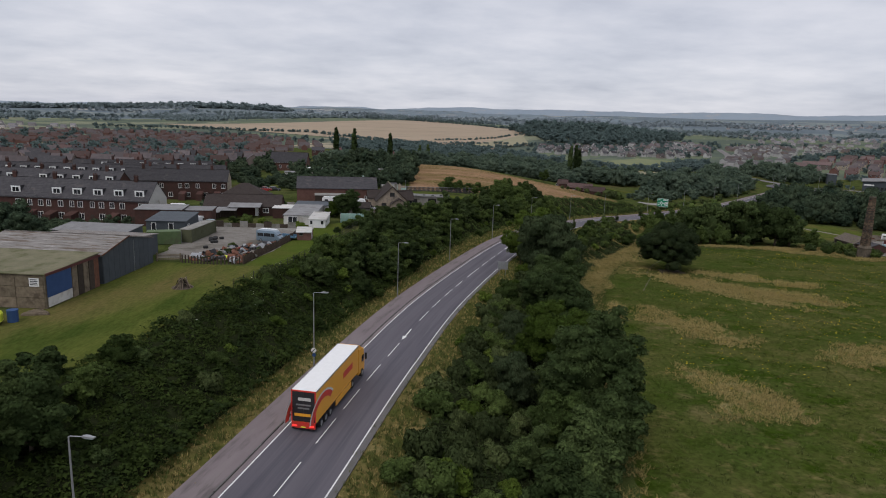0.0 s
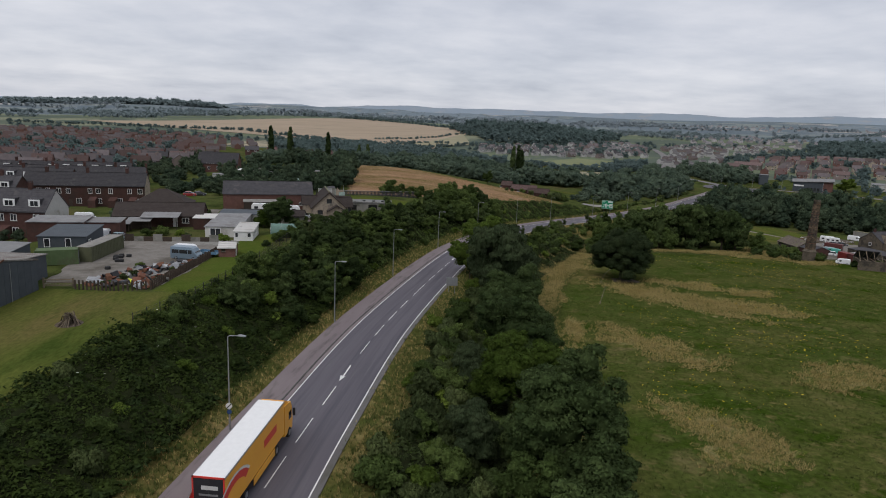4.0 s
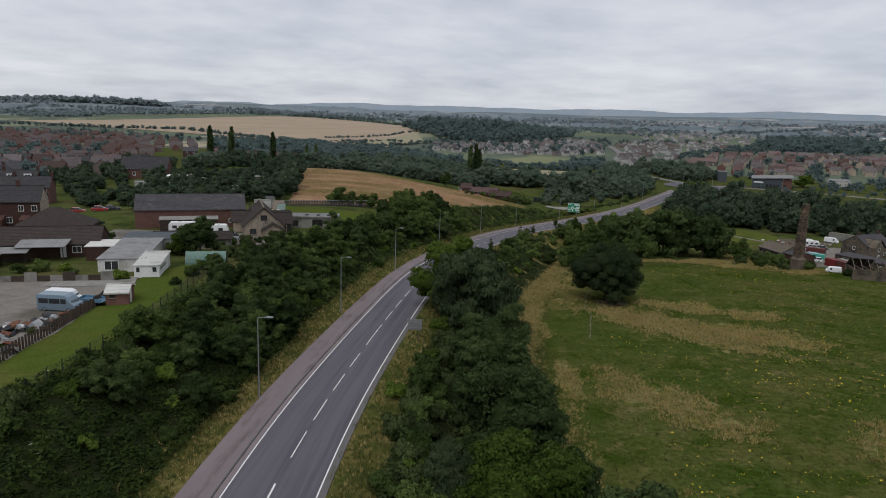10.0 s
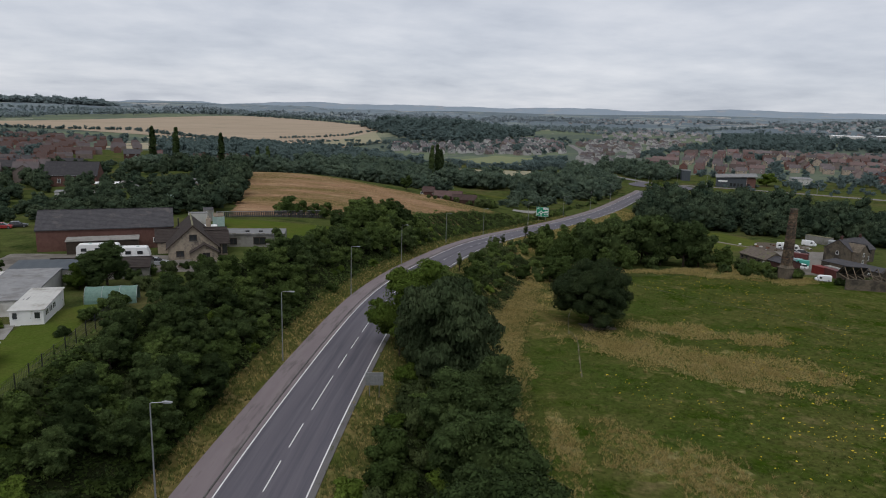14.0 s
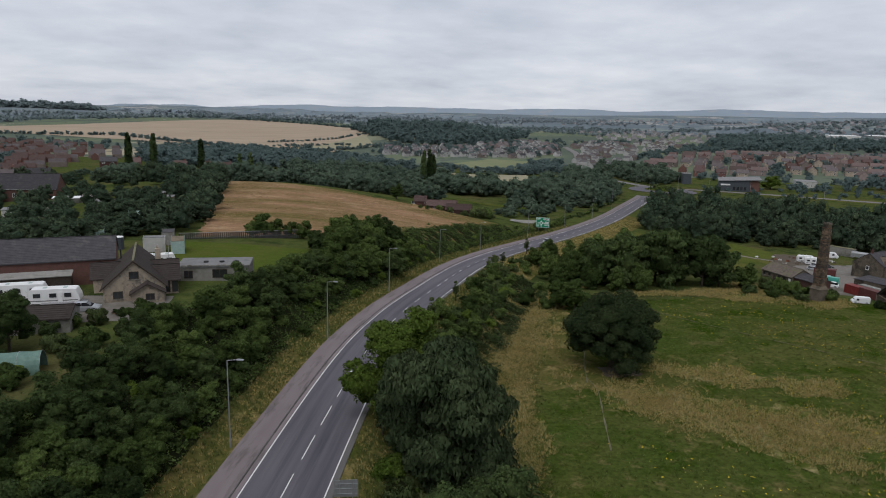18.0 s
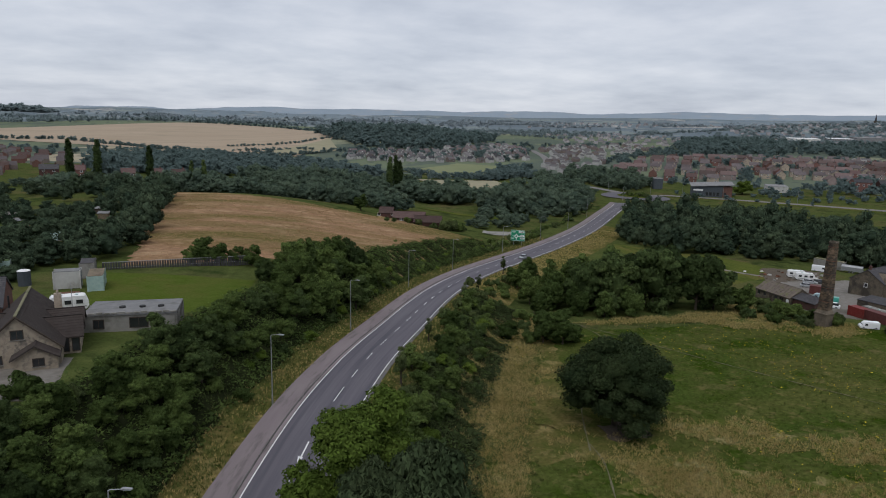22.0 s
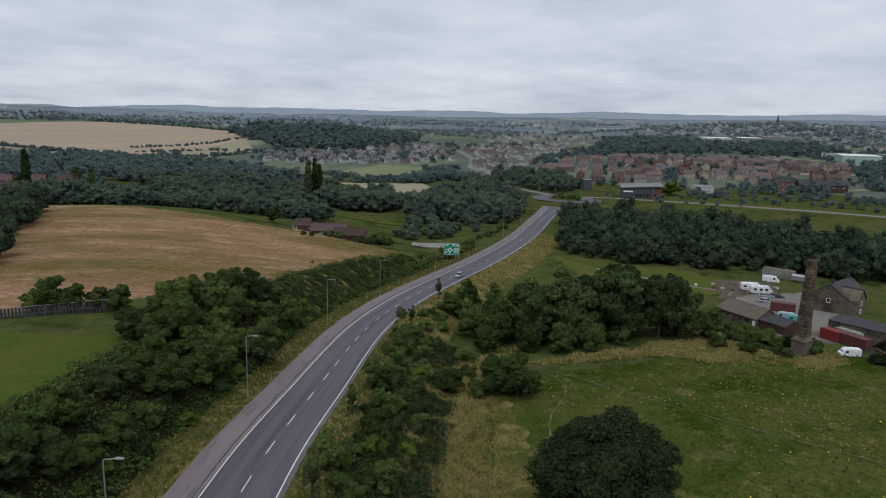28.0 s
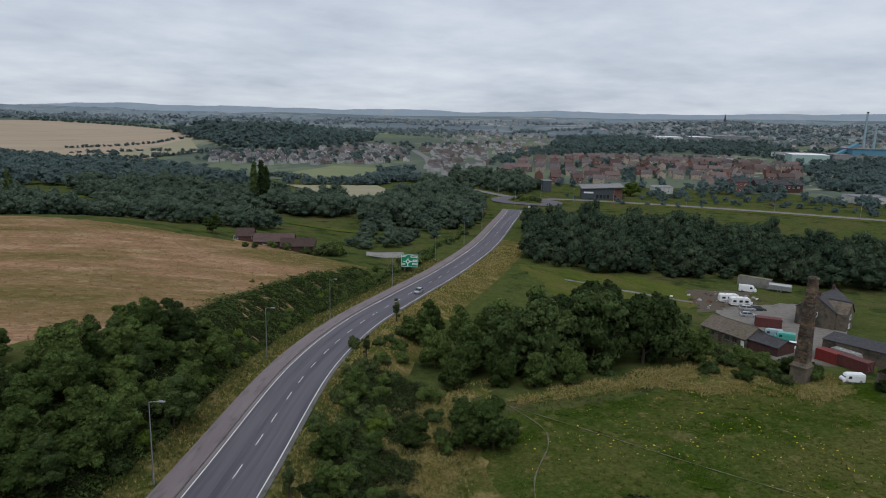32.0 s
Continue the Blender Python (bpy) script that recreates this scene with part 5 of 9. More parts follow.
def thicket(name, y0, y1, d0, d1, n, leaf, hump, material_key, label, seed):
    """Brambles: a lumpy cover of leaves on the bank over a near-black sheet."""
    rng = np.random.default_rng(seed)
    k = [i for i in range(len(CL)) if y0 <= CL[i, 1] <= y1]
    i = rng.choice(k, n)
    d = d0 + (d1 - d0) * rng.random(n)
    x, y = CL[i, 0] + CT[i, 1] * d + rng.normal(size=n) * 0.4, CL[i, 1] - CT[i, 0] * d + rng.normal(size=n) * 0.4

    def lump(px, py):
        e = np.array([noise.noise((a * 0.28, b * 0.28, 0.5)) + 0.6 * noise.noise((a * 0.8, b * 0.8, 4.5)) for a, b in zip(np.ravel(px), np.ravel(py))])
        return hump * (0.55 + 0.9 * e.reshape(np.shape(px)))

    z = h(x, y) + np.maximum(lump(x, y), 0.05) * (0.75 + 0.4 * rng.random(n))
    p = np.c_[x, y, z]
    nn = unit(rng.normal(scale=0.5, size=(n, 3)) + np.array((0, 0, 1.0)))
    grad = np.c_[lump(x + 0.4, y) - lump(x - 0.4, y), lump(x, y + 0.4) - lump(x, y - 0.4), np.zeros(n)] / 0.8
    v, sn = sprays(rng, p, nn, leaf, unit(np.array((0, 0, 1.0)) - grad + rng.normal(scale=0.25, size=(n, 3))))
    f = (np.arange(n)[:, None] * 3 + np.arange(3)).tolist()
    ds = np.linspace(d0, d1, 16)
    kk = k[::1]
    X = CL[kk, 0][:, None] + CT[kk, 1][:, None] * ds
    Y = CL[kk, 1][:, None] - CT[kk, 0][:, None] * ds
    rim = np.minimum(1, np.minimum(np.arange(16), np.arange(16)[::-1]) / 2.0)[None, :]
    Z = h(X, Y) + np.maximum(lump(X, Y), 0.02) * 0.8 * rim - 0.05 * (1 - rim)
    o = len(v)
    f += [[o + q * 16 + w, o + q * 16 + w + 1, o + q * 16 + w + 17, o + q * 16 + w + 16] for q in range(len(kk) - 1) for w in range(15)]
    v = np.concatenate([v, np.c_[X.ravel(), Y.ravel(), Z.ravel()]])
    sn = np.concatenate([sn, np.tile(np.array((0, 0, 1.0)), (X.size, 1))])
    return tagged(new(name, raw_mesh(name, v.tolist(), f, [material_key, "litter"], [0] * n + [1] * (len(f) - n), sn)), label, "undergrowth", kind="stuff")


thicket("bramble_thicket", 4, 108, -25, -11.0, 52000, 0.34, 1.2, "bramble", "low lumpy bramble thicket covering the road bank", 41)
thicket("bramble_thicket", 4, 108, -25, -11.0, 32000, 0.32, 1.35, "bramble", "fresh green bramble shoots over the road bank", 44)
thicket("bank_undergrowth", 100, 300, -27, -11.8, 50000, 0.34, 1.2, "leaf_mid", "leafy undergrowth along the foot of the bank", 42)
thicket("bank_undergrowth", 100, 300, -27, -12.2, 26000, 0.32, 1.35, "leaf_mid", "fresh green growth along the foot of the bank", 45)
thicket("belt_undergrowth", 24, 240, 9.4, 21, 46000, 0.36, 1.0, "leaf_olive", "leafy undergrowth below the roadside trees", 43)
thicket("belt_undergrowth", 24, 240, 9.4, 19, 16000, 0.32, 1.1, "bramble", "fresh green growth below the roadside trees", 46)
flowers("bramble_blossom", [(-26, 55, 2.2, 9, -8), (-24, 74, 2, 8, -8), (-22, 66, 2, 6, 0)], 0.35, 0.08, "white_flower", "pale blossom heads in the bramble thicket", 33, 1.0)

# ---- buildings ----
def ring_mesh(w, ht, t, depth, material_key):
    """A window or door frame: four bars round an opening, with its outer face at y = -depth."""
    mb = Mesher()
    mb.box(-w / 2, -w / 2 + t, -depth, 0, -ht / 2, ht / 2).box(w / 2 - t, w / 2, -depth, 0, -ht / 2, ht / 2)
    mb.box(-w / 2 + t, w / 2 - t, -depth, 0, ht / 2 - t, ht / 2).box(-w / 2 + t, w / 2 - t, -depth, 0, -ht / 2, -ht / 2 + t)
    if w > 1.1:
        mb.box(-t * 0.4, t * 0.4, -depth * 0.9, 0, -ht / 2 + t, ht / 2 - t)
    return mb.mesh("window_frame", material_key)


SHARED = {}


def window(parent, m, w=1.1, ht=1.2, frame_key="white_paint", sill=True, name="window"):
    key = (round(w, 2), round(ht, 2), frame_key)
    if key not in SHARED:
        SHARED[key] = (ring_mesh(w, ht, 0.09, 0.09, frame_key), Mesher().box(-w / 2 + 0.05, w / 2 - 0.05, -0.035, -0.02, -ht / 2 + 0.05, ht / 2 - 0.05).mesh("pane", "glass_dark"),
                       Mesher().box(-w / 2 - 0.08, w / 2 + 0.08, -0.16, 0, -ht / 2 - 0.09, -ht / 2).mesh("sill", "concrete"))
    fr, pa, si = SHARED[key]
    win = part(name, fr, None, parent)
    win.matrix_basis = m
    part("pane", pa, None, win)
    if sill:
        part("sill", si, None, win)
    return win


def door(parent, m, w=0.95, ht=2.05, key="white_paint"):
    k = ("door", round(w, 2), round(ht, 2), key)
    if k not in SHARED:
        SHARED[k] = (Mesher().box(-w / 2, w / 2, -0.07, 0, 0, ht).box(-w / 2 + 0.12, w / 2 - 0.12, -0.085, -0.07, 0.15, 0.85).box(-w / 2 + 0.12, w / 2 - 0.12, -0.085, -0.07, 1.1, ht - 0.15).mesh("door", key),
                     Mesher().box(w / 2 - 0.16, w / 2 - 0.11, -0.12, -0.085, 0.95, 1.1).mesh("handle", "galvanised"))
    d = part("door", SHARED[k][0], None, parent)
    d.matrix_basis = m
    part("handle", SHARED[k][1], None, d)
    return d


def face_pose(face, u, z, L, W):
    """Pose of a window on a face of a block: u metres right of the face's middle, z its centre's height."""
    if face == "f":
        return pose(u, -W / 2, z)
    if face == "b":
        return pose(-u, W / 2, z, 0, 0, 180)
    if face == "r":
        return pose(L / 2, u, z, 0, 0, 90)
    return pose(-L / 2, -u, z, 0, 0, -90)


def gable_walls(L, W, eave, ridge, base=-0.6):
    mb = Mesher()
    a, b = L / 2, W / 2
    ends = [[(x, -b, base), (x, b, base), (x, b, eave), (x, 0, ridge), (x, -b, eave)] for x in (-a, a)]
    return mb.hull(ends)


def gable_roof(L, W, eave, ridge, over=0.3, thick=0.14, course=0.4):
    """One stepped skin over both slopes along x: each course of tiles laps the one below."""
    b, dz, a = W / 2 + over, (ridge - eave) / (W / 2), L / 2 + over * 0.6
    n = max(3, int(math.hypot(W / 2, ridge - eave) / course))
    side = []
    for k in range(n):
        y0, y1 = b * (1 - k / n), b * (1 - (k + 1) / n)
        side += [(y0, ridge - dz * y0 + 0.07), (y1, ridge - dz * y1 + 0.03)]
    prof = [(-y, z) for y, z in side] + [(-0.12, ridge + 0.10), (0.12, ridge + 0.10)] + side[::-1]
    under = [(b, ridge - dz * b - thick), (0, ridge - thick), (-b, ridge - dz * b - thick)]
    ring = prof + under
    m = len(ring)
    mb = Mesher()
    mb.v = [(x, y, z) for x in (-a, a) for y, z in ring]
    mb.f = [(i, m + i, m + (i + 1) % m, (i + 1) % m) for i in range(m)]
    mid = len(prof) // 2
    mb.f += [tuple(range(m - 1, -1, -1)), tuple(range(m, 2 * m))]
    mb.s = [0] * len(mb.f)
    return mb


def chimney_stack(parent, x, y, z0, z1, key="brick_dark", pots=2):
    c = part("chimney", Mesher().box(x - 0.42, x + 0.42, y - 0.3, y + 0.3, z0, z1).box(x - 0.48, x + 0.48, y - 0.36, y + 0.36, z1, z1 + 0.14), key, parent)
    for k in range(pots):
        px = x + (k - (pots - 1) / 2) * 0.42
        part("chimney_pot", Mesher().tube([(px, y, z1 + 0.14), (px, y, z1 + 0.6)], [0.13, 0.11], 7), "red_tile", c)


def house(name, m, L, W, eave, ridge, wall, roof, label, windows=(), doors=(), stacks=(), category="house", group="", gutter="white_paint", frame_key="white_paint", course=0.4):
    t = thing(name, m, label, category, group)
    part("wall", gable_walls(L, W, eave, ridge), wall, t)
    part("roof", gable_roof(L, W, eave, ridge, course=course), roof, t)
    if gutter:
        for s in (-1, 1):
            part("gutter", Mesher().box(-L / 2, L / 2, s * (W / 2 + 0.18) - 0.06, s * (W / 2 + 0.18) + 0.06, eave - 0.22, eave - 0.10), gutter, t)
    for face, u, z, w, ht in windows:
        window(t, face_pose(face, u, z, L, W), w, ht, frame_key)
    for face, u, w, key in doors:
        door(t, face_pose(face, u, 0, L, W), w, 2.05, key)
    for x, y, z0, z1 in stacks:
        chimney_stack(t, x, y, z0, z1)
    return t


def ribbed_roof(L, W, z0, z1, pitch=0.35, amp=0.03, over=0.2):
    """Single sloping roof of ribbed sheets, low at the front."""
    n = int((L + 2 * over) / pitch * 2)
    mb = Mesher()
    for k in range(n + 1):
        x = -L / 2 - over + (L + 2 * over) * k / n
        e = amp if k % 2 else 0
        mb.v += [(x, -W / 2 - over, z0 + e), (x, W / 2 + over, z1 + e), (x, -W / 2 - over, z0 - 0.1), (x, W / 2 + over, z1 - 0.1)]
    for k in range(n):
        a, b = 4 * k, 4 * k + 4
        mb.f += [(a, b, b + 1, a + 1), (a + 2, b + 2, b, a), (a + 1, b + 1, b + 3, a + 3), (a + 2, a + 3, b + 3, b + 2)]
    mb.f += [(0, 1, 3, 2), (4 * n + 2, 4 * n + 3, 4 * n + 1, 4 * n)]
    mb.s = [0] * len(mb.f)
    return mb


def shed(name, m, L, W, z0, z1, wall, roof, label, windows=(), doors=(), category="shed", posts=None, frame_key="white_paint", pitch=0.35):
    t = thing(name, m, label, category)
    a, b = L / 2, W / 2
    part("wall", Mesher().hull([[(x, -b, -0.5), (x, b, -0.5), (x, b, z1 - 0.1), (x, -b, z0 - 0.1)] for x in (-a, a)]), wall, t)
    part("roof", ribbed_roof(L, W, z0, z1, pitch), roof, t)
    for face, u, z, w, ht in windows:
        window(t, face_pose(face, u, z, L, W), w, ht, frame_key, False)
    for face, u, w, key in doors:
        door(t, face_pose(face, u, 0, L, W), w, 2.05, key)
    return t


def at(x, y, rz=0.0, dz=0.0):
    return pose(x, y, hh(x, y) + dz, 0, 0, rz)


def container(m, L, W, H, key, label, roof_key=None, name="container"):
    t = thing(name, m, label, "container")
    n = int(L / 0.28)
    rows = []
    for k in range(n + 1):
        for d in (0.04 * (k % 2), 0.04 * ((k + 1) % 2)):
            x, y = -L / 2 + L * k / n, W / 2 - d
            rows.append([(x, -y, 0.1), (x, y, 0.1), (x, y, H - 0.1), (x, -y, H - 0.1)])
    mb = Mesher().hull(rows[1:-1])
    part("body", mb, key, t)
    part("roof", Mesher().box(-L / 2, L / 2, -W / 2, W / 2, H - 0.1, H, bevel=0.02), roof_key or key, t)
    for x in (-1, 1):
        for y in (-1, 1):
            part("corner_post", Mesher().box(x * L / 2 - 0.09, x * L / 2 + 0.09, y * W / 2 - 0.09, y * W / 2 + 0.09, 0, H + 0.01), key, t)
    d = part("door", Mesher().box(L / 2, L / 2 + 0.05, -W / 2 + 0.1, -0.01, 0.15, H - 0.15).box(L / 2, L / 2 + 0.05, 0.01, W / 2 - 0.1, 0.15, H - 0.15), key, t)
    for y in (-0.7, -0.3, 0.3, 0.7):
        part("lock_bar", Mesher().tube([(L / 2 + 0.08, y, 0.2), (L / 2 + 0.08, y, H - 0.2)], [0.02, 0.02], 5), "galvanised", d)
    return t


# the works beside the mown strip
def works():
    t = thing("block_store", at(-54.6, 60.2, -2), "old timber store with mossy roof and blue end panel", "store")
    part("wall", Mesher().hull([[(x, -6, -0.5), (x, 6, -0.5), (x, 6, 4.9), (x, -6, 4.5)] for x in (-7.6, 7.6)]), "weathered_wood", t)
    part("roof", ribbed_roof(15.2, 12, 4.65, 5.05, 1.1, 0.02), "mossy_roof", t)
    for k in range(4):
        for j in range(3):
            part("plank_panel", Mesher().box(-7.5 + 3.75 * k, -3.85 + 3.75 * k, -6.06, -6.0, 0.1 + 1.45 * j, 1.45 + 1.45 * j), "weathered_wood", t)
    part("blue_panel", Mesher().box(7.6, 7.68, -5.7, -0.6, 1.5, 4.3), "blue_sheet", t, "faded blue painted sheet")
    part("white_panel", Mesher().box(7.6, 7.69, -5.6, -0.6, 0.2, 1.45), "render_white", t, "scuffed white board")
    for k, (y0, key) in enumerate(((-0.4, "weathered_wood"), (0.9, "dark_wood"), (2.2, "weathered_wood"), (3.5, "dark_wood"), (4.7, "rusty"))):
        part("end_panel", Mesher().box(7.6, 7.66 + 0.01 * (k % 2), y0, y0 + 1.2, 0.0, 4.4), key, t)
    part("fascia", Mesher().box(7.72, 7.82, -6.1, 6.1, 4.4, 4.75), "maroon_paint", t)
    part("notice", Mesher().box(5.6, 6.9, -6.12, -6.07, 3.0, 4.1), "white_paint", t, "white notice board with dark bars")
    for k in range(4):
        part("notice_line", Mesher().box(5.75, 6.75 - 0.1 * (k % 2), -6.14, -6.12, 3.2 + 0.22 * k, 3.3 + 0.22 * k), "black_paint", t)
    t = thing("long_shed", at(-56.5, 74.8, -2), "long grey steel-clad shed with a weathered asbestos roof", "shed")
    part("wall", gable_walls(20, 15, 4.5, 6.0), "steel_blue", t)
    part("roof", gable_roof(20, 15, 4.5, 6.0, 0.25, course=0.9), "asbestos", t)
    for k in range(10):
        part("wall_sheet", Mesher().box(10.0, 10.05, -7.4 + 1.48 * k, -5.96 + 1.48 * k, 0.05, 4.4 + min(k, 9 - k) * 0.28), "steel_blue", t)
    part("bargeboard", Mesher().hull([[(10.2, -7.8, 4.35), (10.2, 0, 5.95), (10.2, 0, 6.15), (10.2, -7.8, 4.55)], [(10.28, -7.8, 4.35), (10.28, 0, 5.95), (10.28, 0, 6.15), (10.28, -7.8, 4.55)]]), "rusty", t)
    part("downpipe", Mesher().tube([(10.12, 1.2, 0), (10.12, 1.2, 5.2)], [0.06, 0.06], 6), "galvanised", t)
    shed("lean_to_shed", at(-57.5, 86.5, -2), 17, 7, 4.2, 3.6, "steel_blue", "asbestos", "low grey shed with a patched asbestos roof")
    shed("lean_to_shed", at(-62, 94, -2), 14, 6, 3.4, 3.9, "steel_blue", "grey_felt", "low grey shed with white rooflights")
    shed("metal_workshop", at(-55.5, 112.0, 6), 8.0, 9.5, 3.0, 3.6, "steel_blue", "steel_blue", "blue-grey metal workshop with a shallow roof", [("f", -2.5, 1.8, 1.0, 1.6), ("f", 1.0, 1.8, 1.0, 1.6), ("r", -3, 1.6, 1.2, 1.2)])
    shed("brick_store", at(-62.0, 121.5, 8), 10, 6.5, 3.7, 4.0, "brick_dark", "grey_felt", "flat-roofed dark brick store with pale roof edges", [("f", 0.8, 2.2, 1.2, 1.0), ("f", 3.6, 2.2, 0.6, 1.0)], [("f", 2.2, 0.95, "white_paint")])
    shed("felt_shed", at(-55.0, 123.5, 8), 8, 4.5, 3.4, 3.7, "brick_dark", "grey_felt", "low store with a pale flat roof")
    container(at(-51.5, 98.3, 20), 6.1, 2.5, 2.6, "green_paint", "light green shipping container with rubbish on its roof")
    container(at(-47.8, 106, 88), 12.2, 2.5, 2.7, "olive_paint", "long olive green container with a pale roof", "concrete")
    # barred gate and the yard's fence
    g = thing("field_gate", at(-44.2, 83.4, 4), "weathered wooden field gate, closed", "gate")
    for x in (-2, 2):
        part("post", Mesher().box(x - 0.1, x + 0.1, -0.1, 0.1, -0.3, 1.5), "weathered_wood", g)
    for k in range(5):
        part("rail", Mesher().box(-1.9, 1.9, -0.04, 0.04, 0.25 + 0.24 * k, 0.36 + 0.24 * k), "weathered_wood", g)
    f = thing("yard_fence", at(-41, 82.4, 0), "rickety dark wooden yard fence", "fence")
    o = f.matrix_basis.translation
    pts = [(-41.5, 82.6), (-36, 82.2), (-31.2, 83.2), (-29.6, 95), (-28.2, 112)]
    for (x0, y0), (x1, y1) in zip(pts, pts[1:]):
        n = int(math.hypot(x1 - x0, y1 - y0) / 0.55)
        for k in range(n):
            x, y = x0 + (x1 - x0) * k / n, y0 + (y1 - y0) * k / n
            z = hh(x, y) - o.z
            top = 1.25 + 0.35 * RNG.random()
            part("picket", Mesher().box(x - o.x - 0.12, x - o.x + 0.12, y - o.y - 0.03, y - o.y + 0.03, z - 0.2, z + top), "dark_wood", f)
    mesh_fence()
    # heap for a bonfire
    t = thing("bonfire_heap", at(-35, 66.8), "heap of grey broken timber stacked on the grass", "wood heap")
    part("ash_bed", Mesher().tube([(0, 0, -0.2), (0, 0, 0.12)], [1.9, 1.5], 14), "dirt", t)
    for k in range(46):
        a, r = RNG.random() * 6.28, 0.5 + 1.2 * RNG.random()
        p0, p1 = Vector((r * math.cos(a), r * math.sin(a), 0.05)), Vector((0.35 * RNG.normal(), 0.35 * RNG.normal(), 1.0 + 0.5 * RNG.random()))
        part("timber", Mesher().tube([p0, p1], [0.07, 0.05], 4), "weathered_wood" if k % 3 else "dark_wood", t)


def mesh_fence():
    f = thing("mesh_fence", at(-22.5, 79), "dark green welded mesh fence at the lawn's edge", "fence")
    o = f.matrix_basis.translation
    pts = [(-27.2, 66), (-23.6, 79), (-20.4, 96), (-18.8, 112), (-17.6, 126)]
    n = 0
    for (x0, y0), (x1, y1) in zip(pts, pts[1:]):
        m = max(2, int(math.hypot(x1 - x0, y1 - y0) / 2.4))
        for k in range(m):
            x, y, xe, ye = x0 + (x1 - x0) * k / m - o.x, y0 + (y1 - y0) * k / m - o.y, x0 + (x1 - x0) * (k + 1) / m - o.x, y0 + (y1 - y0) * (k + 1) / m - o.y
            z, ze = hh(x + o.x, y + o.y) - o.z, hh(xe + o.x, ye + o.y) - o.z
            part("post", Mesher().tube([(x, y, z - 0.3), (x, y, z + 1.9)], [0.045, 0.045], 5), "black_paint", f)
            p = Mesher()
            for j in range(9):
                u = (j + 0.5) / 9
                p.tube([(x + (xe - x) * u, y + (ye - y) * u, z + (ze - z) * u + 0.05), (x + (xe - x) * u, y + (ye - y) * u, z + (ze - z) * u + 1.75)], [0.012, 0.012], 3, cap=False)
            for q in (0.1, 0.65, 1.2, 1.72):
                p.tube([(x, y, z + q), (xe, ye, ze + q)], [0.014, 0.014], 3, cap=False)
            part("mesh_panel", p, "black_paint", f)
            n += 1


works()


# the bungalows behind the lawn
def bungalows():
    house("long_bungalow", at(-49.5, 142.5, 9), 19, 9.5, 2.6, 5.0, "brick_dark", "brown_tile", "long dark brick bungalow with a brown tiled roof", [("f", -5.2, 1.5, 2.2, 1.2), ("f", 5.8, 1.5, 1.5, 1.2)], [("f", 3.6, 0.95, "white_paint")])
    t = thing("hipped_house", at(-55, 160, 9), "low house with a brown pyramid roof", "house")
    part("wall", Mesher().box(-7, 7, -5, 5, -0.5, 2.7), "brick_dark", t)
    mb = Mesher()
    mb.add([(-7.4, -5.4, 2.7), (7.4, -5.4, 2.7), (7.4, 5.4, 2.7), (-7.4, 5.4, 2.7), (-1, 0, 6.4), (1, 0, 6.4)], [(0, 1, 5, 4), (1, 2, 5), (2, 3, 4, 5), (3, 0, 4), (3, 2, 1, 0)])
    part("roof", mb, "brown_tile", t)
    # open-fronted timber shelters before the bungalow
    for x, y, L, W, a, b in ((-47.5, 136, 7.5, 4.5, 2.8, 3.3), (-51, 132.8, 4.5, 3, 2.2, 2.6), (-54, 130, 4.2, 3.2, 2.0, 2.3)):
        t = thing("garden_shelter", at(x, y, 9), "open timber garden shelter with a grey felt roof", "shelter")
        part("roof", ribbed_roof(L, W, a, b, 0.8, 0.02), "grey_felt", t)
        for sx in (-1, 1):
            for sy in (-1, 1):
                part("post", Mesher().box(sx * L * 0.46 - 0.06, sx * L * 0.46 + 0.06, sy * W * 0.44 - 0.06, sy * W * 0.44 + 0.06, -0.2, (a if sy < 0 else b) - 0.05), "dark_wood", t)
        part("back_wall", Mesher().box(-L * 0.45, L * 0.45, W * 0.46, W * 0.5, 0, b - 0.1), "dark_wood", t)
    shed("link_roof", at(-38.4, 138.4, 6), 4.4, 6, 2.7, 2.8, "brick_dark", "render_white", "flat pale-roofed link between the two bungalows")
    shed("white_bungalow", at(-32.3, 135.0, 4), 7.2, 16.6, 2.35, 2.75, "render_white", "grey_felt", "white rendered flat-roofed bungalow with grey felt", [("f", -1.5, 1.2, 2.2, 1.6), ("l", 2, 1.4, 1.2, 1.2)], pitch=1.6)
    shed("back_extension", at(-32.6, 146.5, 4), 8.6, 6.0, 2.7, 3.0, "render_white", "steel_blue", "flat extension roofed in dark felt behind the bungalow", pitch=1.6)
    shed("sun_porch", at(-26.9, 127.3, 4), 3.8, 9.4, 2.1, 2.5, "white_paint", "render_white", "white framed sun porch with a ribbed pale roof", [("f", -1.3, 1.35, 0.7, 1.0), ("f", 1.2, 1.35, 0.8, 1.0), ("r", -3.4, 1.4, 1.4, 0.9), ("r", -1.8, 1.4, 1.4, 0.9), ("r", -0.2, 1.4, 1.4, 0.9)],
         [("f", 0.1, 0.95, "white_paint"), ("r", 3.2, 0.9, "white_paint")], "porch", pitch=0.5)
    patch("terrace_paving", [(-40, 116.5), (-27, 117), (-28, 123), (-40, 123)], "concrete", "grey concrete terrace before the white bungalow", 0.12, 10, 6, 0.0, "terrace")
    t = house("garden_shed", at(-26.2, 108.6, 6), 2.9, 4.0, 1.9, 2.55, "brick_red", "render_white", "small red brick garden shed with a white roof", [("f", -0.6, 1.35, 0.7, 0.5)], [("r", -0.6, 0.85, "white_paint")], category="shed", gutter=None, frame_key="dark_wood", course=1.2)
    t = thing("polytunnel", at(-19.4, 133.4, 4), "small garden tunnel under faded green netting", "polytunnel")
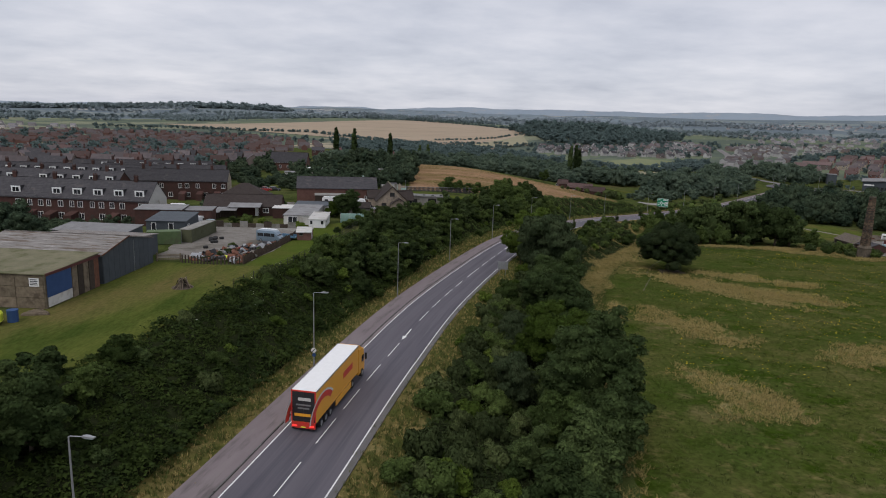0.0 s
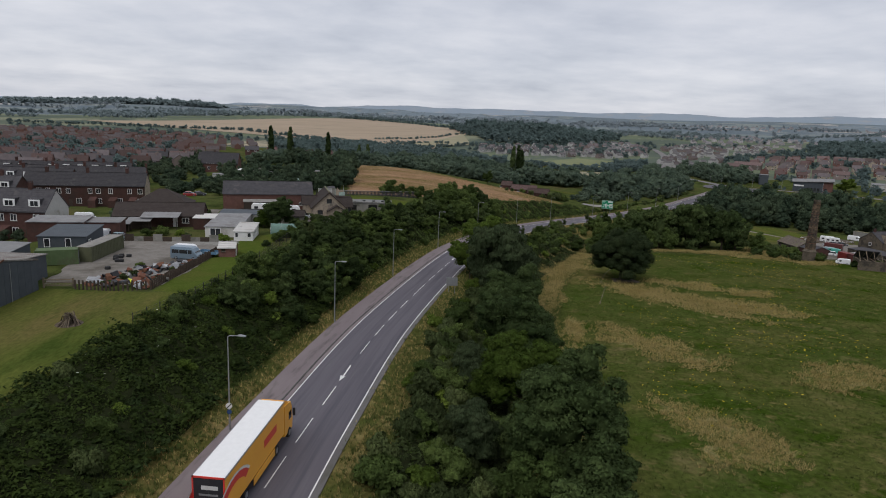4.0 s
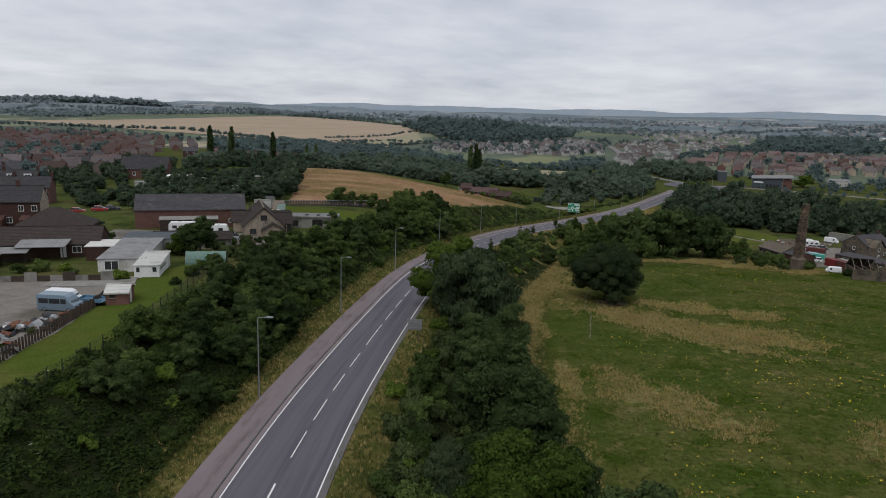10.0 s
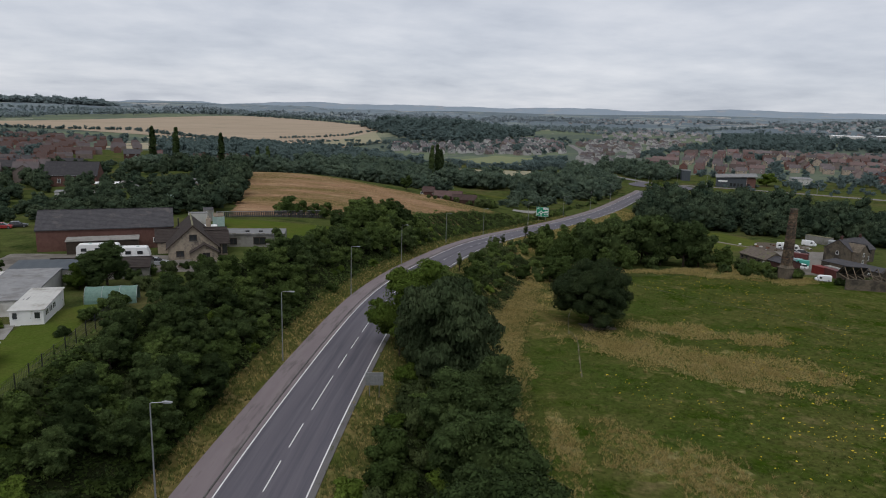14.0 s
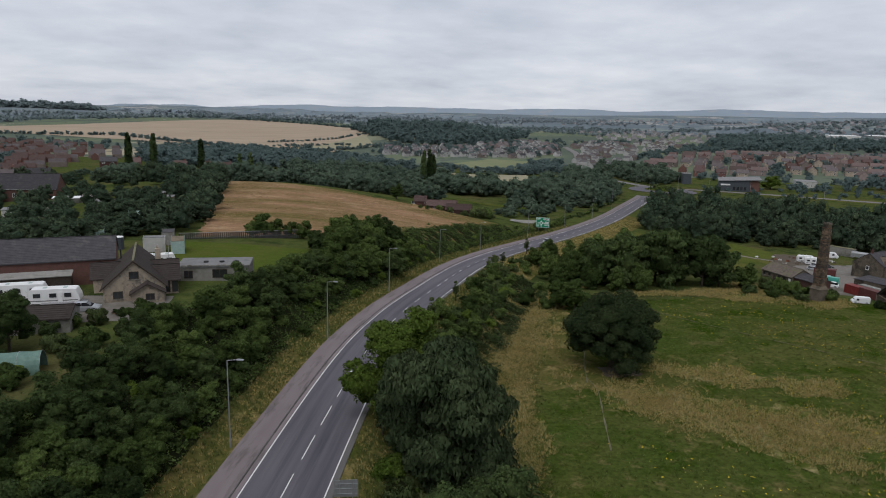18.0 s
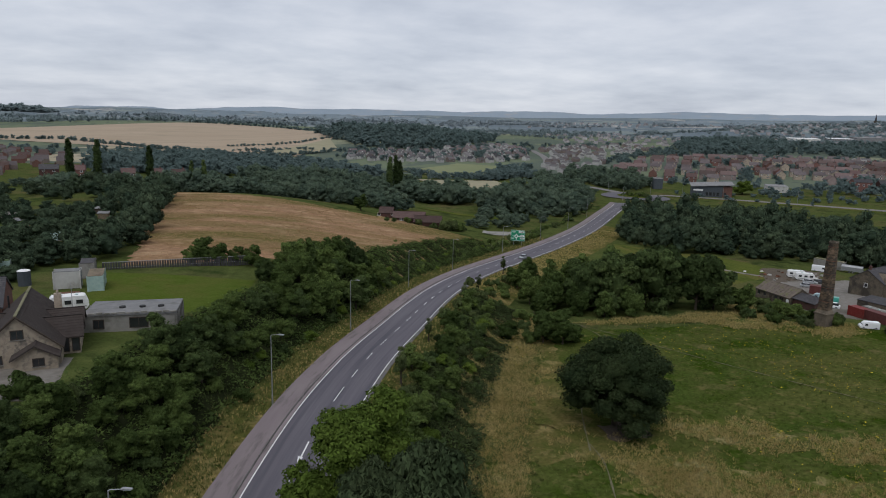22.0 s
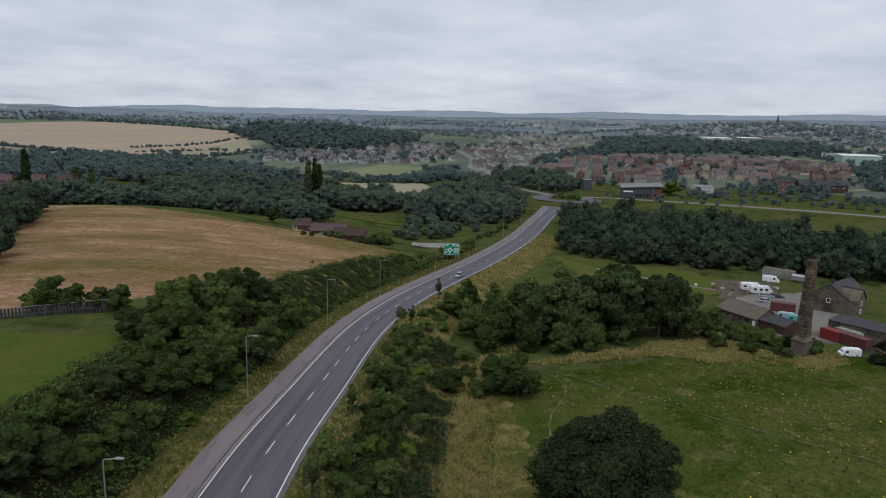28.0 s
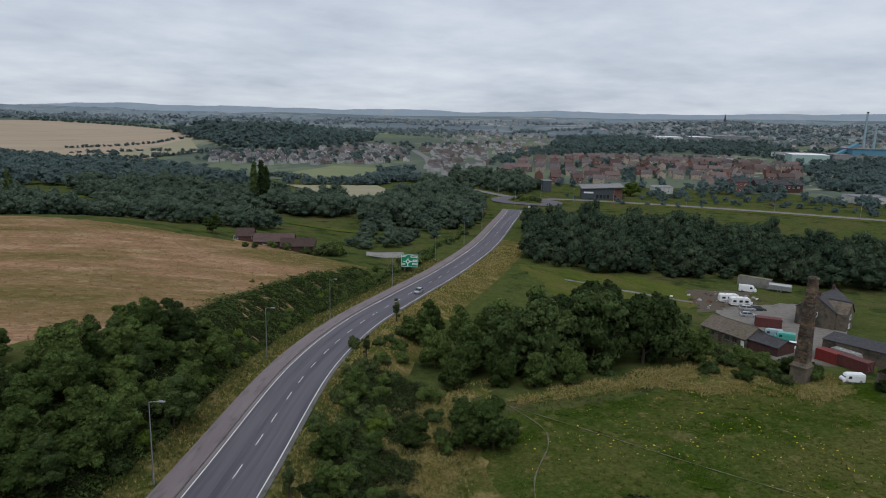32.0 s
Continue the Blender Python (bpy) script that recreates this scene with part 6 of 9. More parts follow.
    n = 12
    arc = [(1.6 * math.cos(math.pi * k / n), 2.3 * math.sin(math.pi * k / n)) for k in range(n + 1)]
    mb = Mesher()
    for k in range(7):
        x = -3.4 + 6.8 * k / 6
        sag = 0.97 if k % 2 else 1.0
        mb.v += [(x, y * sag, z * sag) for y, z in arc]
    mb.f = [(q * 13 + k, q * 13 + k + 1, q * 13 + 14 + k, q * 13 + 13 + k) for q in range(6) for k in range(12)]
    mb.s = [0] * len(mb.f)
    part("cover", mb, "garden_net", t)
    for k in range(0, 7, 2):
        x = -3.4 + 6.8 * k / 6
        part("hoop", Mesher().tube([(x, y * 1.01, z * 1.01) for y, z in arc], [0.03] * 13, 5), "galvanised", t)
    # dark garden tree, bushes and low walls
    plant(BIGB, -22.0, 140.5, 0.62)
    plant(CHESTNUT, -26.0, 141, 0.42)
    for x, y, s, k in ((-30, 121.6, 0.75, 3), (-44, 127, 0.7, 0), (-41, 127.5, 0.6, 3), (-38.5, 125, 0.5, 1), (-47, 126, 0.6, 0), (-43, 153, 1.1, 1), (-38, 152, 1.0, 3), (-36, 148, 0.9, 0), (-46, 150, 1.2, 1), (-31, 146, 1.0, 1), (-26, 143, 1.0, 0),
                       (-21, 118, 0.6, 1), (-17.6, 128.5, 0.85, 0), (-18.4, 131, 0.7, 3), (-20, 124, 0.7, 0), (-19.5, 130, 0.5, 0)):
        shrub(SHRUBS[k], x, y, s)
    w = thing("garden_wall", at(-40, 120, 4), "low grey garden wall with timber screens", "wall")
    for k in range(10):
        part("screen_panel", Mesher().box(-9 + 1.8 * k, -7.25 + 1.8 * k, -0.05, 0.05, -0.2, 1.0 + 0.5 * (k % 3 == 0)), "concrete" if k % 2 else "dark_wood", w)


bungalows()


# the hall, the gabled house and what stands about them
def hall_and_house():
    t = house("hall", at(-31.9, 179.8, 11), 24.6, 10.6, 4.6, 7.6, "brick_red", "slate", "long single-storey brick hall with a dark tiled roof", [("f", -4, 1.8, 1.2, 1.0), ("f", -1.5, 1.8, 1.2, 1.0), ("f", 9, 1.8, 1.2, 1.0)], category="hall")
    shed("long_store", at(-30.8, 171.6, 11), 12.5, 3.0, 2.7, 3.0, "dark_wood", "concrete", "long grey-roofed timber store before the hall", pitch=0.8)
    h0 = at(-14.2, 170.8, 10.4)
    t = thing("gabled_house", h0, "stone-faced chalet house with a steep brown tiled gable", "house")
    m90 = pose(0, 0, 0, 0, 0, 90)
    walls = part("wall", gable_walls(15.4, 8.9, 2.6, 6.6), "brick_buff", t)
    walls.matrix_basis = m90
    roof = part("roof", gable_roof(15.4, 8.9, 2.6, 6.6, 0.4, course=0.34), "brown_tile", t)
    roof.matrix_basis = m90
    part("ridge_cap", Mesher().box(-0.16, 0.16, -7.9, 7.9, 6.68, 6.80), "mossy_roof", t, "mossy yellow ridge tiles")
    for s, y0 in ((-1, 2.2), (1, 2.2), (1, -1.8)):
        wing = part("wing_wall", gable_walls(3.6, 4.2 if y0 < 0 else 5.0, 2.6, 4.6), "brick_buff", t)
        wing.matrix_basis = pose(s * 4.6, y0, 0)
        wr = part("wing_roof", gable_roof(4.6, 4.2 if y0 < 0 else 5.0, 2.6, 4.6, 0.3, course=0.34), "brown_tile", t)
        wr.matrix_basis = pose(s * 4.4, y0, 0)
    for u in (4.7, 5.9):
        window(t, pose(u, -3.9, 1.3), 0.95, 2.0, "dark_wood", False)
    pw = part("porch_wall", gable_walls(2.0, 4.6, 2.0, 3.4), "brick_buff", t)
    pw.matrix_basis = pose(1.9, -8.5, 0, 0, 0, 90)
    pr = part("porch_roof", gable_roof(2.4, 4.6, 2.0, 3.4, 0.35, course=0.34), "brown_tile", t)
    pr.matrix_basis = pose(1.9, -8.6, 0, 0, 0, 90)
    window(t, pose(-2.4, -7.7, 1.35), 1.4, 1.15, "dark_wood")
    window(t, pose(0.0, -7.7, 4.35), 1.4, 1.2, "dark_wood")
    window(t, pose(2.2, -9.5, 1.2), 1.3, 1.05, "dark_wood")
    part("bargeboard", Mesher().hull([[(-4.9, -8.15, 2.15), (0, -8.15, 6.62), (0, -8.15, 6.82), (-4.9, -8.15, 2.35)], [(-4.9, -8.08, 2.15), (0, -8.08, 6.62), (0, -8.08, 6.82), (-4.9, -8.08, 2.35)]]), "dark_wood", t)
    part("bargeboard", Mesher().hull([[(4.9, -8.15, 2.15), (0, -8.15, 6.62), (0, -8.15, 6.82), (4.9, -8.15, 2.35)], [(4.9, -8.08, 2.15), (0, -8.08, 6.62), (0, -8.08, 6.82), (4.9, -8.08, 2.35)]]), "dark_wood", t)
    part("chimney", Mesher().box(3.0, 3.9, 5.0, 5.9, 3.8, 6.0).tube([(3.45, 5.45, 6.0), (3.45, 5.45, 6.5)], [0.16, 0.14], 8), "brick_buff", t)
    part("flue", Mesher().tube([(-2.4, 5.5, 4), (-2.4, 5.5, 6.2)], [0.12, 0.12], 8), "black_paint", t)
    part("aerial_pole", Mesher().tube([(5.2, 5.2, 2), (5.2, 5.2, 7.4)], [0.05, 0.04], 5), "galvanised", t)
    house("garage", at(-25.2, 150.2, 4), 15, 6.0, 2.1, 3.1, "concrete", "brown_tile", "low garage with a dark tiled roof", category="garage")
    t = thing("roofless_store", at(-2.6, 180.6, -2), "unfinished concrete block store with a pale slab roof", "store")
    part("wall", Mesher().box(-6.2, 6.2, -3.6, 3.6, -0.8, 2.6), "concrete", t)
    part("roof_slab", Mesher().box(-6.4, 6.4, -3.8, 3.8, 2.6, 2.82, bevel=0.03), "grey_felt", t)
    for x in (-1.6, 1.2, 3.8):
        part("drum_ring", Mesher().tube([(x, -0.4, 2.82), (x, -0.4, 3.05)], [0.45, 0.45], 12), "rubber", t)
    for k in range(13):
        part("coping_block", Mesher().box(-6.4 + k, -5.55 + k, -3.85, -3.5, 2.82, 3.0 + 0.05 * (k % 3)), "concrete", t)
    window(t, pose(-4.2, -3.6, 1.3), 1.5, 1.4, "dark_wood", False)
    window(t, pose(1.2, -3.6, 1.4), 2.6, 1.6, "dark_wood", False)
    for k in range(6):
        part("buttress", Mesher().box(6.2, 6.45, -3.4 + 1.3 * k, -3.0 + 1.3 * k, -0.5, 2.5), "concrete", t)
    container(at(-18.4, 207.6, 8), 4.3, 2.6, 3.4, "render_white", "white lorry box with an open shutter", "grey_felt", "lorry_box")
    container(at(-17.2, 217.5, 98), 5.0, 2.5, 3.2, "concrete", "grey lorry box with a dark roof", "slate", "lorry_box")
    container(at(-13.4, 206.8, 98), 6.4, 2.6, 3.0, "clear_sheet", "pale blue box trailer with a brown roof", "weathered_wood", "lorry_box")
    container(at(-15.8, 196, 98), 5, 3.6, 1.3, "dark_wood", "dark timber bin of scrap", "rusty", "scrap_bin")
    t = thing("water_tank", at(-26.5, 211), "green cylindrical water tank with a white lid", "tank")
    part("tank", Mesher().tube([(0, 0, 0), (0, 0, 2.8)], [1.1, 1.1], 14), "steel_blue", t)
    part("lid", Mesher().tube([(0, 0, 2.8), (0, 0, 2.95)], [1.12, 0.9], 14), "white_paint", t)
    container(at(-35.5, 224, 11), 5.2, 2.6, 2.6, "clear_sheet", "green-grey store behind the hall", "green_paint", "store_box")
    # palisade behind the paddock
    f = thing("palisade_fence", at(0, 225, 6), "dull grey steel palisade fence behind the paddock", "fence")
    for k in range(60):
        part("pale", Mesher().box(-16 + 0.5 * k, -15.65 + 0.5 * k, -0.03, 0.03, -0.4, 1.7), "slate", f)
    for z in (0.5, 1.7):
        part("rail", Mesher().box(-16, 14, 0.03, 0.09, z, z + 0.1), "galvanised", f)


hall_and_house()


def terrace(m, n, unit, W, eave, ridge, wall, roof, label, dormers=True, end_white=True, seed=1, group="brick terraces"):
    """A row of joined houses as one building: each house with its own windows, door, dormer and chimney."""
    rng = np.random.default_rng(seed)
    L = n * unit
    t = thing("terraced_houses", m, label, "terrace", group)
    part("wall", gable_walls(L, W, eave, ridge), wall, t)
    part("roof", gable_roof(L, W, eave, ridge, course=0.5), roof, t)
    part("gutter", Mesher().box(-L / 2, L / 2, -W / 2 - 0.24, -W / 2 - 0.12, eave - 0.2, eave - 0.08), "black_paint", t)
    for k in range(n):
        x = -L / 2 + unit * (k + 0.5)
        for u, z, w, ht in ((-1.3, 4.5, 1.15, 1.5), (1.2, 4.5, 1.3, 1.5), (1.2, 1.6, 1.4, 1.5)):
            if rng.random() < 0.92:
                window(t, pose(x + u + 0.2 * rng.normal(), -W / 2, z), w, ht)
        door(t, pose(x - 1.2, -W / 2, 0), 0.9, 2.05, "white_paint" if rng.random() < 0.5 else "dark_wood")
        if dormers and rng.random() < 0.75:
            d = part("dormer", Mesher().hull([[(x - 1.2, -W * 0.40, eave + 0.35), (x + 1.2, -W * 0.40, eave + 0.35), (x + 1.2, -W * 0.40, eave + 2.35), (x - 1.2, -W * 0.40, eave + 2.35)],
                                              [(x - 1.2, -W * 0.05, eave + 0.9), (x + 1.2, -W * 0.05, eave + 0.9), (x + 1.2, -W * 0.05, eave + 2.5), (x - 1.2, -W * 0.05, eave + 2.5)]]), roof, t)
            part("dormer_front", Mesher().box(x - 1.2, x + 1.2, -W * 0.40 - 0.05, -W * 0.40, eave + 0.45, eave + 2.25), "white_paint", t, "white boarded dormer front")
            wd = window(t, pose(x, -W * 0.40 - 0.05, eave + 1.4), 1.8, 1.25)
        if k % 2 == 0:
            chimney_stack(t, x + unit / 2, 0.0, ridge - 0.6, ridge + 1.1, "brick_dark", 3)
        if rng.random() < 0.6:
            o = part("outbuilding", Mesher().hull([[(x - 1.4, -W / 2 - 3.2, -0.5), (x + 0.6, -W / 2 - 3.2, -0.5), (x + 0.6, -W / 2 - 3.2, 2.1), (x - 1.4, -W / 2 - 3.2, 2.1)],
                                                   [(x - 1.4, -W / 2, -0.5), (x + 0.6, -W / 2, -0.5), (x + 0.6, -W / 2, 2.8), (x - 1.4, -W / 2, 2.8)]]), wall, t)
    if end_white:
        part("gable_render", Mesher().hull([[(L / 2, -W / 2, 0), (L / 2, W / 2, 0), (L / 2, W / 2, eave - 0.1), (L / 2, 0, ridge - 0.2), (L / 2, -W / 2, eave - 0.1)],
                                            [(L / 2 + 0.03, -W / 2, 0), (L / 2 + 0.03, W / 2, 0), (L / 2 + 0.03, W / 2, eave - 0.1), (L / 2 + 0.03, 0, ridge - 0.2), (L / 2 + 0.03, -W / 2, eave - 0.1)]]), "render_white" if end_white == 1 else "brick_buff", t)
    return t


def terraces():
    a = math.cos(radians(10)), math.sin(radians(10))

    def row(x, y, rz, n, unit, *args, **kw):
        L = n * unit
        c, s = math.cos(radians(rz)), math.sin(radians(rz))
        return terrace(at(x - c * L / 2, y - s * L / 2, rz, 0.2), n, unit, *args, **kw)

    row(-68.2, 133, -3, 14, 5.2, 9.0, 6.0, 10.1, "brick_dark", "slate", "row of dark brick terraced houses with dormers", end_white=1, seed=3)
    row(-70.5, 192, 10, 6, 5.4, 8.6, 6.2, 9.6, "brick_dark", "slate", "dark brick terraced houses with a buff gable end", dormers=False, end_white=2, seed=4)
    row(-96, 172, -3, 16, 5.2, 8.6, 5.8, 9.4, "brick_dark", "slate", "back row of dark brick terraced houses", end_white=0, seed=5)
    row(-102, 214, 2, 14, 5.2, 8.6, 5.6, 9.0, "brick_dark", "slate", "long row of slate-roofed brick houses", end_white=0, seed=9)
    row(-88, 240, 10, 9, 5.2, 8.4, 5.4, 8.6, "brick_red", "slate", "brick terraced houses with grey slate roofs", end_white=0, seed=6)
    row(-104, 268, 12, 11, 5.2, 8.4, 5.2, 8.4, "brick_dark", "slate", "dark terraced houses with rooflights", end_white=0, seed=7)
    house("chapel_hall", at(-82, 322, 4), 19, 13, 4.2, 9.2, "brick_red", "slate", "brick hall with a tall dark slate roof", [("f", -4, 2, 1.2, 1.6), ("f", 0, 2, 1.2, 1.6), ("f", 4, 2, 1.2, 1.6)], category="hall")
    shed("white_cabin", at(-67, 268, 10), 8, 4, 3.0, 3.2, "render_white", "grey_felt", "pale cabin standing among garden trees", pitch=0.8)


terraces()

# ---- vehicles ----
def wheel_mesh(r, w):
    mb = Mesher().tube([(0, -w / 2, 0), (0, -w / 2 + 0.03, 0), (0, w / 2 - 0.03, 0), (0, w / 2, 0)], [r * 0.93, r, r, r * 0.93], 14)
    return mb.mesh("tyre", "rubber"), Mesher().tube([(0, -w / 2 - 0.01, 0), (0, w / 2 + 0.01, 0)], [r * 0.58, r * 0.58], 10).mesh("rim", "galvanised")


def wheels(t, xs, half, r=0.32, w=0.22):
    key = ("wheel", r, w)
    if key not in SHARED:
        SHARED[key] = wheel_mesh(r, w)
    for x in xs:
        for s in (-1, 1):
            wl = part("wheel", SHARED[key][0], None, t)
            wl.matrix_basis = pose(x, s * (half - w / 2), r)
            part("rim", SHARED[key][1], None, wl)


def car(m, key, label, L=4.2, W=1.72, H=1.45, kind="car", glass=True):
    """A car or van, its front to +x: body in sections, glasshouse, wheels, lights."""
    t = thing(kind, m, label, kind)
    b, a = W / 2, L / 2
    van = kind in ("van", "minibus")

    def sec(x, z0, z1, wd, top):
        return [(x, -wd, z0), (x, wd, z0), (x, wd, z1 * 0.8), (x, wd * top, z1), (x, -wd * top, z1), (x, -wd, z1 * 0.8)]

    if van:
        body = [sec(-a, 0.3, H * 0.98, b * 0.96, 0.9), sec(-a + 0.08, 0.25, H, b, 0.9), sec(a - L * 0.30, 0.25, H, b, 0.9), sec(a - L * 0.19, 0.25, H * 0.9, b, 0.82), sec(a - L * 0.10, 0.25, H * 0.56, b, 0.92), sec(a - 0.1, 0.25, H * 0.46, b * 0.98, 0.9), sec(a, 0.35, H * 0.36, b * 0.9, 0.9)]
    else:
        body = [sec(-a, 0.35, 0.80, b * 0.88, 0.9), sec(-a + 0.1, 0.25, 0.92, b * 0.97, 0.92), sec(-a * 0.3, 0.2, 0.95, b, 0.94), sec(a * 0.42, 0.2, 0.92, b, 0.94), sec(a - 0.15, 0.25, 0.75, b * 0.95, 0.9), sec(a, 0.35, 0.60, b * 0.85, 0.9)]
    part("body", Mesher().hull(body), key, t)
    if van:
        part("windscreen", Mesher().hull([[(a - L * 0.285, -b * 0.78, H * 0.93), (a - L * 0.285, b * 0.78, H * 0.93), (a - L * 0.115, b * 0.84, H * 0.60), (a - L * 0.115, -b * 0.84, H * 0.60)],
                                          [(a - L * 0.265, -b * 0.78, H * 0.95), (a - L * 0.265, b * 0.78, H * 0.95), (a - L * 0.095, b * 0.84, H * 0.61), (a - L * 0.095, -b * 0.84, H * 0.61)]]), "glass_dark", t)
        for s in (-1, 1):
            spans = [(a - L * 0.38, a - L * 0.24)] + ([(-a + 0.3, -a + L * 0.30), (-a + L * 0.32, a - L * 0.40)] if kind == "minibus" else [])
            for x0, x1 in spans:
                part("side_window", Mesher().box(x0, x1, s * b * 0.99 - 0.02, s * b * 0.99 + 0.025, H * 0.50, H * 0.79), "glass_dark", t)
    else:
        top = [[(-a * 0.86, -b * 0.86, 0.9), (-a * 0.86, b * 0.86, 0.9), (-a * 0.66, b * 0.72, H - 0.03), (-a * 0.66, -b * 0.72, H - 0.03)], [(a * 0.50, -b * 0.88, 0.9), (a * 0.50, b * 0.88, 0.9), (a * 0.12, b * 0.72, H - 0.03), (a * 0.12, -b * 0.72, H - 0.03)]]
        part("glasshouse", Mesher().hull(top), "glass_dark", t)
        part("roof", Mesher().box(-a * 0.68, a * 0.14, -b * 0.72, b * 0.72, H - 0.05, H, bevel=0.04), key, t)
        for x in (-a * 0.2,):
            for s in (-1, 1):
                part("pillar", Mesher().box(x - 0.05, x + 0.05, s * b * 0.81 - 0.05, s * b * 0.81 + 0.05, 0.9, H - 0.03), key, t)
    for s in (-1, 1):
        part("headlight", Mesher().box(a - 0.1, a - 0.01, s * b * 0.7 - 0.16, s * b * 0.7 + 0.16, 0.55, 0.72), "clear_sheet", t)
        part("rear_light", Mesher().box(-a - 0.01, -a + 0.06, s * b * 0.75 - 0.1, s * b * 0.75 + 0.1, 0.6, 0.85), "red_paint", t)
    wheels(t, (-a * 0.62, a * 0.62), b)
    return t


def caravan(m, L, label, motor=False, key="white_paint"):
    t = thing("motorhome" if motor else "caravan", m, label, "caravan")
    W, H = 2.2, 2.6
    prof = [(-L / 2, 0.5), (-L / 2 + 0.15, 0.4), (L / 2 - 0.3, 0.4), (L / 2, 0.9), (L / 2 - 0.12, 1.6), (L / 2 - 0.5, H - 0.1), (L / 2 - 0.9, H), (-L / 2 + 0.4, H), (-L / 2 + 0.05, H - 0.4)]
    part("body", Mesher().hull([[(x, y, z) for x, z in prof] for y in (-W / 2, W / 2)]), key, t)
    part("stripe", Mesher().box(-L / 2 + 0.2, L / 2 - 0.3, -W / 2 - 0.015, -W / 2, 0.75, 0.9), "grey_felt", t)
    for x in (-L * 0.33, -L * 0.02, L * 0.27):
        window(t, pose(x, -W / 2, 1.65), 0.95, 0.62, "black_paint", False)
    door(t, pose(L * 0.12, -W / 2, 0.45), 0.6, 1.75, "white_paint")
    for x in (-L * 0.2, L * 0.2):
        part("roof_light", Mesher().box(x - 0.25, x + 0.25, -0.3, 0.3, H, H + 0.08), "clear_sheet", t)
    wheels(t, (-0.4,) if not motor else (-L * 0.25, L * 0.33), W / 2, 0.32, 0.2)
    part("drawbar", Mesher().box(L / 2 - 0.1, L / 2 + 1.0, -0.06, 0.06, 0.4, 0.5), "galvanised", t)
    return t


def park():
    car(at(-32.4, 104.6, -12), "car_greyblue", "pale blue minibus parked in the gravel yard", 5.3, 2.0, 2.3, "minibus")
    car(at(-33.4, 108.2, -10), "car_white", "small white pickup cab parked behind the minibus", 4.4, 1.75, 1.9, "van")
    t = thing("flat_trailer", at(-29.2, 107.0, -14), "blue open trailer beside the minibus", "trailer")
    part("bed", Mesher().box(-1.8, 1.8, -0.9, 0.9, 0.6, 0.75), "car_blue", t)
    for y in (-0.9, 0.86):
        part("side_board", Mesher().box(-1.8, 1.8, y, y + 0.04, 0.75, 1.1), "car_blue", t)
    part("tail_board", Mesher().box(-1.84, -1.8, -0.9, 0.9, 0.75, 1.1), "car_blue", t)
    wheels(t, (-0.4, 0.4), 0.95, 0.3, 0.2)
    car(at(-50, 120.4, -8), "car_paleblue", "pale blue hatchback parked beside the workshop", 3.9, 1.65, 1.5)
    car(at(-53.6, 120.6, 80), "car_white", "white van with a lime yellow front", 4.8, 1.9, 2.1, "van")
    caravan(at(-24.0, 163.2, 3), 7.0, "white touring caravan beside the gabled house")
    caravan(at(-30.2, 166.7, 7), 7.6, "white motorhome beside the long store", True)
    car(at(-18.6, 158.4, 2), "car_silver", "silver hatchback parked before the gabled house", 4.1)
    container(at(-22.4, 158.2, 3), 4.2, 1.9, 1.3, "render_white", "low white trailer with a grey cover", "grey_felt", "trailer")
    for x, y, rz, n, lab in ((-16.4, 155.0, 20, 4, "grey weathered pallets stacked before the gabled house"), (-13.8, 156.2, -8, 3, "grey weathered pallets stacked before the gabled house"), (-15.0, 152.8, 50, 2, "two grey pallets lying on the paving")):
        t = thing("pallet_stack", at(x, y, rz), lab, "pallets")
        for k in range(n):
            part("pallet", Mesher().box(-0.6, 0.6, -0.5, -0.4, 0.15 * k, 0.15 * k + 0.1).box(-0.6, 0.6, 0.4, 0.5, 0.15 * k, 0.15 * k + 0.1).box(-0.6, -0.2, -0.5, 0.5, 0.15 * k + 0.1, 0.15 * k + 0.14).box(0.0, 0.25, -0.5, 0.5, 0.15 * k + 0.1, 0.15 * k + 0.14).box(0.4, 0.6, -0.5, 0.5, 0.15 * k + 0.1, 0.15 * k + 0.14), "weathered_wood", t)
    caravan(at(-14.0, 190.5, 12), 5.6, "white caravan seen over the house roof")
    caravan(at(-41, 192, 8), 5.0, "white caravan behind the hall")
    for x, y, rz, k, lab in ((-68, 206, 10, "car_red", "red car parked by the back lane"), (-61.5, 204, 12, "car_red", "red hatchback parked by the back lane"), (-59, 206, 14, "car_dark", "dark car parked by the back lane")):
        car(at(x, y, rz), k, lab)
    car(at(-70, 150, 15), "car_white", "white van in a back garden", 4.6, 1.9, 2.2, "van")
    t = thing("scrap_cab", at(-49.6, 47.0, 20), "lime yellow cab of a scrapped vehicle on the grass", "vehicle")
    part("cab", Mesher().hull([[(-1.2, y, 0.4), (1.1, y, 0.4), (1.1, y, 1.3), (0.5, y, 2.1), (-1.2, y, 2.2)] for y in (-0.9, 0.9)]), "hi_vis", t)
    part("roof", Mesher().box(-1.1, 0.5, -0.85, 0.85, 2.15, 2.28, bevel=0.05), "hi_vis", t)
    part("window_strip", Mesher().box(-0.9, 0.7, -0.93, -0.9, 1.35, 1.95), "glass_dark", t)
    wheels(t, (-0.6, 0.6), 0.9)
    t = thing("blue_bin", at(-48.0, 48.6), "dark blue drum beside the scrapped cab", "drum")
    part("drum", Mesher().tube([(0, 0, 0), (0, 0, 1.5)], [0.6, 0.6], 12), "blue_sheet", t)
    part("rim", Mesher().tube([(0, 0, 1.45), (0, 0, 1.55)], [0.64, 0.64], 12), "blue_sheet", t)
    t = thing("timber_stack", at(-47.2, 52.0, 15), "low stack of grey planks by the store", "timber")
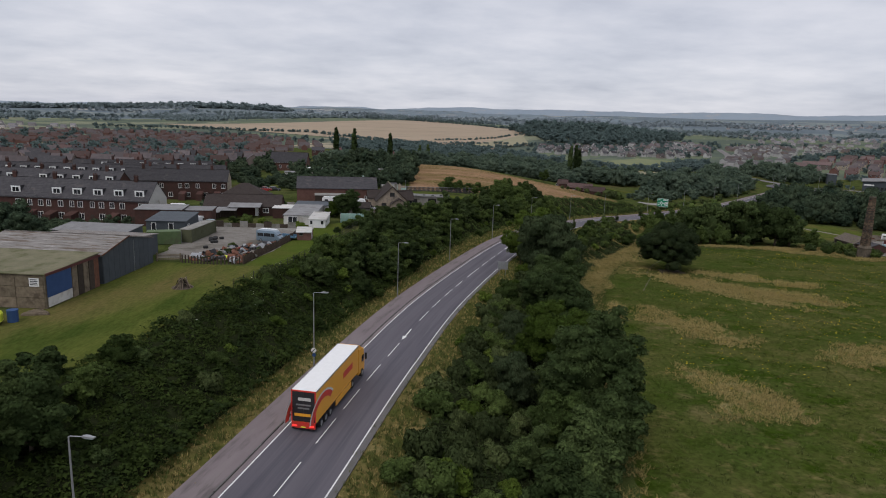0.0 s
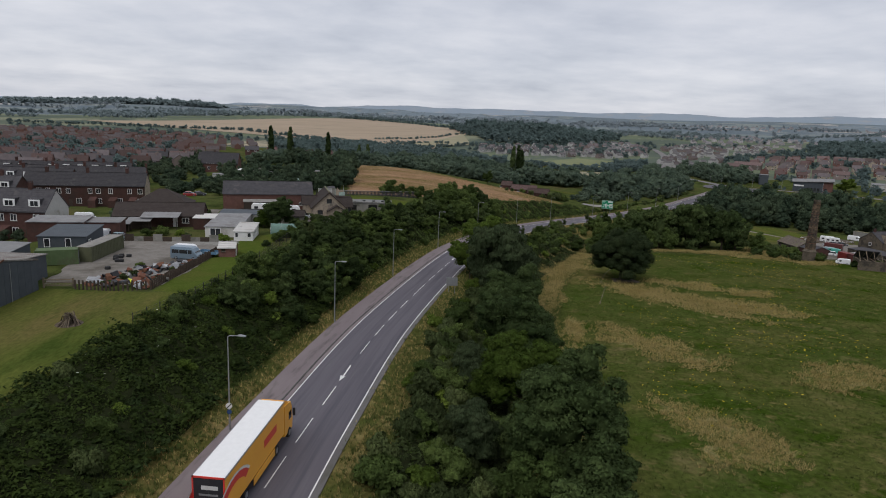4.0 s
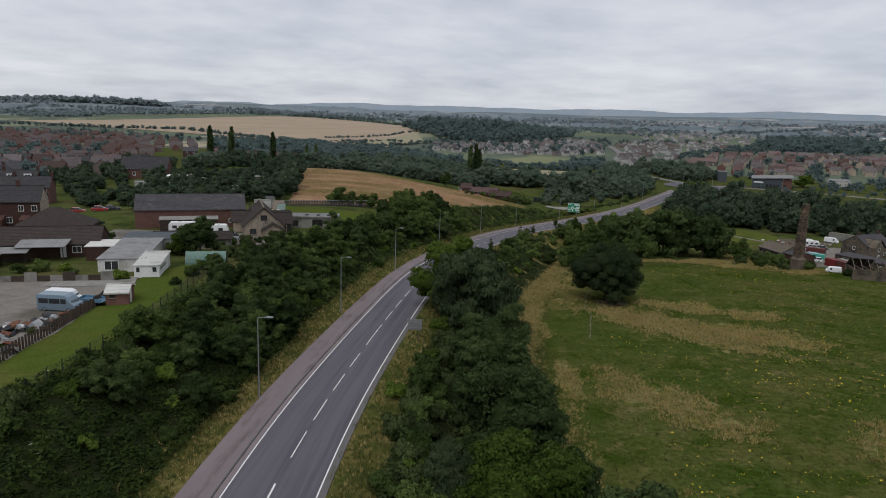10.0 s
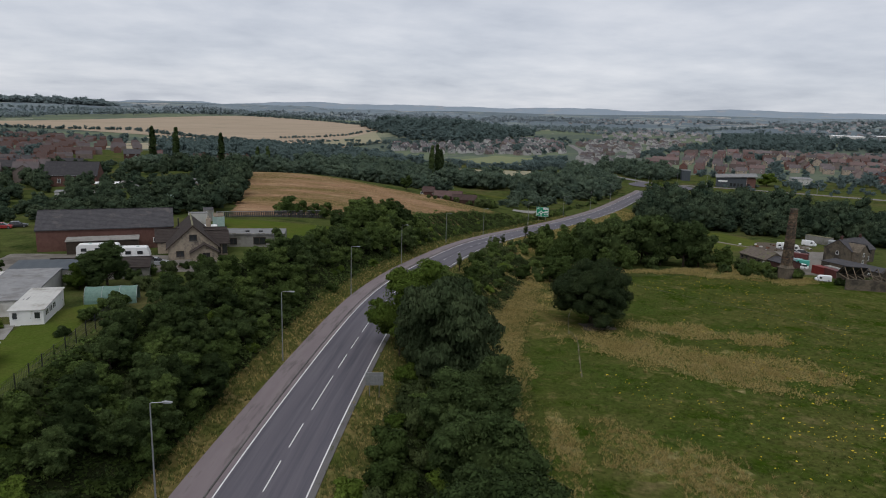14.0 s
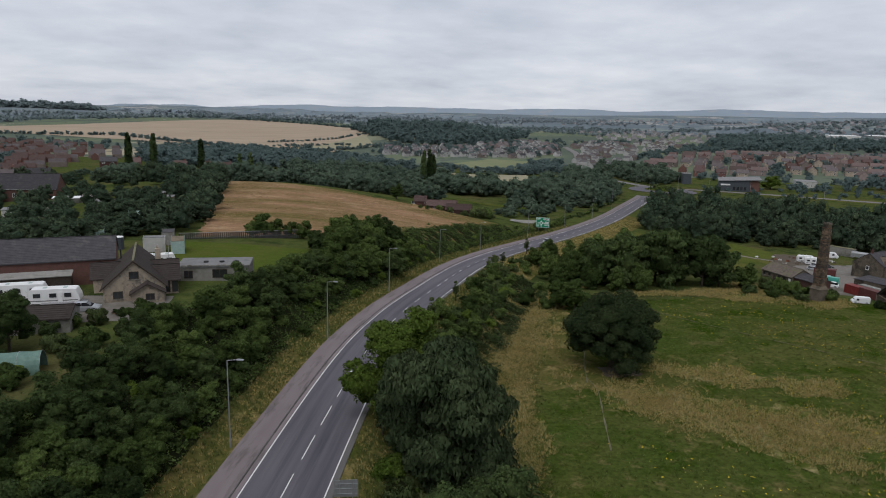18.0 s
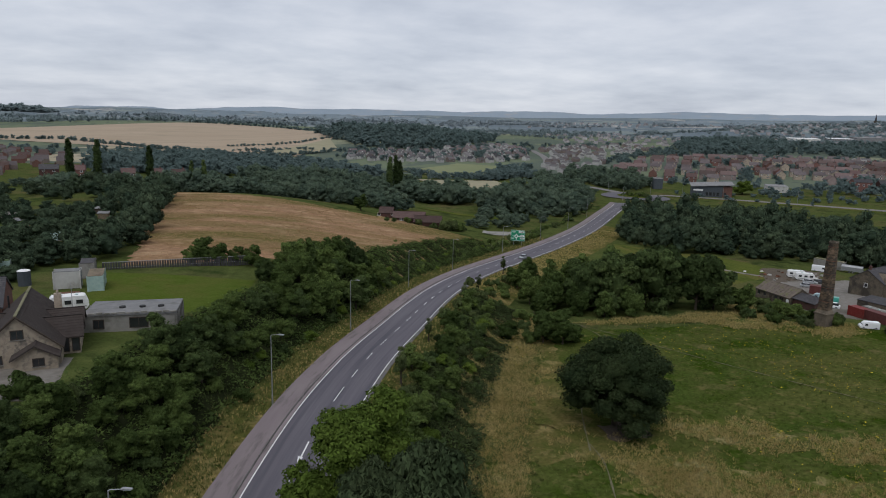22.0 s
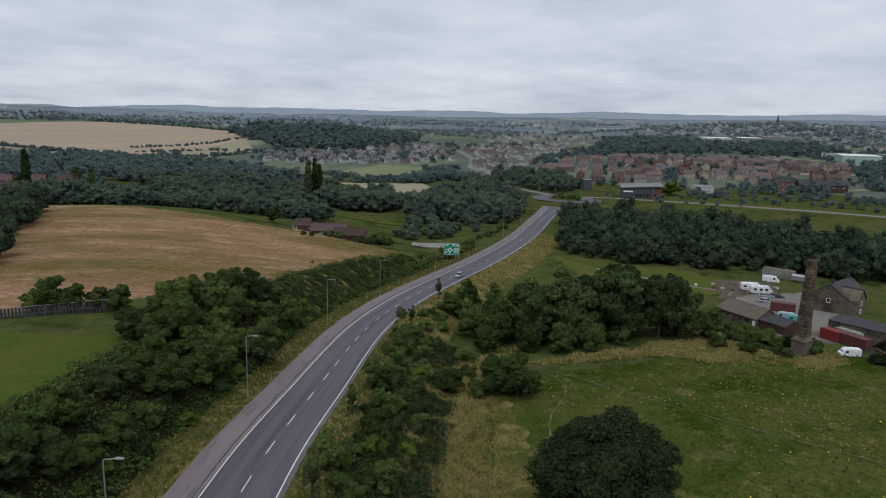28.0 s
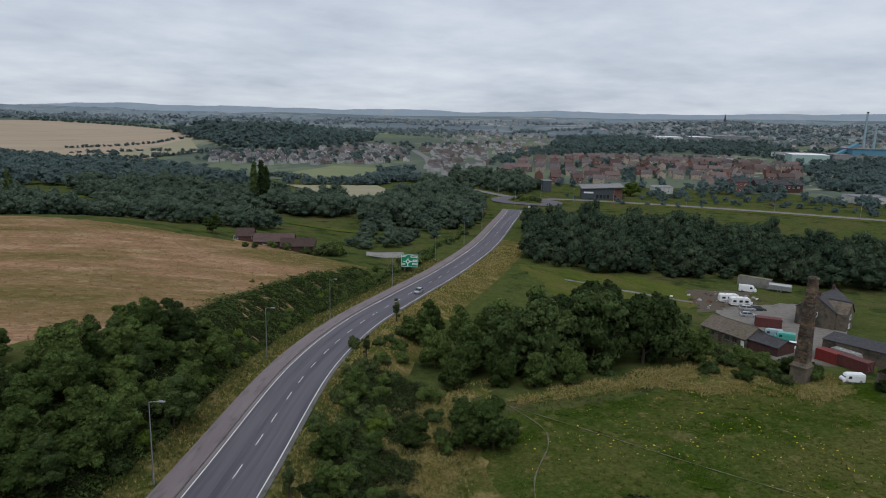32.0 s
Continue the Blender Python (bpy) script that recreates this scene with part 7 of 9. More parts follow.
    for k in range(9):
        part("plank", Mesher().box(-1.6 + 0.1 * k, 1.6 - 0.15 * k, -0.9 + 0.2 * k, -0.72 + 0.2 * k, 0, 0.3 + 0.06 * (k % 3)), "weathered_wood", t)


park()


def scrap_heap():
    """Scrap about the yard: each lump a thing of its own kind."""
    rng = np.random.default_rng(17)
    heap = thing("scrap_heap", at(-36, 88), "heap of rusty scrap metal, panels and junk in the yard", "scrap heap")
    o = heap.matrix_basis.translation
    kinds = [("scrap_panel", "bent scrap sheet lying on the yard heap", "concrete"), ("scrap_panel", "rusty scrap sheet lying on the yard heap", "rusty"), ("scrap_panel", "yellow scrap panel on the yard heap", "hi_vis"),
             ("scrap_panel", "red scrap panel on the yard heap", "red_paint"), ("scrap_panel", "grey scrap sheet on the yard heap", "galvanised"), ("scrap_panel", "blue scrap panel on the yard heap", "blue_sheet"), ("scrap_panel", "dark scrap lump on the yard heap", "black_paint")]
    for k in range(130):
        name, lab, key = kinds[{7: 2, 31: 2, 15: 3, 48: 3, 60: 5}.get(k, [1, 4, 6, 1, 6, 0, 1, 6, 1, 4, 6, 0][int(rng.integers(12))])]
        u, v = rng.random(), rng.random()
        x, y = -40.5 + 10 * u, 84 + 6 * v + 9 * u * v + (4 * u if v > 0.5 else 0)
        sx, sy, sz = 0.3 + 0.8 * rng.random(), 0.2 + 0.5 * rng.random(), 0.12 + 0.35 * rng.random()
        mb = Mesher().hull([[(-sx, -sy, 0), (-sx, sy, 0.05), (-sx * 0.8, sy * 0.9, sz), (-sx * 0.9, -sy * 0.7, sz * 0.8)], [(sx * 0.2, -sy * 1.1, 0), (sx * 0.2, sy, 0), (sx * 0.1, sy * 0.8, sz * 1.3), (sx * 0.2, -sy, sz)],
                            [(sx, -sy * 0.6, 0), (sx, sy * 0.8, 0), (sx, sy * 0.6, sz * 0.5), (sx, -sy * 0.5, sz * 0.6)]])
        ob = part("scrap_piece", mb, key, heap)
        ob.matrix_basis = pose(x - o.x, y - o.y, hh(x, y) - o.z + 0.04 + 0.75 * rng.random() ** 2, 25 * rng.normal(), 25 * rng.normal(), 360 * rng.random())
    for k in range(9):
        x, y = -47 + 2.2 * rng.random(), 95 + 13 * rng.random()
        ob = new("worn_tyre", Mesher().tube([(0, 0, 0), (0, 0, 0.25), (0, 0, 0.5)], [0.42, 0.46, 0.42], 12).mesh("worn_tyre", "rubber"))
        ob.matrix_basis = pose(x + 2.6, y, hh(x, y) + 0.02)
        tagged(ob, "worn black lorry tyre lying beside the container", "tyre", "old tyres in the yard")
    for k in range(16):
        x, y = -41 + 10 * rng.random(), 84.5 + 12 * rng.random()
        shrub(SHRUBS[int(rng.integers(4))], x, y, 0.22 + 0.2 * rng.random())


scrap_heap()


def lorry():
    i = int(np.argmin(np.abs(CL[:, 1] - 40)))
    x, y, z = CL[i]
    tx, ty = CT[i]
    m = pose(x - ty * 2.05, y + tx * 2.05, z + 0.01, 0, 0, math.degrees(math.atan2(ty, tx)))
    t = thing("articulated_lorry", m, "yellow articulated lorry with a white-roofed trailer on the road", "lorry")
    L, W, H0, H1 = 13.6, 2.55, 1.15, 4.45
    tr = part("trailer_body", Mesher().box(-6.8, 6.8, -W / 2, W / 2, H0, H1 - 0.05, bevel=0.03), "lorry_yellow", t)
    part("trailer_roof", Mesher().box(-6.8, 6.8, -W / 2 + 0.03, W / 2 - 0.03, H1 - 0.05, H1, bevel=0.03), "white_paint", tr, "white trailer roof")
    for s in (-1, 1):
        part("side_rail", Mesher().box(-6.8, 6.8, s * W / 2 - 0.02, s * W / 2 + 0.03, H1 - 0.16, H1 - 0.02), "galvanised", tr)
        # sweeping red and pale shapes on the curtain
        for r0, r1, key in ((0.0, 0.85, "lorry_red"), (0.85, 1.15, "render_white")):
            n = 10
            mb = Mesher()
            for k in range(n + 1):
                a = math.pi * (0.95 - 0.75 * k / n)
                for r in (1.35 + r0 * 0.55, 1.35 + r1 * 0.55):
                    mb.v.append((-4.9 + 1.9 * r * math.cos(a), s * (W / 2 + 0.012), 1.2 + 1.35 * r * math.sin(a) * 0.95))
            mb.f = [(2 * k, 2 * k + 1, 2 * k + 3, 2 * k + 2) for k in range(n)]
            mb.s = [0] * n
            mb.v = [(a, b, min(max(c, H0 + 0.05), H1 - 0.1)) for a, b, c in mb.v]
            part("side_swoosh", mb, key, tr)
        part("side_mark", Mesher().box(1.4, 4.6, s * W / 2 - 0.01, s * W / 2 + 0.012, 2.5, 3.2), "lorry_red", tr)
        part("skirt", Mesher().box(-1.2, 4.0, s * W / 2 - 0.06, s * W / 2 - 0.01, 0.45, 1.1), "lorry_yellow", t)
    back = part("rear_panel", Mesher().box(-6.86, -6.8, -W / 2 + 0.06, -0.01, H0 + 0.05, H1 - 0.12).box(-6.86, -6.8, 0.01, W / 2 - 0.06, H0 + 0.05, H1 - 0.12), "black_paint", t)
    part("rear_frame", Mesher().box(-6.87, -6.8, -W / 2, -W / 2 + 0.12, H0, H1).box(-6.87, -6.8, W / 2 - 0.12, W / 2, H0, H1).box(-6.87, -6.8, -W / 2, W / 2, H1 - 0.14, H1), "lorry_red", t)
    for k, (yy, zz, w, ht, key) in enumerate(((-0.1, 3.55, 1.3, 0.32, "render_white"), (0.0, 2.95, 1.5, 0.16, "grey_felt"), (0.0, 2.6, 1.2, 0.16, "grey_felt"), (0.1, 1.9, 1.7, 0.3, "lorry_yellow"))):
        part("rear_mark", Mesher().box(-6.875, -6.86, yy - w / 2, yy + w / 2, zz - ht / 2, zz + ht / 2), key, back)
    part("tail_lift", Mesher().box(-6.95, -6.8, -W / 2 + 0.05, W / 2 - 0.05, 0.55, H0), "lorry_red", t)
    for s in (-1, 1):
        for k in (0, 1):
            part("tail_light", Mesher().box(-6.98, -6.95, s * (0.75 + 0.26 * k) - 0.1, s * (0.75 + 0.26 * k) + 0.1, 0.72, 0.86), "tail_light", t)
    part("number_plate", Mesher().box(-6.97, -6.95, -0.26, 0.26, 0.62, 0.73), "hi_vis", t)
    part("bumper", Mesher().box(-6.85, -6.7, -1.2, 1.2, 0.35, 0.5), "black_paint", t)
    part("chassis", Mesher().box(-6.6, 8.9, -0.5, 0.5, 0.75, 1.12), "black_paint", t)
    wheels(t, (-5.3, -4.0, -2.7, 4.7, 8.4), W / 2, 0.5, 0.34)
    cab = part("cab", Mesher().hull([[(7.1, y, 0.6), (9.4, y, 0.6), (9.5, y, 1.6), (9.25, y, 2.9), (8.9, y, 3.5), (7.1, y, 3.75)] for y in (-1.22, 1.22)]), "lorry_yellow", t)
    part("wind_deflector", Mesher().hull([[(7.15, y, 3.7), (8.8, y, 3.5), (7.3, y, 4.3), (7.15, y, 4.3)] for y in (-1.1, 1.1)]), "lorry_yellow", cab)
    part("windscreen", Mesher().hull([[(9.47, y, 1.75), (9.52, y, 1.75), (9.30, y, 2.8), (9.24, y, 2.8)] for y in (-1.1, 1.1)]), "glass_dark", cab)
    for s in (-1, 1):
        part("side_window", Mesher().box(8.3, 9.1, s * 1.22 - 0.02, s * 1.22 + 0.02, 1.8, 2.6), "glass_dark", cab)
        part("mirror", Mesher().box(9.2, 9.35, s * 1.45 - 0.12, s * 1.45 + 0.12, 1.9, 2.7), "black_paint", cab)
    return t


lorry()


# ---- signs ----
def direction_sign():
    i = int(np.argmin(np.abs(CL[:, 1] - 308)))
    m = at(117.3, 318.6, -33)
    t = thing("direction_sign", m, "large green direction sign with white panels and a white route diagram", "road sign")
    for x in (-1.6, 1.6):
        part("post", Mesher().tube([(x, 0.1, -0.6), (x, 0.1, 5.6)], [0.08, 0.08], 6), "galvanised", t)
    b = part("panel", Mesher().box(-2.9, 2.9, -0.05, 0.0, 2.1, 6.5), "sign_green", t)
    part("border", Mesher().box(-2.85, 2.85, -0.06, -0.05, 2.15, 2.25).box(-2.85, 2.85, -0.06, -0.05, 6.35, 6.45).box(-2.85, -2.75, -0.06, -0.05, 2.15, 6.45).box(2.75, 2.85, -0.06, -0.05, 2.15, 6.45), "white_paint", b)
    ringm = Mesher()
    for k in range(16):
        a0, a1 = 2 * math.pi * k / 16, 2 * math.pi * (k + 1) / 16
        ringm.add([(-0.6 + r * math.cos(a), -0.065, 4.0 + r * math.sin(a)) for a, r in ((a0, 0.42), (a1, 0.42), (a1, 0.72), (a0, 0.72))], [(0, 1, 2, 3)])
    part("roundabout_ring", ringm, "white_paint", b)
    part("route_line", Mesher().box(-0.75, -0.45, -0.066, -0.06, 2.4, 3.4).box(0.1, 1.0, -0.066, -0.06, 3.85, 4.15).box(-2.2, -1.3, -0.066, -0.06, 3.85, 4.1).box(-0.72, -0.48, -0.066, -0.06, 4.6, 5.1), "white_paint", b)
    for x0, x1, z0, z1 in ((0.3, 2.6, 5.4, 6.1), (0.9, 2.65, 2.9, 3.5), (1.1, 2.6, 3.9, 4.7)):
        p = part("white_plate", Mesher().box(x0, x1, -0.066, -0.055, z0, z1), "white_paint", b)
        part("text_bar", Mesher().box(x0 + 0.2, x1 - 0.2, -0.072, -0.066, (z0 + z1) / 2 - 0.09, (z0 + z1) / 2 + 0.09), "black_paint", p)
    for x0, x1, z in ((-2.6, -0.9, 5.9), (-2.6, -1.2, 5.5), (-2.6, -1.5, 3.1), (-2.6, -1.7, 2.8)):
        part("text_bar", Mesher().box(x0, x1, -0.064, -0.055, z, z + 0.17), "white_paint", b)
    # the back of a sign on the other verge
    x, y, z, rz = road_at(113, 6.6)
    t = thing("road_sign", pose(x, y, hh(x, y), 0, 0, rz + 8), "grey back of a road sign on two posts", "road sign")
    for u in (-0.6, 0.6):
        part("post", Mesher().tube([(u, 0, -0.4), (u, 0, 3.3)], [0.045, 0.045], 6), "galvanised", t)
    p = part("panel", Mesher().box(-1.1, 1.1, 0.04, 0.08, 1.6, 3.3), "galvanised", t)
    for zz in (1.9, 2.4, 2.9):
        part("stiffener", Mesher().box(-1.05, 1.05, 0.0, 0.04, zz, zz + 0.06), "galvanised", p)
    # round signs on a lamp column
    t = thing("speed_limit_sign", pose(-12.0, 50, hh(-12, 50) + 2.9, 0, 0, 0), "round white sign with a black bar on a lamp column", "road sign")
    part("plate", Mesher().tube([(0, -0.15, 0), (0, -0.13, 0)], [0.31, 0.31], 18), "white_paint", t)
    ob = part("bar", Mesher().box(-0.29, 0.29, -0.165, -0.152, -0.05, 0.05), "black_paint", t, "black diagonal bar")
    ob.matrix_basis = pose(0, 0, 0, 0, -45, 0)
    part("blue_plate", Mesher().tube([(0.02, -0.15, -0.62), (0.02, -0.13, -0.62)], [0.24, 0.24], 16), "blue_sheet", t, "round blue cycle route plate")


direction_sign()


# ---- the old works by the chimney ----
def works_chimney():
    cx, cy = 150.4, 199.8
    t = thing("mill_chimney", at(cx, cy, 12), "tall tapering soot-stained stone mill chimney", "chimney")
    part("plinth", Mesher().hull([[(s * r, u * r, z) for s, u in ((-1, -1), (1, -1), (1, 1), (-1, 1))] for r, z in ((1.5, -1.0), (1.5, 3.6), (1.18, 4.4))]), "stone_sooty", t)
    part("plinth_cornice", Mesher().box(-1.7, 1.7, -1.7, 1.7, 3.3, 3.65, bevel=0.1), "stone_sooty", t)
    H, n = 21.4, 46
    r0, r1 = 1.18, 0.74
    part("core", Mesher().hull([[(s * r * 0.96, u * r * 0.96, z) for s, u in ((-1, -1), (1, -1), (1, 1), (-1, 1))] for r, z in ((r0, 4.2), (r1, H - 0.1))]), "chimney_brick", t)
    rng = np.random.default_rng(5)
    ch = (H - 4.3) / n
    for k in range(n):
        z = 4.3 + ch * k
        r = r0 + (r1 - r0) * (k / n)
        for side in range(4):
            m = 3 if k % 2 else 4
            for j in range(m):
                if len(t.children) > 300:
                    break
                a, b = -r + 2 * r * j / m + 0.015, -r + 2 * r * (j + 1) / m - 0.015
                d = 0.04 * rng.random()
                mb = Mesher()
                vs = [(a, -r - d, z + 0.015), (b, -r - d, z + 0.015), (b, -r - d + (r0 - r1) / n, z + ch - 0.012), (a, -r - d + (r0 - r1) / n, z + ch - 0.012), (a, -r + 0.2, z), (b, -r + 0.2, z), (b, -r + 0.2, z + ch), (a, -r + 0.2, z + ch)]
                if side in (0, 3) or k > n - 4:
                    mb.add(vs, [(0, 1, 2, 3), (4, 5, 1, 0), (3, 2, 6, 7), (1, 5, 6, 2), (4, 0, 3, 7)])
                    s = part("stone", mb, "chimney_brick", t)
                    s.matrix_basis = pose(0, 0, 0, 0, 0, 90 * side)
    for k in range(5):
        z = 6.5 + 3.4 * k
        r = r0 + (r1 - r0) * ((z - 4.3) / (H - 4.3)) + 0.06
        part("iron_band", Mesher().box(-r, r, -r, r, z, z + 0.1), "rusty", t)
    part("cap", Mesher().box(-r1 - 0.12, r1 + 0.12, -r1 - 0.12, r1 + 0.12, H - 0.35, H - 0.05, bevel=0.08), "stone_sooty", t)
    part("rim", Mesher().box(-r1, -r1 + 0.3, -r1, r1, H - 0.05, H + 0.2).box(r1 - 0.3, r1, -r1, r1, H - 0.05, H + 0.14), "stone_sooty", t)


works_chimney()


def old_works():
    house("stone_workshop", at(163.0, 226.0, -88), 12.5, 8, 2.7, 4.9, "stone_sooty", "stone_slate", "long low stone workshop with a mossy stone-slate roof", [("f", -5, 1.6, 1.1, 1.1), ("f", -2.8, 1.6, 1.0, 1.0), ("f", 1.4, 1.6, 1.2, 1.1), ("f", 3.4, 1.6, 1.3, 1.1)], [("f", -0.6, 1.0, "dark_wood"), ("f", 5.5, 0.9, "white_paint")], category="workshop", gutter=None, frame_key="dark_wood", course=0.5)
    t = house("brick_annexe", at(163.4, 216.0, -86), 7.2, 6.4, 2.4, 3.5, "brick_dark", "slate", "low brick annexe of the stone workshop", category="workshop", gutter=None)
    t = house("stone_house", at(199.8, 227.4, 17), 15, 9.5, 5.0, 8.4, "stone_sooty", "slate", "two-storey stone house with a slate roof", [("f", -3.6, 1.6, 1.1, 1.4), ("f", 3.6, 1.6, 1.1, 1.4), ("f", -3.6, 4.0, 1.0, 1.2), ("r", 0, 3.8, 1.0, 1.3), ("l", 0, 3.6, 1.0, 1.3)], [("f", 0.5, 1.0, "dark_wood")], [(-6.0, 0, 7.2, 9.2), (5.6, 0, 7.2, 9.2)], gutter=None)
    w = part("gable_wing", gable_walls(8, 5.5, 4.8, 7.4), "stone_sooty", t)
    w.matrix_basis = pose(-4.2, -3.2, 0, 0, 0, 90)
    w = part("wing_roof", gable_roof(8, 5.5, 4.8, 7.4), "slate", t)
    w.matrix_basis = pose(-3.0, -3.0, 0, 0, 0, 90)
    window(t, pose(-4.2, -7.2, 3.9), 1.0, 1.3)
    window(t, pose(-4.2, -7.2, 1.5), 1.2, 1.3)
    shed("flat_store", at(178.4, 197.2, -76), 27, 7, 3.2, 3.5, "stone_sooty", "slate", "long flat-roofed store with patched grey felt", [("f", 2, 1.8, 1.2, 1.2), ("f", 9, 1.8, 1.2, 1.2)], pitch=1.2)
    container(at(168.1, 205.3, -90), 4.6, 2.5, 2.6, "red_paint", "faded red shipping container", None)
    container(at(168.3, 199.8, -90), 6.2, 2.5, 2.5, "maroon_paint", "maroon steel container with a white end", None)
    caravan(at(171.2, 203.6, -88, 0.0), 6.4, "cream static caravan among the containers", key="concrete")
    container(at(181.5, 230.4, -49), 6.1, 2.5, 2.6, "maroon_paint", "dark maroon container in the yard", None)
    container(at(223.6, 267.4, -66), 10.2, 2.6, 3.3, "concrete", "cream box trailer parked below the trees", "mossy_roof", "box_trailer")
    car(at(215, 263.2, -50), "car_white", "white flatbed truck cab beside the trailer", 5.4, 2.0, 2.2, "van")
    t = thing("livestock_trailer", at(224.6, 258.4, -58), "silver rounded livestock trailer", "trailer")
    part("body", Mesher().hull([[(x, -1.1, 0.7), (x, 1.1, 0.7), (x, 1.1, 2.2), (x, 0.7, 2.7), (x, -0.7, 2.7), (x, -1.1, 2.2)] for x in (-3.4, 3.4)]), "galvanised", t)
    for k in range(7):
        part("rib", Mesher().box(-3.2 + k, -3.1 + k, -1.13, 1.13, 0.75, 2.2), "galvanised", t)
    wheels(t, (-0.6, 0.5), 1.15, 0.36, 0.22)
    caravan(at(196.2, 255, -30), 5.8, "white caravan at the yard's edge")
    caravan(at(195.2, 250.2, -30), 5.8, "white caravan with a pale awning")
    car(at(192.4, 245.3, -40), "car_silver", "silver estate car in the works yard", 4.5)
    car(at(186.2, 240.0, -40), "car_silver", "silver saloon car in the works yard", 4.5)
    car(at(195.2, 244.0, -40), "car_dark", "dark estate car in the works yard", 4.5)
    car(at(174.2, 223.8, 130), "car_paleblue", "pale blue panel van in the works yard", 4.6, 1.85, 2.0, "van")
    car(at(174.2, 220.4, 128), "car_teal", "turquoise panel van in the works yard", 4.6, 1.85, 2.0, "van")
    car(at(169.6, 215.6, 130), "car_white", "white pickup in the works yard", 4.6, 1.8, 1.6)
    car(at(159.8, 195.2, 150), "car_white", "small white van by the containers", 4.3, 1.75, 1.85, "van")
    # roofless barn with bare rafters
    t = thing("ruined_barn", at(163.6, 184.6, -25), "ruined stone barn with bare roof timbers", "barn")
    part("wall", Mesher().box(-6, 6, -4, -3.4, -0.5, 3.2).box(-6, 6, 3.4, 4, -0.5, 3.2).hull([[(x, -4, -0.5), (x, 4, -0.5), (x, 4, 3.2), (x, 0, 6.0), (x, -4, 3.2)] for x in (5.4, 6.0)]), "stone_sooty", t)
    for k in range(6):
        x = -5.6 + 2.1 * k
        for s in (-1, 1):
            part("rafter", Mesher().hull([[(x, s * 4, 3.1), (x + 0.14, s * 4, 3.1), (x + 0.14, s * 4, 3.3), (x, s * 4, 3.3)], [(x, 0, 5.8), (x + 0.14, 0, 5.8), (x + 0.14, 0, 6.0), (x, 0, 6.0)]]), "weathered_wood", t)
        part("tie_beam", Mesher().box(x, x + 0.14, -4, 4, 3.1, 3.3), "weathered_wood", t)
    part("remaining_roof", Mesher().hull([[(-6, 0.1, 5.95), (0.5, 0.1, 5.95), (0.5, 0.1, 6.1), (-6, 0.1, 6.1)], [(-6, 4.2, 3.1), (0.5, 4.2, 3.1), (0.5, 4.2, 3.25), (-6, 4.2, 3.25)]]), "slate", t)
    rng = np.random.default_rng(23)
    spread = thing("rubble_spread", at(194, 258), "rubble and junk strewn over bare earth", "rubble")
    o = spread.matrix_basis.translation
    for k in range(40):
        x, y = 182 + 26 * rng.random(), 250 + 18 * rng.random()
        ob = part("rubble_lump", Mesher().hull([[(-0.5, -0.4, 0), (-0.5, 0.4, 0), (-0.4, 0.3, 0.5), (-0.4, -0.3, 0.4)], [(0.6, -0.4, 0), (0.5, 0.4, 0), (0.4, 0.3, 0.6), (0.4, -0.3, 0.3)]]), ["concrete", "rusty", "render_white", "dirt"][int(rng.integers(4))], spread)
        s = 0.4 + 0.9 * rng.random()
        ob.matrix_basis = pose(x - o.x, y - o.y, hh(x, y) - o.z + 0.05, 0, 0, 360 * rng.random()) @ Matrix.Diagonal((s, s, s, 1))


old_works()
# worn paths over the meadow
PATHS = [[(52, 128), (56, 138), (60, 148), (61, 154)], [(60, 152), (66, 166), (74, 180), (80, 190), (88, 198), (91, 204), (91, 214)], [(91, 214), (97, 200), (104, 183), (112, 166), (122, 146)], [(91, 214), (86, 222), (85, 228), (89, 236)]]
for n, pts in enumerate(PATHS):
    q = spline([(x, y, 0) for x, y in pts], 0.8)
    tq = np.gradient(q[:, :2], axis=0)
    tq /= np.linalg.norm(tq, axis=1)[:, None]
    wid = 0.10 + 0.05 * np.sin(np.arange(len(q)) * 0.7)
    a, b = q[:, :2] + np.c_[tq[:, 1], -tq[:, 0]] * wid[:, None], q[:, :2] - np.c_[tq[:, 1], -tq[:, 0]] * wid[:, None]
    v = np.stack([np.c_[a, h(a[:, 0], a[:, 1]) + 0.16], np.c_[b, h(b[:, 0], b[:, 1]) + 0.16]], 1).reshape(-1, 3)
    f = [(2 * k, 2 * k + 2, 2 * k + 3, 2 * k + 1) for k in range(len(q) - 1)]
    tagged(new("footpath", raw_mesh("footpath", v.tolist(), f, ["path_earth"])), "narrow trodden path across the meadow", "path", kind="structure")


# the small silver car that meets the lorry, further along the road
def oncoming_car():
    x, y, z, rz = road_at(292, 2.0)
    car(pose(x, y, z + 0.01, 0, 0, rz - 90), "car_silver", "small silver car driving on the road", 4.1)


oncoming_car()

# ---- the valley road, roundabout and estates ----
def draped_road(name, pts, width, key, label, lift=0.25, category="road"):
    q = spline([(x, y, 0) for x, y in pts], 3.0)
    tq = np.gradient(q[:, :2], axis=0)
    tq /= np.linalg.norm(tq, axis=1)[:, None]
    rows = []
    for d in (-width / 2, -width / 6, width / 6, width / 2):
        p = q[:, :2] + np.c_[tq[:, 1], -tq[:, 0]] * d
        rows.append(np.c_[p, h(p[:, 0], p[:, 1]) + lift])
    v = np.stack(rows, 1).reshape(-1, 3)
    f = [(4 * k + j, 4 * k + 4 + j, 4 * k + 5 + j, 4 * k + 1 + j) for k in range(len(q) - 1) for j in range(3)]
    f = [t[::-1] for t in f]
    return tagged(new(name, raw_mesh(name, v.tolist(), f, [key])), label, category, kind="structure")


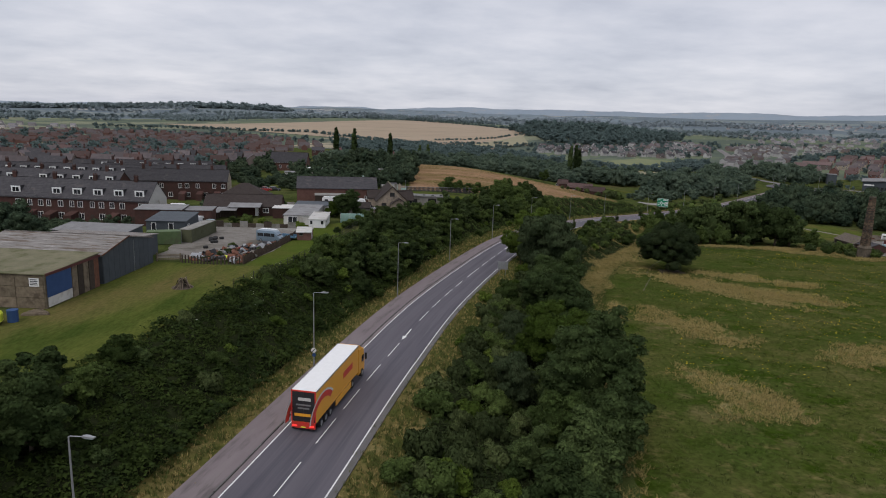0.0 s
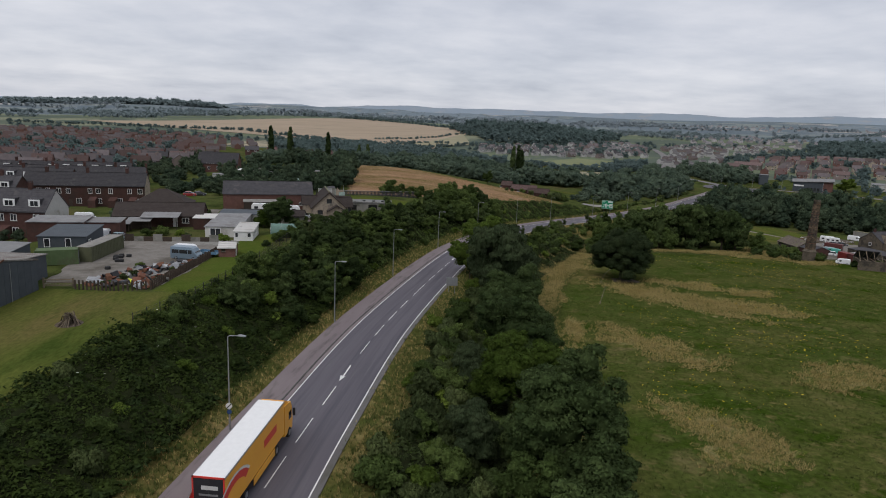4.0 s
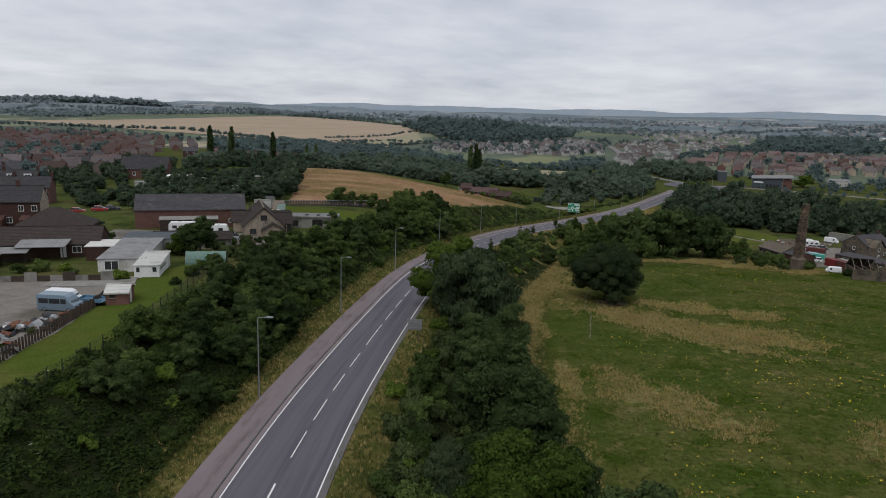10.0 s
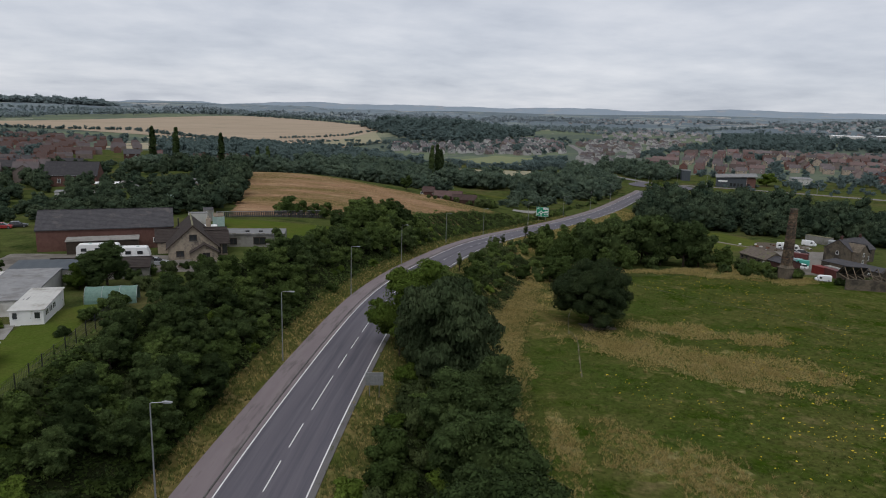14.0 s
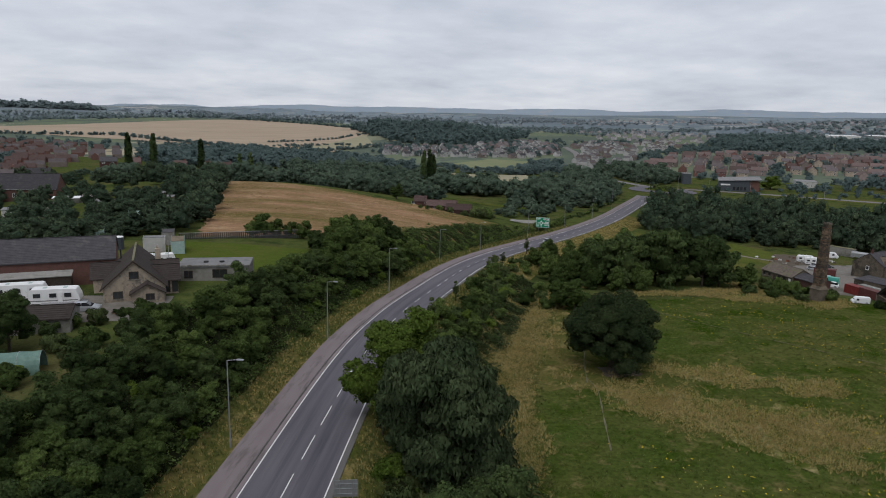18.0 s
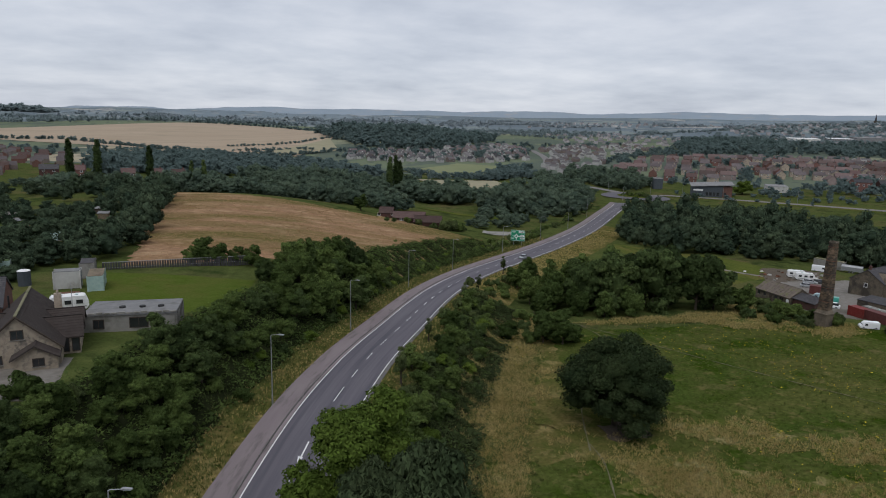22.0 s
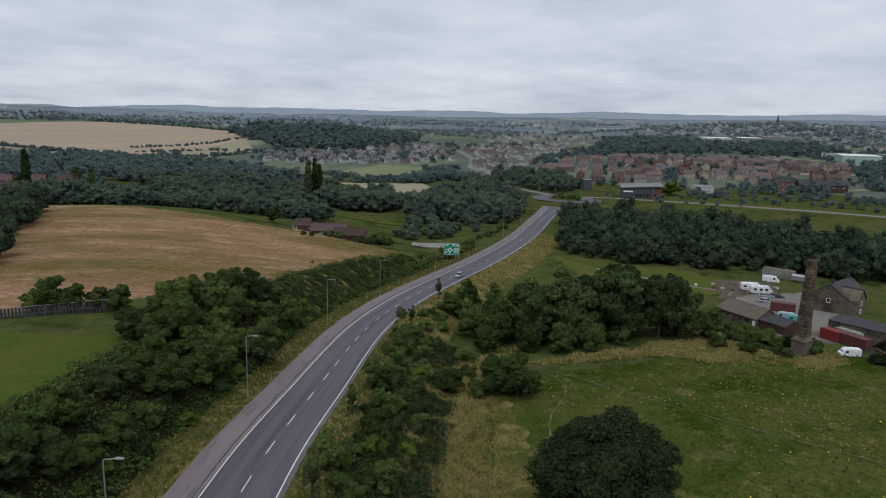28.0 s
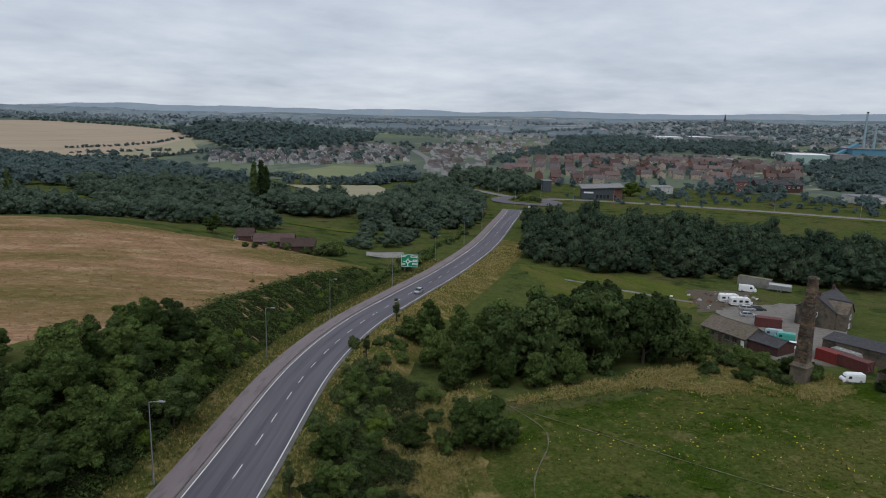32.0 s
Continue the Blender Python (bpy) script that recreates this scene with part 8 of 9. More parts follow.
MAIN = [(300, 508), (322, 508), (358, 474), (400, 416), (430, 366), (470, 300), (540, 200), (640, 80)]
draped_road("main_road", MAIN, 8, "far_road", "pale grey main road along the valley", 0.35)
for d in (-7.5, 7.5):
    draped_road("grass_verge", [(x + d * 0.82, y + d * 0.57) for x, y in MAIN[1:]], 7, "lawn", "green verge of the main road", 0.2, "verge")
draped_road("valley_road", [(286, 524), (284, 590), (286, 650), (318, 722), (346, 785), (380, 870), (416, 990)], 9, "far_road", "straight grey road through the village", 0.4)


def roundabout():
    c = (286, 500)
    for r, key, lift, name, lab in ((25, "asphalt", 0.42, "roundabout_road", "dark ring of the roundabout"), (13, "lawn", 0.6, "roundabout_island", "grassy island of the roundabout")):
        v, f = [(*c, hh(*c) + lift)], []
        for k in range(36):
            a = 2 * math.pi * k / 36
            x, y = c[0] + r * math.cos(a), c[1] + r * math.sin(a)
            v.append((x, y, hh(x, y) + lift))
            f.append((0, 1 + k, 1 + (k + 1) % 36))
        tagged(new(name, raw_mesh(name, v, f, [key])), lab, "road", kind="structure")
    for k in range(12):
        a, r = 2.4 * k, 2 + 9 * (k / 12)
        shrub(SHRUBS[k % 4], c[0] + r * math.cos(a), c[1] + r * math.sin(a), 0.9 + 0.5 * RNG.random())
    for x, y in ((262, 478), (270, 512), (312, 520), (322, 494), (352, 486), (384, 448), (414, 402), (440, 362)):
        t = thing("valley_lamp", at(x, y, 30), "slim grey lamp column beside the main road", "street lamp", "lamps along the main road")
        part("column", Mesher().tube([(0, 0, -0.4), (0, 0, 9.5)], [0.12, 0.08], 6), "galvanised", t)
        part("arm", Mesher().tube([(0, 0, 9.4), (1.4, 0, 9.7)], [0.06, 0.05], 5), "galvanised", t)
    t = thing("sign_board", at(262, 460, -40), "white direction board by the roundabout", "road sign")
    part("post", Mesher().tube([(0, 0, -0.3), (0, 0, 2)], [0.07, 0.07], 5), "galvanised", t)
    part("board", Mesher().box(-1.2, 1.2, -0.06, 0, 1.2, 2.4), "white_paint", t)


roundabout()


def modern_block():
    t = thing("modern_block", at(356, 506, -33), "modern dark-clad building with a tilted pale roof", "building")
    part("wall", Mesher().hull([[(x, -9, -1), (x, 9, -1), (x, 9, z), (x, -9, z - 1.2)] for x, z in ((-14, 8.6), (8, 10.2))]), "steel_blue", t)
    part("red_wing", Mesher().box(8, 15, -8, 8, -1, 8.2), "brick_red", t)
    part("roof", Mesher().hull([[(x, -10, z - 1.2), (x, 10, z + 0.1), (x, 10, z + 0.5), (x, -10, z - 0.8)] for x, z in ((-15, 8.8), (16, 10.8))]), "grey_felt", t)
    part("sign_band", Mesher().box(-13, -6, -9.1, -9.0, 4.5, 5.6), "white_paint", t)
    for k in range(6):
        window(t, pose(-3 + 2.6 * k, -9.0 if k < 4 else -8.0, 2.4), 1.8, 2.6, "black_paint", False)
    shed("grey_tower", at(345, 560, -20), 7, 7, 9, 9.4, "steel_blue", "grey_felt", "small square grey tower block", pitch=1.5)
    shed("white_inn", at(424, 512, -25), 16, 9, 5.2, 6.2, "render_white", "grey_felt", "white rendered building by the main road", [("f", -4, 2, 1.2, 1.4), ("f", 0, 2, 1.2, 1.4), ("f", 4, 2, 1.2, 1.4)], pitch=1.5)
    plant(CHESTNUT, 388, 508, 1.5, sz=1.0)
    house("red_block", at(498, 500, -22), 14, 10, 8.5, 11, "brick_red", "slate", "red brick block with a slate roof", [("f", -4, 2, 1.4, 1.6), ("f", 0, 2, 1.4, 1.6), ("f", 4, 2, 1.4, 1.6), ("f", -4, 6, 1.4, 1.6), ("f", 0, 6, 1.4, 1.6), ("f", 4, 6, 1.4, 1.6)])
    house("long_block", at(528, 486, -24), 40, 11, 6.5, 10, "brick_dark", "slate", "long dark brick block with a slate roof", [("f", -16 + 4 * k, 4.5, 1.6, 1.6) for k in range(9)])
    shed("flat_works", at(540, 410, -24), 44, 18, 5, 5.4, "render_white", "grey_felt", "low grey works roof beside the main road", pitch=3.0)


modern_block()


def far_house(L, W, eave, ridge, wall, roof, label, group):
    t = thing("house", pose(0, 0, 0), label, "house", group)
    part("wall", gable_walls(L, W, eave, ridge, -1.5), wall, t)
    mb = Mesher()
    b, a, o = W / 2 + 0.3, L / 2 + 0.2, 0.12
    dz = (ridge - eave) / (W / 2)
    for s in (-1, 1):
        mb.add([(-a, s * b, ridge - dz * b), (a, s * b, ridge - dz * b), (a, 0, ridge + o), (-a, 0, ridge + o), (-a, s * b, ridge - dz * b + o), (a, s * b, ridge - dz * b + o)],
               [(4, 5, 2, 3) if s < 0 else (3, 2, 5, 4), (0, 1, 5, 4) if s < 0 else (4, 5, 1, 0)])
    part("roof", mb, roof, t)
    part("chimney", Mesher().box(L * 0.3, L * 0.3 + 0.8, -0.4, 0.4, ridge - 0.8, ridge + 1.1), wall, t)
    for u, z in ((-L * 0.27, eave * 0.76), (L * 0.25, eave * 0.76), (L * 0.25, eave * 0.26)):
        if "far_window" not in SHARED:
            mb = Mesher().box(-0.75, 0.75, -0.08, 0, -0.6, 0.6).box(-0.62, 0.62, -0.1, -0.08, -0.48, 0.48, slot=1)
            SHARED["far_window"] = mb.mesh("window", ["white_paint", "glass_dark"])
        part("window", SHARED["far_window"], None, t).matrix_basis = pose(u, -W / 2, z)
    return t


def estate(kinds, spots, seed):
    rng = np.random.default_rng(seed)
    for x, y, rz in spots:
        k = kinds[int(rng.integers(len(kinds)))]
        m = at(x, y, rz + 4 * rng.normal())
        if k.name not in USED:
            USED.add(k.name)
            k.matrix_basis = m
        else:
            copy_thing(k, m)


def grid_spots(poly, dx, dy, turn, seed, keep=0.9):
    rng, out = np.random.default_rng(seed), []
    xs, ys = [p[0] for p in poly], [p[1] for p in poly]
    cx, cy = sum(xs) / len(xs), sum(ys) / len(ys)
    R = max(max(xs) - min(xs), max(ys) - min(ys))
    c, s = math.cos(radians(turn)), math.sin(radians(turn))
    for v in np.arange(-R, R, dy):
        for u in np.arange(-R, R, dx):
            x, y = cx + u * c - v * s + rng.normal() * dx * 0.1, cy + u * s + v * c + rng.normal() * dy * 0.1
            if in_poly(x, y, poly) and rng.random() < keep:
                out.append((x, y, turn + (90 if rng.random() < 0.22 else 0)))
    return out


RED = [far_house(9, 7.5, 5.0, 8.0, "brick_red", "red_tile", "red brick house with a red tiled roof", "houses of the red-roofed estate"), far_house(14, 8, 5.0, 8.2, "far_wall", "pink_tile", "pair of pink-roofed brick houses", "houses of the red-roofed estate"),
       far_house(10, 7.5, 5.0, 8.0, "brick_buff", "far_roof", "buff brick house with a brown tiled roof", "houses of the red-roofed estate")]
MID = [far_house(8, 6.5, 3.4, 5.8, "far_render", "far_grey_roof", "pale rendered house with a grey roof", "houses of the valley village"), far_house(9, 6.5, 3.6, 6.0, "far_render", "slate", "pale rendered house with a dark slate roof", "houses of the valley village"), far_house(9, 6.5, 3.4, 5.8, "far_wall", "far_roof", "buff brick house with a brown roof", "houses of the valley village"),
       far_house(8.5, 6.5, 3.6, 6.0, "far_render", "far_grey_roof", "small pale house with a grey roof", "houses of the valley village")]
OLD = [far_house(11, 7.5, 4.9, 7.8, "brick_dark", "slate", "pair of dark brick houses with slate roofs", "houses of the old town"), far_house(8.5, 7.5, 4.8, 7.8, "brick_red", "red_tile", "red brick house with a tiled roof", "houses of the old town"),
       far_house(10, 7.5, 4.8, 7.6, "far_wall", "far_roof", "brick semi-detached pair with a brown roof", "houses of the old town")]
RED_SPOTS = sorted(grid_spots([(366, 604), (372, 680), (470, 790), (640, 860), (800, 800), (760, 640), (620, 520), (520, 545), (470, 640), (440, 560)], 17, 30, -35, 3, 0.9), key=lambda p: p[0] + p[1])
estate(RED, RED_SPOTS[:120], 11)
MID_SPOTS = sorted(grid_spots([(110, 850), (160, 800), (236, 806), (300, 800), (335, 820), (410, 1010), (380, 1060), (250, 960), (130, 930)], 14, 23, 20, 4, 0.85), key=lambda p: p[1])
estate(MID, MID_SPOTS[:75], 12)
OLD_SPOTS = sorted(grid_spots([(-165, 260), (-112, 300), (-104, 350), (-112, 425), (-140, 470), (-150, 600), (-215, 660), (-330, 600), (-330, 300)], 14.5, 22, 14, 6, 0.92), key=lambda p: p[1] - 0.5 * p[0])
estate(OLD, OLD_SPOTS[:98], 14)
estate(OLD, [(-66, 545, 8), (-50, 550, 8), (-36, 552, 8), (-98, 556, 8), (-114, 552, 8)], 16)


def town_mass(name, poly, dx, dy, turn, seed, label, keep=0.8, pale=0.28, spots=None, tones=("far_wall", "far_roof", "far_render", "far_grey_roof")):
    """Roofs of a town too far off to count, joined."""
    rng = np.random.default_rng(seed)
    mb = Mesher()
    for x, y, rz in spots or grid_spots(poly, dx, dy, turn, seed, keep):
        L, W, e, r = 6 + 6 * rng.random(), 5.5 + 2 * rng.random(), 3.4, 5.8
        m = at(x, y, rz)
        vs = [m @ Vector(p) for p in ((-L / 2, -W / 2, -2), (L / 2, -W / 2, -2), (L / 2, W / 2, -2), (-L / 2, W / 2, -2), (-L / 2, -W / 2, e), (L / 2, -W / 2, e), (L / 2, W / 2, e), (-L / 2, W / 2, e), (-L / 2, 0, r), (L / 2, 0, r))]
        k, side = len(mb.v), rng.random()
        mb.v += [tuple(p) for p in vs]
        for f, s in (((0, 1, 5, 4), 0), ((1, 2, 6, 9, 5), 0), ((2, 3, 7, 6), 0), ((3, 0, 4, 8, 7), 0), ((4, 5, 9, 8), 1), ((6, 7, 8, 9), 1)):
            mb.f.append(tuple(k + i for i in f))
            mb.s.append(2 * int(side < pale) + s)
    tagged(new(name, mb.mesh(name, list(tones))), label, "town", kind="stuff")


for nm, rest, lab, pale in (("estate_mass", RED_SPOTS[120:], "crowded brick houses at the back of the estate", 0.1), ("village_mass", MID_SPOTS[75:], "pale houses at the back of the village", 0.6), ("town_mass", OLD_SPOTS[98:], "brick houses at the back of the old town", 0.4)):
    if rest:
        town_mass(nm, None, 0, 0, 0, 31, lab, 1, pale, rest, *([("brick_red", "red_tile", "far_wall", "far_roof")] if nm == "town_mass" else []))
town_mass("outer_village", [(380, 830), (420, 980), (520, 1120), (700, 1180), (680, 1060), (520, 900)], 15, 26, 30, 5, "pale houses spread along the village road", 0.6, 0.65)
town_mass("near_village", [(300, 690), (345, 690), (420, 780), (470, 880), (420, 900), (352, 800)], 13, 22, 30, 15, "rows of small pale houses beside the village road", 0.7, 0.65)
town_mass("outer_town", [(-215, 640), (-146, 590), (-132, 680), (-160, 800), (-270, 930), (-420, 960), (-600, 880), (-560, 540), (-335, 560), (-330, 605)], 15, 27, 14, 7, "rows of red brick houses at the town's edge", 0.88, 0.35, tones=("brick_red", "red_tile", "far_wall", "far_roof"))
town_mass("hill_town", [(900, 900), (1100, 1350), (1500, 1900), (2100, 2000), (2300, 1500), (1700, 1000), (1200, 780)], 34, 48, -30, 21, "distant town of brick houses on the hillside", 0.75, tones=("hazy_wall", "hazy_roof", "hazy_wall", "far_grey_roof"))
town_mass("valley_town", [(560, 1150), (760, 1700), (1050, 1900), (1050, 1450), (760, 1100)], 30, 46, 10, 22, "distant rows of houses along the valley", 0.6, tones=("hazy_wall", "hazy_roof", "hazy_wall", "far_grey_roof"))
town_mass("ridge_town", [(900, 2200), (1400, 3000), (2400, 2900), (2200, 2300)], 46, 60, 5, 23, "far houses below the skyline, paled by haze in their colour", 0.5, tones=("hazy_wall", "hazy_roof", "hazy_wall", "far_grey_roof"))
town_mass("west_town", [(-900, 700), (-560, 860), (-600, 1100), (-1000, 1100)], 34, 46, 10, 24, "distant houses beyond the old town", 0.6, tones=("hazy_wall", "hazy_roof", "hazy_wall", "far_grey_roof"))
town_mass("factory_yard", [(640, 480), (900, 620), (1000, 560), (800, 400)], 26, 34, -30, 25, "low works and houses along the valley", 0.5)


def factories():
    for x, y, L, W, H, rz, wall, roof, lab in ((1144, 1221, 60, 30, 9, -25, "render_white", "white_paint", "long white distribution shed in the valley"), (1210, 1190, 50, 30, 9, -25, "grey_felt", "white_paint", "white-roofed distribution shed in the valley"), (1293, 1178, 90, 40, 10, -25, "grey_felt", "grey_felt", "broad grey distribution shed in the valley"),
                                               (830, 668, 46, 22, 12, -32, "clear_sheet", "white_paint", "pale blue shed with a white roof"), (960, 660, 120, 40, 9, -32, "grey_felt", "grey_felt", "long low grey factory roof"), (905, 735, 60, 30, 8, -32, "render_white", "grey_felt", "pale factory hall beside the works")):
        shed("factory_shed", at(x, y, rz), L, W, H, H + 1.5, wall, roof, lab, pitch=6.0, category="factory")
    t = thing("glassworks", at(960, 668, -32), "bright blue factory with sloping conveyor housings", "factory")
    part("hall", Mesher().box(-30, 40, -18, 18, -2, 17), "industrial_blue", t)
    part("gantry", Mesher().hull([[(-52, y, 4), (-46, y, 4), (-12, y, 24), (-18, y, 24)] for y in (-5, 5)]), "industrial_blue", t)
    part("roof", Mesher().box(-31, 41, -19, 19, 17, 18), "grey_felt", t)
    for x, y, hgt in ((1000, 700, 66), (1032, 704, 48)):
        t = thing("factory_stack", at(x, y), "slim pale metal factory stack", "stack")
        part("shaft", Mesher().tube([(0, 0, -2), (0, 0, hgt * 0.6), (0, 0, hgt)], [2.2, 1.7, 1.5], 10), "car_paleblue", t)
        part("tip", Mesher().tube([(0, 0, hgt), (0, 0, hgt + 1.5)], [1.7, 1.7], 10), "steel_blue", t)
    t = thing("church", at(1976, 1776), "distant church with a slender dark spire", "church")
    part("tower", Mesher().box(-4, 4, -4, 4, -2, 14), "stone_sooty", t)
    part("spire", Mesher().tube([(0, 0, 14), (0, 0, 36)], [3.6, 0.3], 8), "slate", t)
    part("nave", Mesher().box(6, 34, -7, 7, -2, 12), "stone_sooty", t)


factories()


for _y in range(296, 440, 5):
    shrub(SHRUBS[_y % 3], *beside(_y + 2 * RNG.random(), -13.5 - 5 * RNG.random()), 0.6 + 0.6 * RNG.random())


# long low bungalow behind the dry field
def valley_bungalow():
    for x, y, L, W, rz in ((80, 354, 14, 8, -18), (87, 348, 12, 7.5, -18), (71, 360, 6, 7, -18)):
        house("low_bungalow", at(x, y, rz), L, W, 2.2, 4.4, "brick_dark", "red_tile", "low bungalow with a dark red-brown tiled roof", [("f", -3, 1.5, 1.5, 1.2), ("f", 3, 1.5, 1.5, 1.2)])
    for x, y, s in ((88, 341, 1.1), (92, 340, 1.4), (96, 341, 1.5), (99, 343, 1.6), (102, 345, 1.2), (82, 345, 0.9), (78, 348, 0.9), (68, 344, 0.8), (71, 343, 0.7), (62, 286, 0.35), (60, 288, 0.3), (34, 262, 0.5)):
        shrub(SHRUBS[RNG.integers(3)], x, y, s)
    patch("paved_court", [(113, 350), (128, 346), (131, 356), (117, 360)], "concrete", "pale concrete court beside the bungalow", 0.2, 8, 8, 0.0, "court")


valley_bungalow()
plant(WOODB, 60.6, 368, 0.8)
for x, y, s in ((3.5, 227.5, 0.85), (7.0, 228, 0.7), (1, 228, 0.6), (10.5, 228, 0.6), (14, 227, 0.7)):
    plant(THORN, x, y, s)

# trees among the houses, along hedges and over the far hills
_r = np.random.default_rng(77)


def strew(poly, n, r0, r1, hs=1.7):
    xs, ys, out = [p[0] for p in poly], [p[1] for p in poly], []
    while len(out) < n:
        x, y = min(xs) + (max(xs) - min(xs)) * _r.random(), min(ys) + (max(ys) - min(ys)) * _r.random()
        if in_poly(x, y, poly):
            r = r0 + (r1 - r0) * _r.random()
            out.append((x, y, r, r * hs * (0.8 + 0.5 * _r.random())))
    return out


def hedge(pts, gap, r, hs=1.4):
    out = []
    for (x0, y0), (x1, y1) in zip(pts, pts[1:]):
        n = max(1, int(math.hypot(x1 - x0, y1 - y0) / gap))
        out += [(x0 + (x1 - x0) * k / n + _r.normal() * gap * 0.5, y0 + (y1 - y0) * k / n + _r.normal() * gap * 0.5, r * (0.7 + 0.6 * _r.random()), r * hs * (0.7 + 0.7 * _r.random())) for k in range(n)]
    return out


# gardens between the hall and the old town
far_trees("garden_trees", wood_spots([(-46, 196), (-50, 206), (-62, 214), (-78, 226), (-80, 250), (-30, 250), (-26, 222), (-30, 208)], 6.5, 2.0, 3.6, 1.5)
          + strew([(-74, 250), (-74, 318), (-30, 326), (-28, 252)], 60, 1.6, 3.8, 1.8)
          + wood_spots([(-86, 84), (-78, 96), (-80, 118), (-100, 120), (-106, 80)], 6.0, 2.2, 4.2, 1.5) + wood_spots([(-78, 92), (-71, 96), (-71, 119), (-66, 124), (-98, 124), (-98, 114), (-80, 112)], 4.0, 1.2, 2.2, 1.5)
          + wood_spots([(-130, 60), (-78, 72), (-78, 84), (-100, 110), (-140, 120)], 7, 2.4, 4.6, 1.6)
          + wood_spots([(-60, 345), (-28, 340), (-30, 400), (-64, 410), (-80, 420)], 10, 2.6, 5.0, 1.7)
          + strew([(-84, 380), (-60, 420), (-140, 440), (-120, 390)], 16, 2.6, 5.0, 1.7)
          + strew([(-132, 332), (-100, 282), (-86, 300), (-90, 352), (-118, 384)], 46, 2.4, 4.4, 1.7) + strew([(-98, 250), (-84, 250), (-82, 300), (-98, 290)], 20, 1.8, 3.4, 1.6)
          + hedge([(-22, 232), (-17, 260), (-18, 300), (-22, 340), (-28, 388)], 4.2, 4.2, 1.9) + wood_spots([(-44, 222), (-20, 226), (-20, 240), (-50, 246)], 5.5, 2.4, 4.0, 1.7) + hedge([(-62, 168), (-48, 172)], 3, 2, 1.5) + hedge([(-58, 140), (-62, 150), (-60, 162)], 2.6, 1.7, 1.5), "belt_leaf", "garden trees and tall hedges among the houses", 760, 51, puffs=9)
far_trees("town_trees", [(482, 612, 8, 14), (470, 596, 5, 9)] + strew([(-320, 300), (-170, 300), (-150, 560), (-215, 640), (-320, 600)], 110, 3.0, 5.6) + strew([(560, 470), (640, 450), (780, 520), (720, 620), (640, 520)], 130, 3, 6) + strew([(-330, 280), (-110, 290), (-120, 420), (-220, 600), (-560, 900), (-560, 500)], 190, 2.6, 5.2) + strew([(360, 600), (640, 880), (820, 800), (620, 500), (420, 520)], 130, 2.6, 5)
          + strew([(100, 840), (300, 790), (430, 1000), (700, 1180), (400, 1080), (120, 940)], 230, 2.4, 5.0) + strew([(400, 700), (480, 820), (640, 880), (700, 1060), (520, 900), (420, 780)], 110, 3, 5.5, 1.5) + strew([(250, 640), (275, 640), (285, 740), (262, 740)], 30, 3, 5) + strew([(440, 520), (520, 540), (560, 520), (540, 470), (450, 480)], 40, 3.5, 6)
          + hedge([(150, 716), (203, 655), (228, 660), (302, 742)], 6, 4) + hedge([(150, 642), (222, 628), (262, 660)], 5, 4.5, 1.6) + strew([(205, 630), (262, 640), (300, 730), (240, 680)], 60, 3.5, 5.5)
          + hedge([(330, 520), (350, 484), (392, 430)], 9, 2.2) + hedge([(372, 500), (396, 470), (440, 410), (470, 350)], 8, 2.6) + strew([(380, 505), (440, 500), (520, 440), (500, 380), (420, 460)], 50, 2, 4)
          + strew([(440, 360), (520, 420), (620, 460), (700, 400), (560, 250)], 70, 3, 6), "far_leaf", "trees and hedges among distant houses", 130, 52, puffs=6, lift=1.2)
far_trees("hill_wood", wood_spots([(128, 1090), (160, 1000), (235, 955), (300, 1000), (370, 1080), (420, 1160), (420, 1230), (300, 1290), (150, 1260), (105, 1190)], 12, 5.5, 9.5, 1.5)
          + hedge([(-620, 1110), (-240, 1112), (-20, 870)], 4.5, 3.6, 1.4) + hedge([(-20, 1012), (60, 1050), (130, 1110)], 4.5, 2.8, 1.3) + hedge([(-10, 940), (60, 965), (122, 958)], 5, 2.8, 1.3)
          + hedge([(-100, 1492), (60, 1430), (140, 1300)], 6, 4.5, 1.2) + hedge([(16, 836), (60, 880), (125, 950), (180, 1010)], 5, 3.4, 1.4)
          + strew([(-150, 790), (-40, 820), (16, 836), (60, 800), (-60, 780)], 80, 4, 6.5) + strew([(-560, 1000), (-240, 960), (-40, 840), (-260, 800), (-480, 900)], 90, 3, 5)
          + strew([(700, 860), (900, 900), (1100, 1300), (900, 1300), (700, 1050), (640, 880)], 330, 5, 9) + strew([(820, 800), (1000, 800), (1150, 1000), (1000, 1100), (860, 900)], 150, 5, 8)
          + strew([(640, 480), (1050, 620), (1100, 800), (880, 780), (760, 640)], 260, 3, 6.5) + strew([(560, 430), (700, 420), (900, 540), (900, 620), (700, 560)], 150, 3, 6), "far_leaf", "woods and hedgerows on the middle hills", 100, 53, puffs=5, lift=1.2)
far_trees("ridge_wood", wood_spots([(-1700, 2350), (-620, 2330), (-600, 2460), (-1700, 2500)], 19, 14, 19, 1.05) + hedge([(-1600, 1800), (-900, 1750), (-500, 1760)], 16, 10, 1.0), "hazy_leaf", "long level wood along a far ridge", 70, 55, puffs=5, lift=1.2)
